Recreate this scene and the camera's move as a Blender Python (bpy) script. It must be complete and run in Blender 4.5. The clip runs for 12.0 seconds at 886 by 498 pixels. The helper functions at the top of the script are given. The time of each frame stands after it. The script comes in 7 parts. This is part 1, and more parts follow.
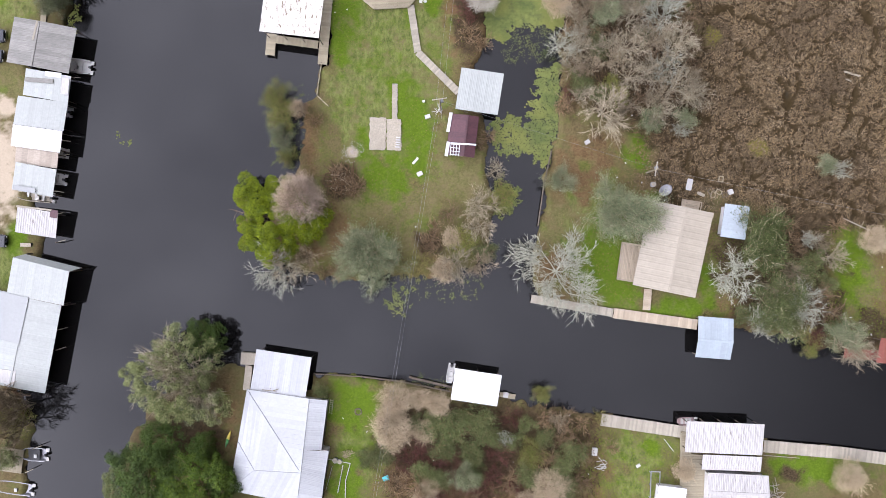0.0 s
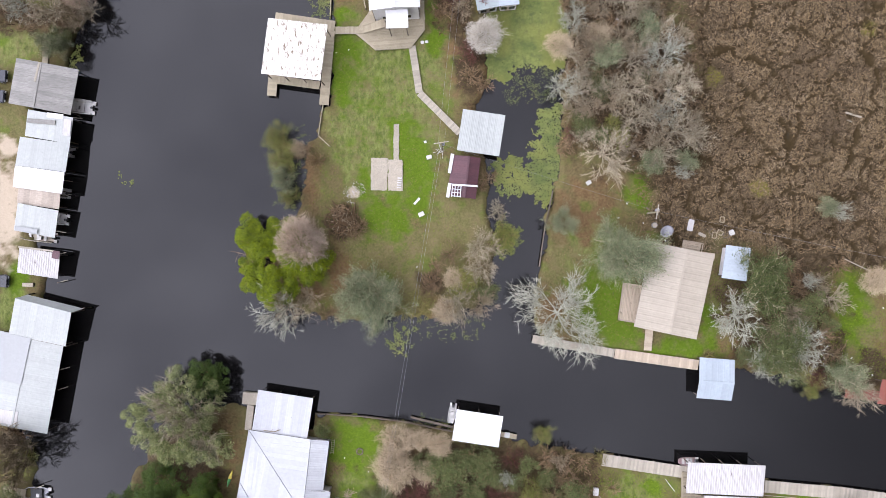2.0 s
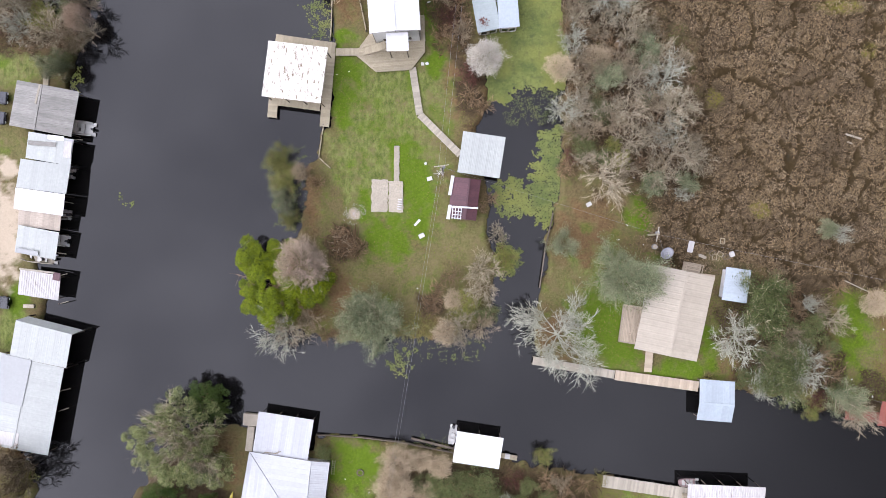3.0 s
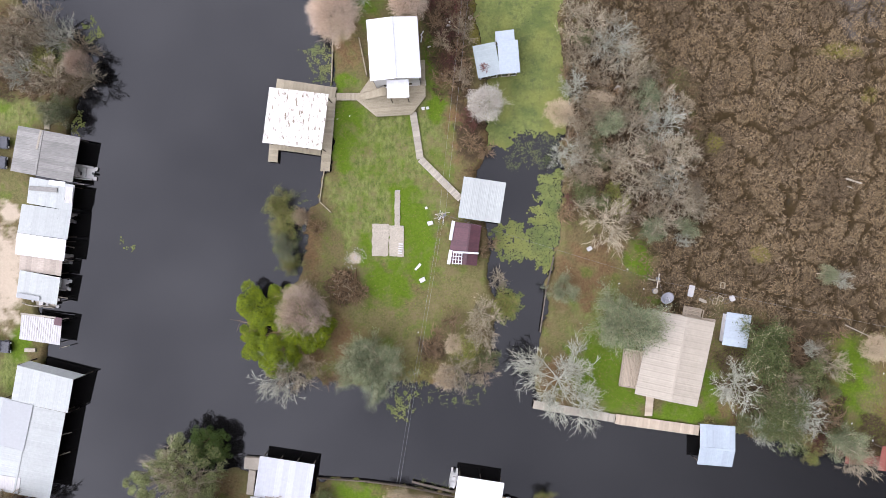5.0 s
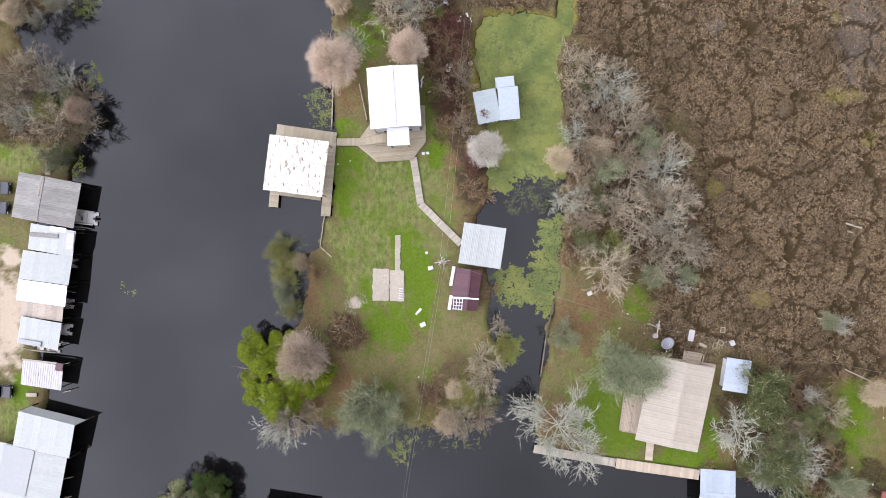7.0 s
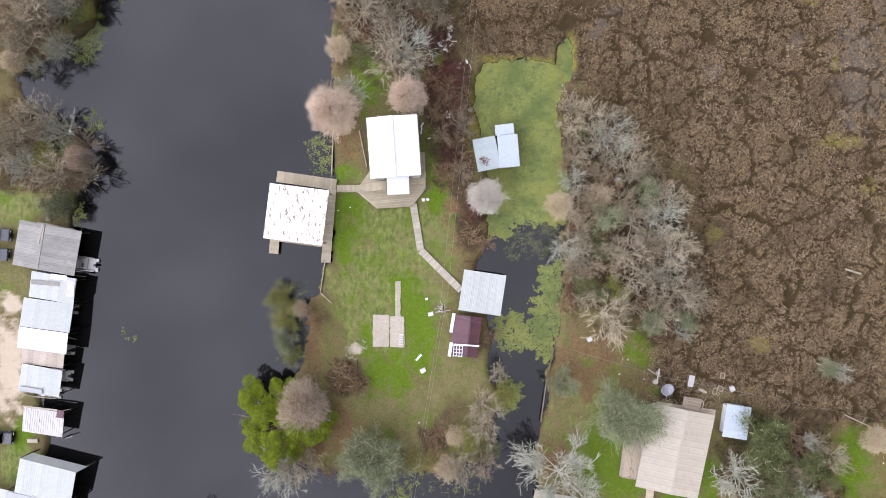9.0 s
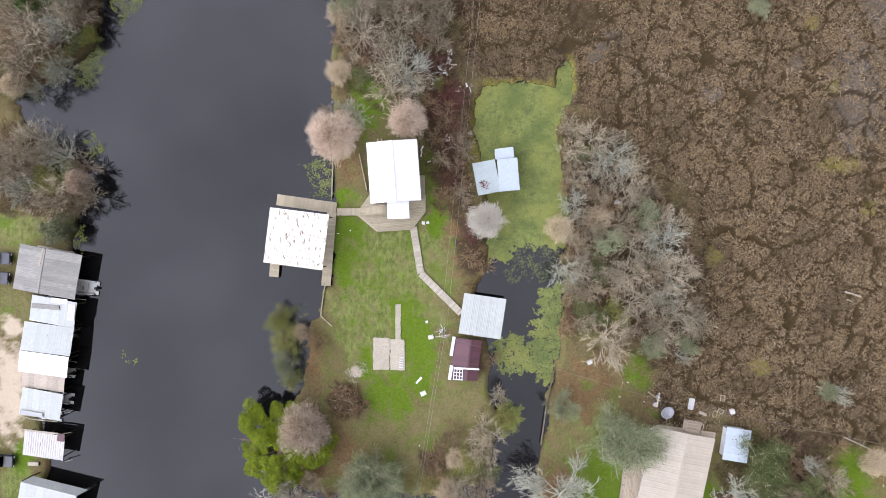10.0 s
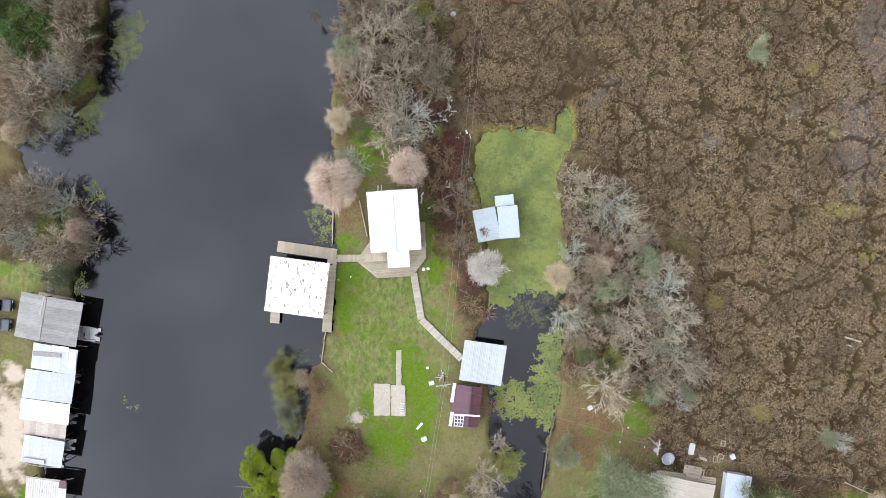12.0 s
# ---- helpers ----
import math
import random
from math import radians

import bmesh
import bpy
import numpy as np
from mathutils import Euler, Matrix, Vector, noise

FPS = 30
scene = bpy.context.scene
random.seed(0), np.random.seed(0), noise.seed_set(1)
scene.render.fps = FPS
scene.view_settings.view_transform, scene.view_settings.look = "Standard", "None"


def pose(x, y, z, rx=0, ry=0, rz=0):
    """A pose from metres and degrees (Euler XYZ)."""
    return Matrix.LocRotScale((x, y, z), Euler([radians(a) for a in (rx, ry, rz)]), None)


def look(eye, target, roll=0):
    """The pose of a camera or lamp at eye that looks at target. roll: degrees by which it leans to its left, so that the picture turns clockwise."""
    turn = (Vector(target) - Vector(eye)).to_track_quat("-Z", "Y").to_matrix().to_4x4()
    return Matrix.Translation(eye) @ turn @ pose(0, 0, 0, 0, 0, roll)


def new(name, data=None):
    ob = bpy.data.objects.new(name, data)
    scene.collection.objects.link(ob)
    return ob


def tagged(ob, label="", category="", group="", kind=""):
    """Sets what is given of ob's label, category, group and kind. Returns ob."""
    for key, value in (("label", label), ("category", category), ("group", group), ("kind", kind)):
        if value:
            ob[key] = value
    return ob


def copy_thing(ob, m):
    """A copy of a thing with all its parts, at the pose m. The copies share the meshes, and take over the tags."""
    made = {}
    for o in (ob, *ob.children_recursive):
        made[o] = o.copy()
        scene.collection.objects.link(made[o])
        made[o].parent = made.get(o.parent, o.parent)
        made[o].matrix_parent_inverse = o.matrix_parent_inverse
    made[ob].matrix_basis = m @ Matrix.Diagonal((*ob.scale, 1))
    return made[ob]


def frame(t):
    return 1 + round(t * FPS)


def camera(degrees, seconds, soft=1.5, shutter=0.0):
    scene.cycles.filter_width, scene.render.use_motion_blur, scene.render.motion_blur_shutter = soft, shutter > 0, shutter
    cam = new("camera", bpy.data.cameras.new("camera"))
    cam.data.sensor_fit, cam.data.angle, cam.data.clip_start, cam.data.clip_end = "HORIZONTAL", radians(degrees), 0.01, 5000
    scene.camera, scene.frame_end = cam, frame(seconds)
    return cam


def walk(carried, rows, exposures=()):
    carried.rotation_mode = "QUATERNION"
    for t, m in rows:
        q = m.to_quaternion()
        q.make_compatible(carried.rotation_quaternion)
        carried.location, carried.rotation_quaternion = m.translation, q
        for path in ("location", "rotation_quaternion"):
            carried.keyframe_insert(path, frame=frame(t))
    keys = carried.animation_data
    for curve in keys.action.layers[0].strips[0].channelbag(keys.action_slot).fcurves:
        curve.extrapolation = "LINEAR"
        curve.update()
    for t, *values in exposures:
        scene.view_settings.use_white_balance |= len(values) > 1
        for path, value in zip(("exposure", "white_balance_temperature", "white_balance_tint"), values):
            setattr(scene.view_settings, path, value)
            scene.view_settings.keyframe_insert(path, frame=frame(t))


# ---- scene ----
cam = camera(70, 12.0, 0.8)
walk(cam, [
    (0, pose(0.000, 0.000, 100.000, -0.760, 0.803, -0.319)),
    (0.5, pose(-0.035, 1.567, 100.008, -0.772, 0.809, -0.315)),
    (1, pose(-0.076, 3.155, 100.016, -0.784, 0.816, -0.313)),
    (1.5, pose(-0.113, 4.774, 100.024, -0.796, 0.822, -0.312)),
    (2, pose(-0.145, 6.423, 100.032, -0.807, 0.829, -0.314)),
    (2.5, pose(-0.159, 8.114, 100.040, -0.819, 0.835, -0.319)),
    (3, pose(-0.162, 9.844, 100.048, -0.831, 0.841, -0.325)),
    (5, pose(-0.177, 16.881, 100.080, -0.878, 0.867, -0.370)),
    (5.5, pose(-0.174, 18.647, 100.088, -0.890, 0.873, -0.387)),
    (6, pose(-0.166, 20.409, 100.096, -0.902, 0.880, -0.406)),
    (6.5, pose(-0.157, 22.198, 100.104, -0.914, 0.886, -0.427)),
    (7, pose(-0.139, 24.011, 100.112, -0.926, 0.892, -0.449)),
    (9, pose(-0.031, 31.361, 100.144, -0.973, 0.918, -0.562)),
    (9.5, pose(-0.000, 33.200, 100.152, -0.985, 0.924, -0.595)),
    (10, pose(0.023, 35.034, 100.160, -0.997, 0.931, -0.631)),
    (10.5, pose(0.041, 36.872, 100.168, -1.009, 0.937, -0.668)),
    (11, pose(0.061, 38.712, 100.176, -1.020, 0.943, -0.708)),
    (11.5, pose(0.083, 40.548, 100.184, -1.032, 0.950, -0.749)),
    (12, pose(0.109, 42.382, 100.192, -1.044, 0.956, -0.793)),
], [(0, -0.07, 6600, 9.5), (9.3, -0.06, 6600, 9.5), (10.2, -0.04, 6540, 7), (11, -0.03, 6430, 4.5), (12, 0.05, 6430, 4)])

# ---------------------------------------------------------------- sky and sun
SUN_EL, SUN_ROT = radians(36), radians(250)
world = bpy.data.worlds.new("overcast_sky")
scene.world = world
world.use_nodes = True
wn, wl = world.node_tree.nodes, world.node_tree.links
wn.clear()
w_out, w_bg = wn.new("ShaderNodeOutputWorld"), wn.new("ShaderNodeBackground")
w_sky = wn.new("ShaderNodeTexSky")
w_sky.sky_type, w_sky.sun_disc, w_sky.sun_elevation, w_sky.sun_rotation = "NISHITA", False, SUN_EL, SUN_ROT
w_sky.air_density, w_sky.dust_density = 1.0, 4.0
w_co, w_noise, w_ramp, w_mix, w_sep = (wn.new(n) for n in ("ShaderNodeTexCoord", "ShaderNodeTexNoise", "ShaderNodeValToRGB", "ShaderNodeMix", "ShaderNodeSeparateXYZ"))
w_noise.inputs["Scale"].default_value, w_noise.inputs["Detail"].default_value = 2.6, 4.0
w_ramp.color_ramp.elements[0].position, w_ramp.color_ramp.elements[0].color = 0.3, (24.5, 24.8, 31.5, 1)
w_ramp.color_ramp.elements[1].position, w_ramp.color_ramp.elements[1].color = 0.7, (51.0, 51.3, 62.0, 1)
w_fall = wn.new("ShaderNodeMapRange")
w_fall.inputs["From Min"].default_value, w_fall.inputs["From Max"].default_value = 0.0, 1.0
w_fall.inputs["To Min"].default_value, w_fall.inputs["To Max"].default_value = -0.08, 1.13
w_mul = wn.new("ShaderNodeVectorMath")
w_mul.operation = "SCALE"
w_mix.data_type = "RGBA"
w_mix.inputs[0].default_value = 0.88
wl.new(w_co.outputs["Generated"], w_noise.inputs["Vector"])
wl.new(w_co.outputs["Generated"], w_sep.inputs[0])
wl.new(w_noise.outputs["Fac"], w_ramp.inputs[0])
w_west = wn.new("ShaderNodeMath")
w_west.operation = "MULTIPLY_ADD"
w_west.inputs[1].default_value = -0.98
wl.new(w_sep.outputs["X"], w_west.inputs[0])
wl.new(w_sep.outputs["Z"], w_west.inputs[2])
wl.new(w_west.outputs[0], w_fall.inputs["Value"])
w_fall.clamp = False
wl.new(w_ramp.outputs[0], w_mul.inputs[0])
wl.new(w_fall.outputs[0], w_mul.inputs["Scale"])
wl.new(w_sky.outputs[0], w_mix.inputs[6])
wl.new(w_mul.outputs[0], w_mix.inputs[7])
wl.new(w_mix.outputs[2], w_bg.inputs["Color"])
wl.new(w_bg.outputs[0], w_out.inputs[0])
w_bg.inputs["Strength"].default_value = 0.1

sun = new("sun", bpy.data.lights.new("sun", "SUN"))
sun.data.energy, sun.data.angle, sun.data.color = 0.6, radians(18), (1.0, 0.96, 0.9)
sun.matrix_basis = look((0, 0, 60), Vector((0, 0, 60)) - Vector((math.sin(SUN_ROT) * math.cos(SUN_EL), math.cos(SUN_ROT) * math.cos(SUN_EL), math.sin(SUN_EL))))

# ---------------------------------------------------------------- materials


def material(name):
    m = bpy.data.materials.new(name)
    m.use_nodes = True
    n, l = m.node_tree.nodes, m.node_tree.links
    return m, n, l, n["Principled BSDF"]


def add(n, kind, **values):
    node = n.new(kind)
    for key, value in values.items():
        node.inputs[key].default_value = value
    return node


def mixed(n, l, fac, a, b):
    """A colour mix; fac, a and b are sockets or values."""
    node = n.new("ShaderNodeMix")
    node.data_type = "RGBA"
    for index, value in ((0, fac), (6, a), (7, b)):
        if isinstance(value, bpy.types.NodeSocket):
            l.new(value, node.inputs[index])
        else:
            node.inputs[index].default_value = value if index == 0 else (*value, 1)
    return node.outputs[2]


def stepped(n, l, value, low, high, to_low=0.0, to_high=1.0):
    node = add(n, "ShaderNodeMapRange", **{"From Min": low, "From Max": high, "To Min": to_low, "To Max": to_high})
    l.new(value, node.inputs["Value"])
    return node.outputs[0]


def noisy(n, l, scale, detail=4.0, rough=0.55, vector=None, stretch=None):
    co = n.new("ShaderNodeTexCoord").outputs["Object"] if vector is None else vector
    if stretch:
        mp = add(n, "ShaderNodeMapping", Scale=stretch)
        l.new(co, mp.inputs[0])
        co = mp.outputs[0]
    node = add(n, "ShaderNodeTexNoise", Scale=scale, Detail=detail, Roughness=rough)
    l.new(co, node.inputs["Vector"])
    return node.outputs["Fac"]


def place_vector(n):
    return n.new("ShaderNodeNewGeometry").outputs["Position"]


def relief(n, l, b, height, strength, distance):
    node = add(n, "ShaderNodeBump", Strength=strength, Distance=distance)
    l.new(height, node.inputs["Height"])
    l.new(node.outputs[0], b.inputs["Normal"])


def surface(name, light, dark, scale, rough=0.85, metal=0.0, vary=0.25, streak=None, stain=None, stain_at=0.62, bump=0.3, depth=0.02):
    """A worn surface: two colours by coarse and fine noise, each object a little lighter or darker, stains where given."""
    m, n, l, b = material(name)
    where = place_vector(n)
    fine = noisy(n, l, scale * 6, 5, 0.65, where, streak)
    coarse = noisy(n, l, scale, 3, 0.5, where)
    col = mixed(n, l, stepped(n, l, fine, 0.3, 0.7), dark, light)
    col = mixed(n, l, stepped(n, l, coarse, 0.35, 0.75, 0, 0.6), col, dark)
    if stain:
        spots = noisy(n, l, scale * 1.7, 6, 0.7, where, streak)
        col = mixed(n, l, stepped(n, l, spots, stain_at, stain_at + 0.08), col, stain)
    hue = n.new("ShaderNodeHueSaturation")
    l.new(col, hue.inputs["Color"])
    l.new(stepped(n, l, n.new("ShaderNodeObjectInfo").outputs["Random"], 0, 1, 1 - vary, 1 + vary), hue.inputs["Value"])
    l.new(hue.outputs[0], b.inputs["Base Color"])
    b.inputs["Roughness"].default_value, b.inputs["Metallic"].default_value = rough, metal
    b.inputs["Specular IOR Level"].default_value = 0.2 if rough > 0.75 else 0.45
    relief(n, l, b, fine, bump, depth)
    return m


def foliage(name, light, dark, rough=0.75, vary=0.3):
    """Leaves or twigs: each island between two colours, each object lighter or darker."""
    m, n, l, b = material(name)
    col = mixed(n, l, n.new("ShaderNodeNewGeometry").outputs["Random Per Island"], dark, light)
    col = mixed(n, l, stepped(n, l, noisy(n, l, 0.8, 3), 0.4, 0.7, 0, 0.55), col, dark)
    hue = add(n, "ShaderNodeHueSaturation", Saturation=1.2)
    l.new(col, hue.inputs["Color"])
    l.new(stepped(n, l, n.new("ShaderNodeObjectInfo").outputs["Random"], 0, 1, 1 - vary, 1 + vary), hue.inputs["Value"])
    l.new(hue.outputs[0], b.inputs["Base Color"])
    b.inputs["Roughness"].default_value = rough
    b.inputs["Specular IOR Level"].default_value = 0.2
    return m


WHITE_METAL = surface("white_painted_metal", (0.322, 0.337, 0.308), (0.265, 0.279, 0.257), 0.35, 0.5, 0, 0.05, None, (0.24, 0.235, 0.235), 0.69, 0.08, 0.01)
BRIGHT_METAL = surface("bright_white_metal", (0.552, 0.558, 0.541), (0.479, 0.484, 0.478), 0.35, 0.5, 0, 0.03, None, None, 0, 0.08, 0.01)
GALVANISED = surface("galvanised_metal", (0.273, 0.314, 0.306), (0.211, 0.242, 0.235), 0.4, 0.5, 0, 0.08, None, (0.3, 0.27, 0.26), 0.68, 0.1, 0.01)
FADED_METAL = surface("faded_white_metal", (0.285, 0.295, 0.285), (0.25, 0.258, 0.25), 0.35, 0.55, 0, 0.03, None, None, 0, 0.08, 0.01)
HOUSE_METAL = surface("white_ribbed_metal", (0.385, 0.395, 0.39), (0.328, 0.337, 0.337), 0.35, 0.45, 0, 0.07, None, None, 0, 0.08, 0.01)
BLUE_METAL = surface("pale_blue_metal", (0.3, 0.342, 0.36), (0.245, 0.28, 0.3), 0.4, 0.5, 0, 0.06, None, None, 0, 0.1, 0.01)
RUSTY_WHITE = surface("rusting_white_metal", (0.545, 0.52, 0.47), (0.46, 0.435, 0.385), 0.9, 0.6, 0, 0.04, (1.7, 0.55, 1), (0.13, 0.092, 0.055), 0.54, 0.1, 0.01)
STAINED_METAL = surface("stained_corrugated_metal", (0.44, 0.425, 0.4), (0.33, 0.315, 0.295), 0.5, 0.6, 0, 0.07, (1.6, 0.4, 1), (0.12, 0.085, 0.085), 0.62, 0.1, 0.01)
GREY_ROOF = surface("weathered_grey_roofing", (0.267, 0.257, 0.23), (0.152, 0.147, 0.132), 0.5, 0.85, 0, 0.14, (0.4, 3, 1), (0.1, 0.1, 0.1), 0.66, 0.2, 0.02)
TAN_ROOF = surface("faded_tan_metal", (0.35, 0.308, 0.237), (0.288, 0.252, 0.194), 0.3, 0.55, 0, 0.05, None, None, 0, 0.08, 0.01)
WOOD_ROOF = surface("bleached_plywood", (0.4, 0.345, 0.28), (0.27, 0.23, 0.185), 0.6, 0.85, 0, 0.15, (0.5, 3, 1), None, 0, 0.2, 0.02)
MAROON_ROOF = surface("maroon_metal", (0.0855, 0.0298, 0.0357), (0.0495, 0.0187, 0.0229), 0.6, 0.6, 0, 0.1, None, (0.18, 0.1, 0.1), 0.68, 0.1, 0.01)
RED_PAINT = surface("faded_red_paint", (0.26, 0.095, 0.07), (0.18, 0.065, 0.05), 0.6, 0.8, 0, 0.15)
GREY_WOOD = surface("weathered_grey_planks", (0.335, 0.292, 0.205), (0.222, 0.19, 0.13), 1.2, 0.9, 0, 0.11, (3, 3, 1))
PALE_WOOD = surface("pale_grey_planks", (0.355, 0.32, 0.252), (0.235, 0.21, 0.164), 1.2, 0.9, 0, 0.16, (3, 3, 1))
NEW_WOOD = surface("newer_tan_planks", (0.4, 0.335, 0.25), (0.29, 0.235, 0.168), 1.2, 0.9, 0, 0.16, (3, 3, 1))
POST_WOOD = surface("dark_post_wood", (0.16, 0.13, 0.1), (0.08, 0.065, 0.05), 2.0, 0.9, 0, 0.25)
SIDING = surface("pale_siding", (0.6, 0.59, 0.56), (0.45, 0.44, 0.42), 0.8, 0.8, 0, 0.05)
CONCRETE = surface("old_concrete", (0.385, 0.345, 0.272), (0.24, 0.21, 0.16), 0.9, 0.9, 0, 0.1, None, (0.2, 0.18, 0.14), 0.66, 0.3, 0.02)
WHITE_PLASTIC = surface("white_plastic", (0.5, 0.49, 0.455), (0.37, 0.36, 0.335), 1.5, 0.5, 0, 0.06)
DARK_TRIM = surface("dark_rubber_trim", (0.03, 0.03, 0.032), (0.015, 0.015, 0.016), 2.0, 0.6, 0, 0.2)
CAR_BLACK = surface("dark_car_paint", (0.02, 0.022, 0.028), (0.012, 0.013, 0.017), 1.0, 0.25, 0, 0.2)
GLASS_DARK = surface("dark_window_glass", (0.03, 0.035, 0.04), (0.02, 0.023, 0.027), 1.0, 0.08, 0, 0.1)
ROSE_PAINT = surface("faded_rose_paint", (0.42, 0.3, 0.29), (0.32, 0.22, 0.21), 1.0, 0.6)
CYAN_PLASTIC = surface("cyan_plastic", (0.08, 0.5, 0.52), (0.05, 0.38, 0.42), 1.5, 0.5)
YELLOW_PLASTIC = surface("yellow_plastic", (0.7, 0.6, 0.12), (0.6, 0.48, 0.08), 1.5, 0.5)
GREEN_PLASTIC = surface("green_plastic", (0.1, 0.35, 0.1), (0.06, 0.25, 0.07), 1.5, 0.5)
GREY_METAL = surface("dull_grey_metal", (0.3, 0.3, 0.31), (0.18, 0.18, 0.19), 1.5, 0.5, 0.4, 0.2)
ASH = surface("pale_ash", (0.52, 0.485, 0.445), (0.3, 0.275, 0.25), 2.0, 0.95)

BARK_PALE = foliage("lichened_pale_bark", (0.45, 0.402, 0.31), (0.18, 0.152, 0.106))
BARK_WHITE = foliage("whitened_bark", (0.46, 0.455, 0.38), (0.225, 0.225, 0.178), 0.8, 0.12)
BARK_BROWN = foliage("brown_twigs", (0.264, 0.196, 0.132), (0.12, 0.0864, 0.056))
BARK_GREY = foliage("grey_twigs", (0.36, 0.305, 0.226), (0.14, 0.112, 0.077))
TWIG_PINK = foliage("pinkish_twigs", (0.64, 0.535, 0.43), (0.42, 0.345, 0.272), 0.85, 0.15)
TWIG_TAN = foliage("feathery_tan_twigs", (0.52, 0.44, 0.325), (0.31, 0.252, 0.178), 0.85, 0.15)
TWIG_WHITE = foliage("feathery_white_twigs", (0.62, 0.59, 0.52), (0.4, 0.37, 0.31), 0.85, 0.1)
UNDERWOOD = foliage("dark_dead_stems", (0.145, 0.102, 0.0638), (0.0425, 0.0298, 0.0187), 0.9, 0.2)
TWIG_RED = foliage("reddish_thicket_twigs", (0.128, 0.0702, 0.058), (0.0595, 0.0315, 0.026), 0.85, 0.25)
LEAF_BRIGHT = foliage("bright_green_leaves", (0.205, 0.24, 0.038), (0.036, 0.055, 0.01), 0.6, 0.1)
LEAF_SAGE = foliage("grey_green_leaves", (0.34, 0.365, 0.235), (0.1, 0.116, 0.066), 0.75, 0.2)
LEAF_OAK = foliage("olive_leaves", (0.185, 0.202, 0.098), (0.05, 0.062, 0.026), 0.7, 0.2)
LEAF_MOSS = foliage("olive_grey_leaves", (0.36, 0.378, 0.2), (0.075, 0.09, 0.036), 0.75, 0.1)
LEAF_VEIL = foliage("dull_grey_green_leaves", (0.135, 0.152, 0.07), (0.042, 0.052, 0.022), 0.75, 0.12)
LEAF_FERN = foliage("mid_green_leaves", (0.125, 0.17, 0.04), (0.026, 0.044, 0.012), 0.65, 0.1)
LEAF_DARK = foliage("dark_green_leaves", (0.0875, 0.121, 0.0368), (0.0275, 0.0462, 0.0147), 0.65, 0.2)
LEAF_LIME = foliage("yellow_green_leaves", (0.29, 0.295, 0.11), (0.115, 0.125, 0.044), 0.7, 0.2)
LEAF_RED = foliage("red_brown_leaves", (0.156, 0.075, 0.0595), (0.072, 0.0338, 0.0298), 0.7, 0.2)
REED = foliage("dry_reeds", (0.205, 0.157, 0.1), (0.062, 0.046, 0.027), 0.9, 0.2)
REED_PALE = foliage("bleached_reeds", (0.268, 0.217, 0.152), (0.1, 0.078, 0.052), 0.9, 0.1)
REED_GREEN = foliage("yellowing_rushes", (0.25, 0.225, 0.1), (0.12, 0.11, 0.05), 0.85, 0.2)
GRASS_BLADE = foliage("lawn_grass_blades", (0.13, 0.17, 0.034), (0.075, 0.105, 0.018), 0.85, 0.2)
SEDGE = foliage("dull_brown_sedge", (0.15, 0.115, 0.076), (0.06, 0.045, 0.029), 0.9, 0.15)
LITTER_BLADE = foliage("dry_grass_blades", (0.2, 0.155, 0.088), (0.1, 0.076, 0.041), 0.9, 0.2)


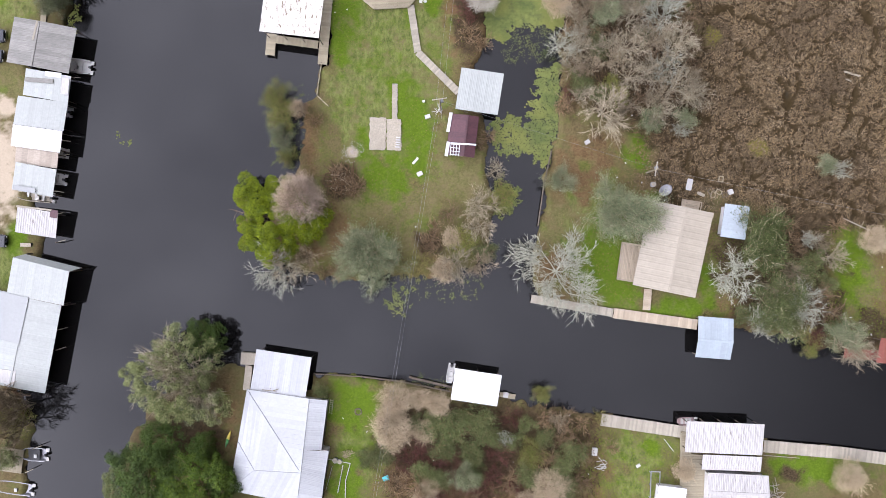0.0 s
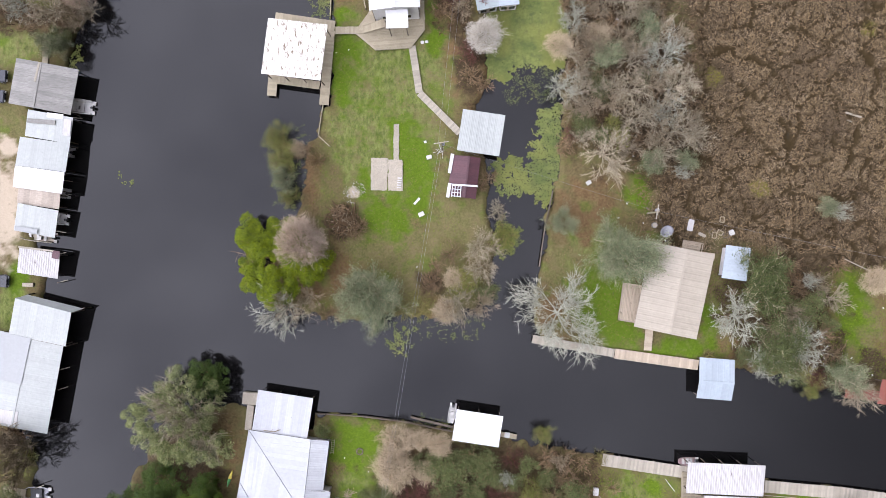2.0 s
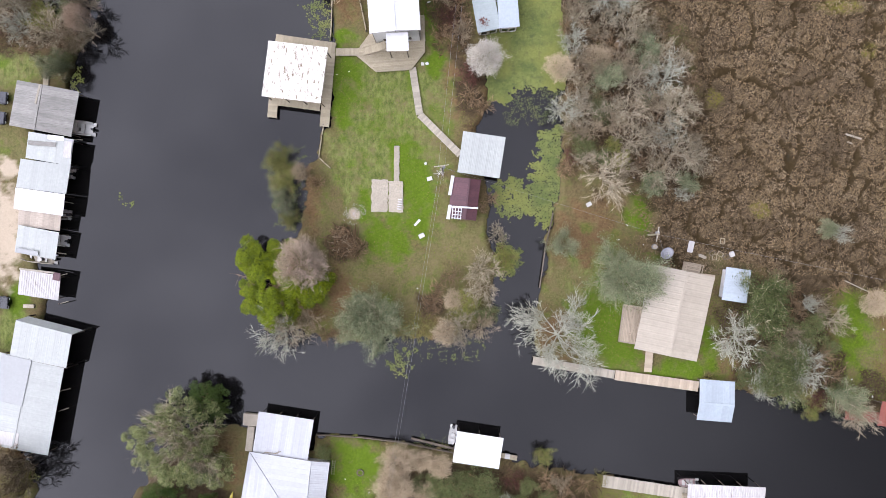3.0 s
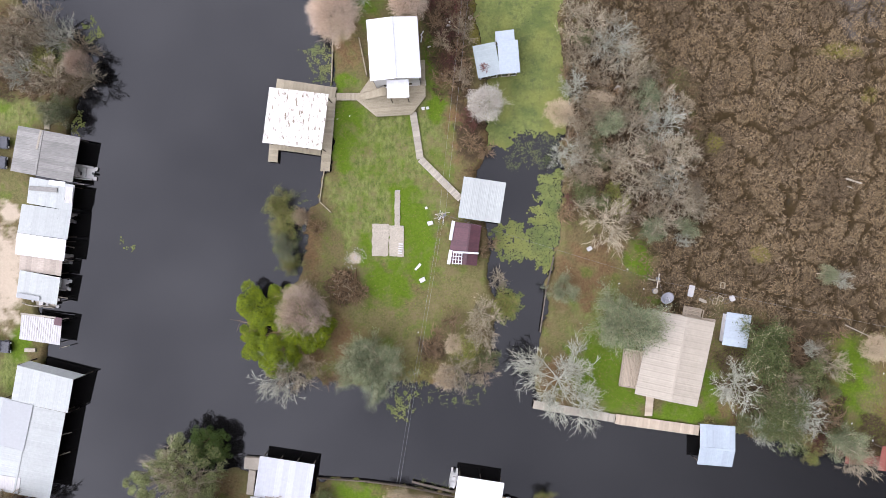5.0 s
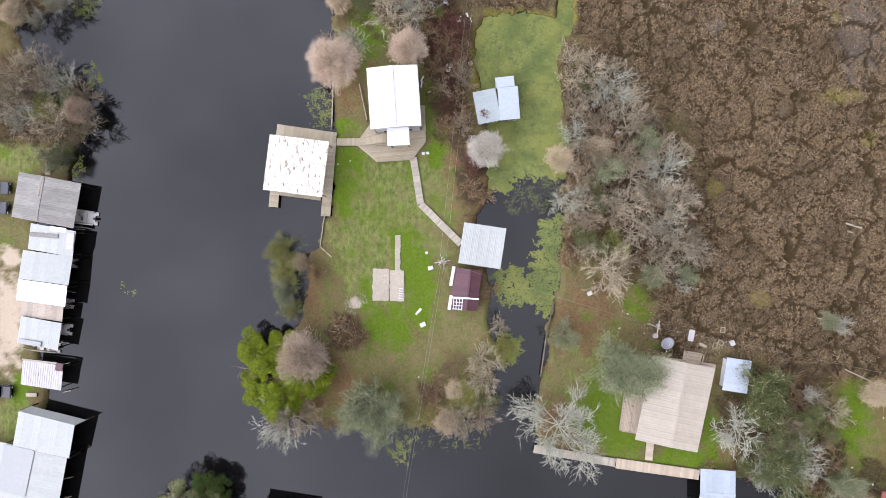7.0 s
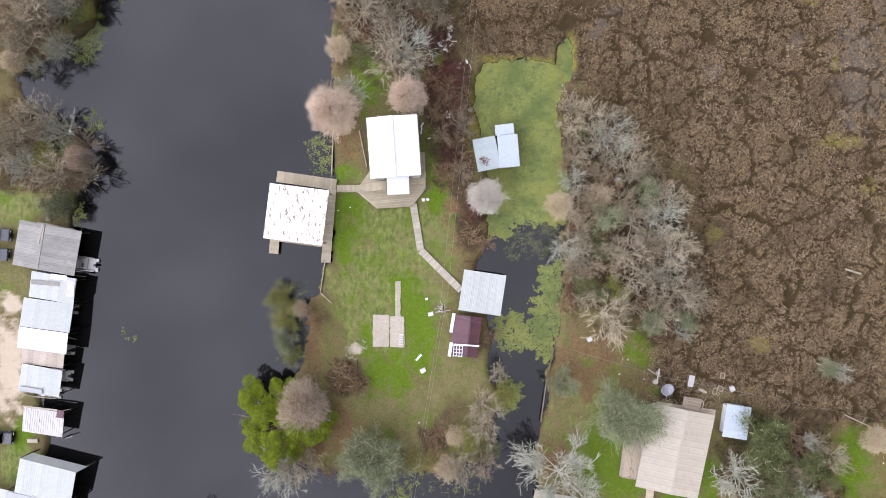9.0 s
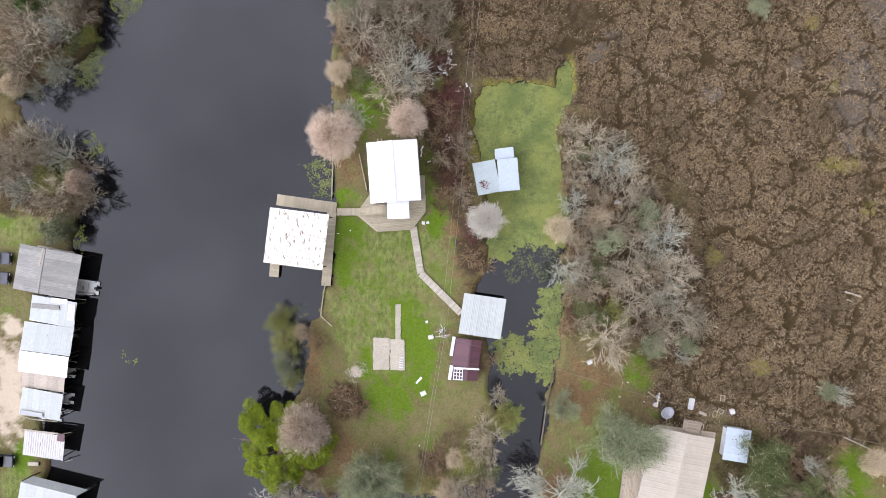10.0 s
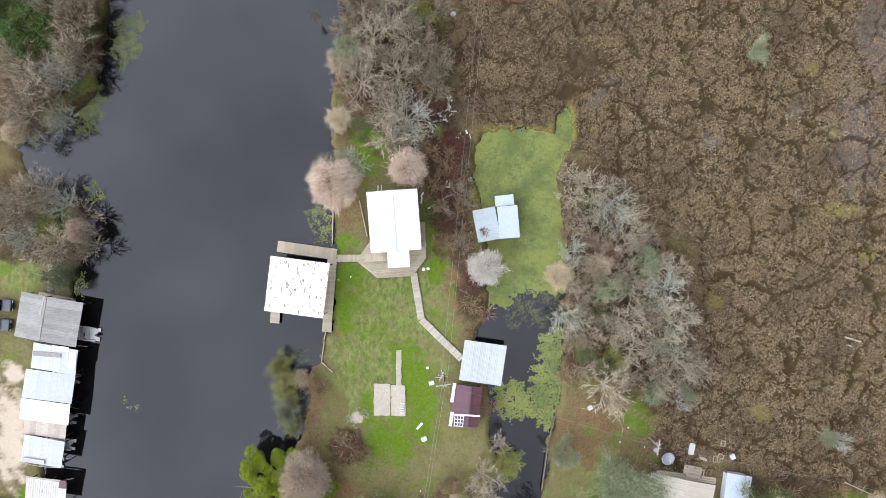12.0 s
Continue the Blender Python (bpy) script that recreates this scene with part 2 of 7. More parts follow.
def ground_material():
    """Bare soil and leaf litter, with grass, sand, marsh and painted wood shade by the zones stored on the sheet."""
    m, n, l, b = material("ground_soil_and_grass")
    where = place_vector(n)
    fine, mid, big = noisy(n, l, 3.2, 6, 0.7, where), noisy(n, l, 0.7, 5, 0.6, where), noisy(n, l, 0.16, 4, 0.55, where)

    def zone(name):
        a = n.new("ShaderNodeAttribute")
        a.attribute_name = name
        return a.outputs["Fac"]

    def soft(name, width=0.36):
        add_ = n.new("ShaderNodeMath")
        add_.operation = "MULTIPLY_ADD"
        l.new(mid, add_.inputs[0])
        add_.inputs[1].default_value = 0.9
        l.new(zone(name), add_.inputs[2])
        return stepped(n, l, add_.outputs[0], 0.95 - width, 0.95 + width)

    soil = mixed(n, l, stepped(n, l, fine, 0.34, 0.66), (0.07, 0.05, 0.026), (0.15, 0.113, 0.061))
    soil = mixed(n, l, stepped(n, l, big, 0.35, 0.65), soil, mixed(n, l, fine, (0.07, 0.066, 0.027), (0.135, 0.122, 0.058)))
    rust = mixed(n, l, stepped(n, l, fine, 0.3, 0.7), (0.078, 0.05, 0.026), (0.165, 0.112, 0.06))
    dull = mixed(n, l, stepped(n, l, fine, 0.28, 0.72), (0.07, 0.068, 0.026), (0.155, 0.142, 0.064))
    lush = mixed(n, l, stepped(n, l, fine, 0.25, 0.75), (0.05, 0.086, 0.011), (0.108, 0.155, 0.025))
    lawn = mixed(n, l, stepped(n, l, noisy(n, l, 1.6, 6, 0.75, where, (1, 0.55, 1)), 0.36, 0.64), (0.06, 0.08, 0.021), (0.165, 0.18, 0.064))
    lawn = mixed(n, l, stepped(n, l, fine, 0.5, 0.78, 0, 0.4), lawn, (0.21, 0.19, 0.105))
    patchy = noisy(n, l, 0.42, 5, 0.65, where)
    drift = noisy(n, l, 0.23, 3, 0.6, where)
    tan_grass = mixed(n, l, fine, (0.095, 0.078, 0.04), (0.19, 0.155, 0.085))
    lawn = mixed(n, l, stepped(n, l, drift, 0.5, 0.62, 0, 0.7), lawn, lush)
    lawn = mixed(n, l, stepped(n, l, patchy, 0.5, 0.68, 0, 0.75), lawn, tan_grass)
    dull = mixed(n, l, stepped(n, l, patchy, 0.44, 0.62, 0, 0.8), dull, tan_grass)
    dull = mixed(n, l, stepped(n, l, drift, 0.52, 0.64, 0, 0.6), dull, lush)
    rust = mixed(n, l, stepped(n, l, drift, 0.48, 0.62, 0, 0.75), rust, dull)
    lush = mixed(n, l, stepped(n, l, patchy, 0.54, 0.7, 0, 0.6), lush, lawn)
    soil = mixed(n, l, stepped(n, l, patchy, 0.5, 0.66, 0, 0.7), soil, mixed(n, l, fine, (0.05, 0.06, 0.018), (0.13, 0.14, 0.045)))
    sand = mixed(n, l, fine, (0.3, 0.25, 0.18), (0.46, 0.39, 0.3))
    # matted dead reeds: curling strands over dark wet seams
    warp = add(n, "ShaderNodeTexNoise", Scale=0.55, Detail=3.0)
    l.new(where, warp.inputs["Vector"])
    bent = add(n, "ShaderNodeVectorMath")
    bent.operation = "MULTIPLY_ADD"
    l.new(warp.outputs["Color"], bent.inputs[0])
    bent.inputs[1].default_value = (2.6, 2.6, 0.0)
    l.new(where, bent.inputs[2])
    strands = noisy(n, l, 1.5, 1.5, 0.5, bent.outputs[0])
    fold = n.new("ShaderNodeMath")
    fold.operation = "PINGPONG"
    fold.inputs[1].default_value = 0.07
    l.new(strands, fold.inputs[0])
    curl = stepped(n, l, fold.outputs[0], 0.012, 0.06)
    seam = add(n, "ShaderNodeTexVoronoi", Scale=0.42)
    seam.feature = "DISTANCE_TO_EDGE"
    l.new(bent.outputs[0], seam.inputs["Vector"])
    marsh = mixed(n, l, curl, (0.034, 0.024, 0.013), (0.165, 0.124, 0.075))
    marsh = mixed(n, l, stepped(n, l, fine, 0.35, 0.7, 0, 0.6), marsh, (0.07, 0.051, 0.031))
    marsh = mixed(n, l, stepped(n, l, big, 0.42, 0.6, 0, 0.55), marsh, mixed(n, l, curl, (0.028, 0.02, 0.012), (0.115, 0.085, 0.056)))
    marsh = mixed(n, l, stepped(n, l, seam.outputs["Distance"], 0.02, 0.09, 0.9, 0), marsh, (0.026, 0.018, 0.01))
    # dark brown litter tone, which also paints the shade in gaps between crowns
    litter_shade = mixed(n, l, stepped(n, l, fine, 0.3, 0.7), (0.022, 0.016, 0.009), (0.085, 0.062, 0.037))
    moss = mixed(n, l, stepped(n, l, fine, 0.3, 0.7), (0.07, 0.065, 0.02), (0.19, 0.17, 0.05))
    slough = mixed(n, l, stepped(n, l, fine, 0.3, 0.7), (0.05, 0.044, 0.037), (0.125, 0.108, 0.09))
    mud = mixed(n, l, fine, (0.014, 0.012, 0.009), (0.045, 0.038, 0.026))
    col = soil
    for name, tone in (("rust", rust), ("dull", dull), ("lawn", lawn), ("lush", lush), ("sand", sand), ("marsh", marsh), ("litter_shade", litter_shade), ("moss", moss), ("slough", slough)):
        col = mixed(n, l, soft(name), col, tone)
    col = mixed(n, l, zone("creek"), col, mixed(n, l, fine, (0.02, 0.013, 0.006), (0.05, 0.035, 0.017)))
    sep = n.new("ShaderNodeSeparateXYZ")
    l.new(where, sep.inputs[0])
    col = mixed(n, l, stepped(n, l, sep.outputs["Z"], 0.0, 0.14), mud, col)
    tone = add(n, "ShaderNodeHueSaturation", Value=0.9, Saturation=1.08)
    l.new(col, tone.inputs["Color"])
    l.new(tone.outputs[0], b.inputs["Base Color"])
    b.inputs["Roughness"].default_value = 0.95
    b.inputs["Specular IOR Level"].default_value = 0.1
    relief(n, l, b, fine, 0.4, 0.08)
    return m


def water_material():
    m, n, l, b = material("still_dark_water")
    b.inputs["Base Color"].default_value = (0.0045, 0.0043, 0.0042, 1)
    b.inputs["Roughness"].default_value = 0.015
    b.inputs["IOR"].default_value = 1.333
    relief(n, l, b, noisy(n, l, 0.5, 3, 0.5, place_vector(n)), 0.03, 0.02)
    return m


def weed_material():
    m, n, l, b = material("floating_duckweed")
    where = place_vector(n)
    col = mixed(n, l, stepped(n, l, noisy(n, l, 2.4, 6, 0.7, where), 0.3, 0.7), (0.08, 0.098, 0.026), (0.145, 0.16, 0.049))
    col = mixed(n, l, stepped(n, l, noisy(n, l, 0.25, 4, 0.6, where), 0.42, 0.62, 0, 0.7), col, (0.06, 0.082, 0.023))
    col = mixed(n, l, stepped(n, l, noisy(n, l, 0.9, 6, 0.7, where), 0.5, 0.66, 0, 0.7), col, (0.05, 0.06, 0.026))
    col = mixed(n, l, stepped(n, l, noisy(n, l, 0.14, 3, 0.5, where), 0.45, 0.62, 0, 0.5), col, (0.16, 0.16, 0.04))
    l.new(col, b.inputs["Base Color"])
    b.inputs["Roughness"].default_value = 0.8
    b.inputs["Specular IOR Level"].default_value = 0.12
    relief(n, l, b, noisy(n, l, 6, 4, 0.6, where), 0.5, 0.03)
    return m


GROUND, WATER, WEED = ground_material(), water_material(), weed_material()

# ---------------------------------------------------------------- mesh helpers


def mesh_object(name, verts, faces, mat, parent=None, label="", smooth=False):
    me = bpy.data.meshes.new(name)
    me.from_pydata(verts, [], faces)
    me.materials.append(mat)
    if smooth:
        me.polygons.foreach_set("use_smooth", [True] * len(me.polygons))
    ob = new(name, me)
    if parent:
        ob.parent = parent
    if label:
        tagged(ob, label)
    return ob


def part(name, bm, mat, parent=None, label=""):
    me = bpy.data.meshes.new(name)
    bm.to_mesh(me)
    bm.free()
    me.materials.append(mat)
    ob = new(name, me)
    if parent:
        ob.parent = parent
    if label:
        tagged(ob, label)
    return ob


def thing(name, label, category, x=0.0, y=0.0, z=0.0, turn=0.0, group="", kind=""):
    ob = new(name)
    ob.empty_display_size = 0.2
    ob.matrix_basis = pose(x, y, z, 0, 0, turn)
    return tagged(ob, label, category, group, kind)


def box(bm, x, y, z, sx, sy, sz, turn=0.0, bevel=0.0):
    """A box with its middle at x, y and its foot at z."""
    made = bmesh.ops.create_cube(bm, size=1, matrix=Matrix.Translation((x, y, z + sz / 2)) @ Matrix.Rotation(radians(turn), 4, "Z") @ Matrix.Diagonal((sx, sy, sz, 1)))
    if bevel:
        edges = {e for v in made["verts"] for e in v.link_edges}
        bmesh.ops.bevel(bm, geom=list(edges), offset=bevel, segments=2, affect="EDGES")
    return bm


def box_part(name, mat, parent, x, y, z, sx, sy, sz, turn=0.0, label="", bevel=0.0):
    return part(name, box(bmesh.new(), x, y, z, sx, sy, sz, turn, bevel), mat, parent, label)


def rod(verts, faces, a, b, ra, rb, sides=4, cap=True):
    """Adds a tapered rod from a to b to the lists."""
    a, b = Vector(a), Vector(b)
    d = (b - a).normalized()
    u = d.orthogonal().normalized()
    v = d.cross(u)
    base = len(verts)
    for p, r in ((a, ra), (b, rb)):
        for k in range(sides):
            w = 2 * math.pi * k / sides
            verts.append(p + u * (r * math.cos(w)) + v * (r * math.sin(w)))
    for k in range(sides):
        j = (k + 1) % sides
        faces.append((base + k, base + j, base + sides + j, base + sides + k))
    if cap:
        faces.append(tuple(base + sides + k for k in range(sides)))


def rod_part(name, mat, parent, a, b, ra, rb=None, sides=8, label=""):
    verts, faces = [], []
    rod(verts, faces, a, b, ra, ra if rb is None else rb, sides)
    faces.append(tuple(reversed(range(sides))))
    return mesh_object(name, verts, faces, mat, parent, label)


# ---------------------------------------------------------------- the ground, its zones and the water
SHORE_MAIN = [(-13.59, 93.01), (-15.13, 79.87), (-17.64, 73.75), (-18.44, 68.46), (-19.26, 62.28), (-18.64, 56.77), (-18.92, 50.72), (-18.91, 40.91), (-19.32, 27.48), (-20.95, 28.01), (-21.17, 23.05), (-22.96, 22.18), (-23.69, 19.79), (-23.37, 15.80), (-24.48, 11.37), (-26.20, 8.71),
              (-28.66, 3.83), (-28.52, -0.19), (-25.42, -3.77), (-21.41, -5.75), (-16.05, -6.49), (-9.80, -5.45), (-4.90, -5.83), (-0.00, -5.50), (4.00, -3.92), (5.88, -0.82), (6.07, 2.29), (7.60, 6.53), (6.46, 9.37), (5.60, 13.80), (5.26, 18.67), (4.22, 22.65),
              (3.89, 26.62), (5.67, 30.57), (5.34, 34.98), (5.34, 38.63), (5.94, 44.13), (4.55, 46.64), (3.72, 51.27), (3.79, 56.40), (5.23, 58.50), (10.73, 59.29), (16.19, 58.32), (17.83, 62.52), (19.23, 61.62),
              (18.11, 56.17), (16.49, 52.84), (16.77, 45.75), (17.61, 41.31), (18.22, 37.47), (16.52, 30.90), (17.13, 26.94), (16.93, 19.90), (15.85, 13.29), (14.60, 9.32), (14.05, 3.57), (12.79, -1.30), (12.24, -6.62), (13.30, -9.12), (25.23, -11.65),
              (38.46, -13.66), (46.81, -14.75), (54.71, -15.66), (57.35, -17.62), (67.67, -18.54), (96.58, -21.09), (113.56, 10.38), (112.55, 113.54), (-8.11, 116.18)]
SHORE_SOUTH = [(-58.20, -69.63), (-53.76, -42.36), (-52.10, -32.41), (-47.21, -24.76), (-40.85, -20.91), (-34.80, -18.95), (-32.65, -19.85), (-31.61, -23.44), (-22.90, -23.46), (-21.53, -20.96), (-14.37, -21.33), (-8.57, -21.88), (-0.10, -23.34), (7.91, -24.60), (15.01, -26.23), (23.43, -27.58),
               (36.25, -30.72), (48.59, -31.62), (60.89, -32.70), (67.73, -33.60), (96.70, -37.87), (97.00, -77.91)]
SHORE_WEST = [(-116.19, 56.77), (-69.88, 58.64), (-64.03, 47.10), (-56.88, 43.01), (-59.19, 39.47), (-61.29, 32.79), (-66.56, 31.94), (-65.88, 18.48), (-66.96, 8.58), (-66.11, 4.97), (-64.36, 1.35), (-65.33, -2.26), (-69.04, -5.87), (-70.24, -22.22), (-68.95, -24.26), (-66.76, -29.69), (-68.76, -42.36), (-70.20, -78.83), (-137.66, -79.20)]
SHORE_NORTHWEST = [(-136.05, 60.66), (-71.81, 57.63), (-66.32, 58.79), (-60.81, 61.65), (-56.64, 65.59), (-55.16, 70.91), (-54.11, 77.11), (-53.46, 85.95), (-56.99, 107.18), (-60.17, 159.47), (-132.14, 161.86)]


def inside_distance(px, py, ring):
    """Signed distance to a closed outline, positive inside."""
    best, odd = np.full(px.shape, 1e9), np.zeros(px.shape, bool)
    for (ax, ay), (bx, by) in zip(ring, ring[1:] + ring[:1]):
        dx, dy = bx - ax, by - ay
        k = np.clip(((px - ax) * dx + (py - ay) * dy) / (dx * dx + dy * dy + 1e-9), 0, 1)
        best = np.minimum(best, np.hypot(px - ax - k * dx, py - ay - k * dy))
        if ay != by:
            odd ^= ((ay > py) != (by > py)) & (px < (bx - ax) * (py - ay) / (by - ay) + ax)
    return np.where(odd, best, -best)


def waves(px, py, size, seed):
    """A smooth pseudo-random field in about -1 to 1, of that size in metres."""
    rng = np.random.RandomState(seed)
    total = np.zeros(px.shape)
    for k in range(9):
        a, f, ph = rng.uniform(0, 6.283), (0.6 + 1.6 * rng.rand()) / size, rng.uniform(0, 6.283)
        total += np.sin(6.283 * f * (px * np.cos(a) + py * np.sin(a)) + ph)
    return total / 4.0


def land_distance(px, py):
    wx, wy = px + 0.5 * waves(px, py, 5.0, 3) + 0.2 * waves(px, py, 1.6, 5), py + 0.5 * waves(px, py, 5.0, 4) + 0.2 * waves(px, py, 1.6, 6)
    return np.max([inside_distance(wx, wy, r) for r in (SHORE_MAIN, SHORE_SOUTH, SHORE_WEST, SHORE_NORTHWEST)], axis=0)


MARSH_RING = [(30.99, 3.47), (31.89, 19.77), (37.59, 26.75), (37.60, 37.26), (37.45, 41.92), (27.38, 48.25), (23.03, 53.44), (19.00, 56.16), (18.52, 61.63), (12.50, 59.44), (3.64, 58.88), (1.51, 65.45), (0.37, 79.56), (-0.27, 97.08), (129.89, 94.09), (130.80, 1.55), (67.60, 2.36), (54.68, 0.24), (46.80, 5.13), (40.66, 6.49)]
# zone, middle x, y, half width, half height
ZONES = [
    ("lawn", -9.54, 32.49, 9.5, 11), ("lawn", -9.62, 20.12, 9, 10), ("lush", -16.44, 36.09, 2.6, 4.5), ("lush", -10.2, 10.2, 4.8, 3.8), ("lush", -6.52, 18.77, 3.5, 6), ("lush", -8.27, 23.20, 2.5, 3), ("lush", -14.11, 15.02, 1.6, 3.5),
    ("dull", -7.07, 2.36, 8, 8), ("dull", -13.1, 5.4, 5, 3), ("litter_shade", -3.5, -0.25, 2.4, 2.4), ("lush", -2.4, 37.6, 2, 2.4), ("rust", 0.6, 34.0, 3.2, 8), ("litter_shade", 2.8, 33.0, 2.4, 6), ("litter_shade", 1.4, 42.0, 2.4, 5), ("sand", -15.45, 13.96, 1.0, 1.0), ("lawn", -14.04, 24.58, 6, 12), ("lush", -17.53, 32.57, 2, 6), ("lush", -5.21, 15.66, 3, 7), ("dull", 0.08, 10.30, 7, 5), ("rust", -18.67, 0.65, 6, 6), ("rust", -23.01, 16.68, 2.5, 5), ("rust", -3.55, -3.88, 4, 3), ("rust", 4.61, 30.58, 3, 6), ("dull", -2.92, 28.89, 3, 10),
    ("lush", -16.92, 41.78, 1.8, 1.6), ("rust", -16.57, 46.68, 2, 4), ("lush", -12.8, 57.8, 3.4, 6.5), ("lush", -3.20, 46.04, 1.6, 6), ("rust", -1.02, 42.45, 3, 5), ("dull", -5.12, 36.27, 3, 5),
    ("rust", 21.31, 11.04, 6, 5), ("lush", 29.24, 13.63, 2.2, 3.5), ("lawn", 23.93, -1.36, 6, 10), ("lush", 23.5, -3.5, 5, 6), ("lush", 26.57, -7.58, 3.4, 3.8), ("lush", 35.38, -10.72, 6, 1.8), ("lush", 40.22, -6.75, 2, 4), ("dull", 17.76, 2.22, 4, 5), ("rust", 20.42, 5.74, 5, 4), ("rust", 16.41, -4.87, 3, 5),
    ("rust", 62.57, -6.86, 9, 12), ("dull", 62.5, -7.0, 5.5, 9), ("lush", 61.9, -4.5, 3.4, 7), ("litter_shade", 65.5, -14.0, 4, 3), ("litter_shade", 58.38, -11.25, 3, 5), ("rust", 61.71, -12.15, 5, 5), ("lush", 33.63, 6.98, 3, 1.2),
    ("lush", -15.75, -26.17, 5, 5), ("lush", -16.73, -37.84, 3, 5), ("lawn", -14.46, -33.35, 5, 5), ("rust", -37.32, -27.93, 4.5, 6.5), ("rust", -3.75, -37.84, 9, 6), ("rust", 8.74, -37.85, 9, 6),
    ("lawn", 29.17, -33.39, 6, 3.5), ("lush", 30.94, -32.50, 2.5, 1.2), ("lush", 56.51, -36.08, 9, 3), ("lawn", 29.17, -38.75, 5, 3), ("rust", 22.52, -36.51, 3.2, 5), ("rust", 52.99, -36.97, 3, 2), ("litter_shade", 53.20, -36.99, 2.2, 1.5),
    ("dull", -70.77, 36.66, 4, 6), ("dull", -70.49, 25.09, 3, 4), ("sand", -71.14, 11.70, 2.6, 9), ("sand", -70.36, 21.52, 1.6, 2), ("lawn", -70.19, -3.55, 3.5, 5), ("lush", -69.04, 0.94, 2, 3), ("lawn", -69.59, 37.99, 5, 3.5),
    # litter of the woods, darkened to paint in the shade under the trees
    ("litter_shade", 26.37, 33.20, 11, 14), ("litter_shade", 22.07, 45.68, 6, 9), ("litter_shade", 32.48, 24.23, 6, 9), ("litter_shade", -9.49, 71.83, 9, 15), ("litter_shade", -0.85, 54.88, 4, 14), ("litter_shade", -7.3, 62.5, 3.6, 6), ("litter_shade", -66.65, 46.06, 9, 7), ("litter_shade", -64.15, 72.86, 9, 16),
    # dark patches round the pale blue shed paint the shade beside the veil tree
    ("litter_shade", 4.31, -33.36, 16, 8), ("litter_shade", 52.94, -4.16, 8, 11), ("litter_shade", 46.0, 1.5, 3.2, 4.5), ("litter_shade", 51.0, 1.8, 5, 2.6), ("litter_shade", 50.0, -10.0, 6, 4), ("litter_shade", 45.05, -3.24, 4, 8), ("rust", 44.18, -10.31, 4, 3), ("litter_shade", 59.09, -16.56, 5, 3), ("litter_shade", -44.15, -33.32, 9, 14),
    ("litter_shade", -17.27, 9.36, 3.2, 2.8), ("moss", 4.0, 50.0, 1.3, 7.5), ("moss", 10.0, 59.0, 6.5, 1.1), ("moss", 60.49, 45.82, 3.6, 1.4), ("moss", 56.37, 67.98, 1.2, 1.0), ("moss", 59.65, 57.86, 0.8, 1.6), ("moss", 64.83, 38.90, 1.6, 1.2), ("moss", 18.69, 60.31, 1.2, 3), ("moss", 48.10, 14.19, 1.4, 1.6), ("slough", 25.6, 66.2, 1.3, 1.2), ("slough", 24.0, 64.8, 1.2, 1.1), ("slough", 22.4, 63.3, 1.2, 1.0), ("litter_shade", 20.5, 69.4, 5.5, 4.5), ("litter_shade", 45.5, 57.0, 2.2, 1.8), ("moss", 40.83, 31.54, 1.6, 1.6),
    ("slough", 63.30, 56.49, 4, 9), ("slough", 66.36, 73.02, 3, 7), ("slough", 53.31, 61.47, 1.2, 1.2), ("slough", 40.62, 56.86, 1.6, 1.2), ("slough", 61.57, 62.64, 1.8, 1.4),
]


def spread(lo, hi, step, reach, growth=1.35):
    core = list(np.arange(lo, hi + step / 2, step))
    d, out = step, []
    x = hi
    while x < reach:
        d *= growth
        x += d
        out.append(x)
    d, low, x = step, [], lo
    while x > -reach:
        d *= growth
        x -= d
        low.append(x)
    return np.array(low[::-1] + core + out)


def grid_mesh(name, xs, ys, heights, mat):
    nx, ny = len(xs), len(ys)
    gx, gy = np.meshgrid(xs, ys)
    me = bpy.data.meshes.new(name)
    me.vertices.add(nx * ny)
    me.vertices.foreach_set("co", np.stack([gx, gy, heights], -1).ravel())
    i, j = np.meshgrid(np.arange(nx - 1), np.arange(ny - 1))
    a = (j * nx + i).ravel()
    quads = np.stack([a, a + 1, a + nx + 1, a + nx], -1)
    me.loops.add(quads.size)
    me.loops.foreach_set("vertex_index", quads.ravel())
    me.polygons.add(len(quads))
    me.polygons.foreach_set("loop_start", np.arange(0, quads.size, 4))
    me.polygons.foreach_set("use_smooth", np.ones(len(quads), bool))
    me.update(calc_edges=True)
    me.materials.append(mat)
    return new(name, me)


def smooth_step(v, lo, hi):
    k = np.clip((v - lo) / (hi - lo), 0, 1)
    return k * k * (3 - 2 * k)


def cells(px, py, size, seed):
    """How far each place lies from the seam between irregular cells of that size, in metres."""
    flat_x, flat_y = px.ravel(), py.ravel()
    i, j = np.floor(flat_x / size).astype(int), np.floor(flat_y / size).astype(int)
    best = np.full((2, len(flat_x)), 1e9)
    for di in (-1, 0, 1):
        for dj in (-1, 0, 1):
            h = ((i + di) * 7349 + (j + dj) * 9151 + seed * 2311) % 65536
            jx, jy = np.abs(np.sin(h * 12.9898) * 43758.5453) % 1.0, np.abs(np.sin(h * 78.233) * 12543.853) % 1.0
            d = np.hypot((i + di + jx) * size - flat_x, (j + dj + jy) * size - flat_y)
            best[1] = np.minimum(best[1], np.maximum(best[0], d))
            best[0] = np.minimum(best[0], d)
    return ((best[1] - best[0]) / 2).reshape(px.shape)


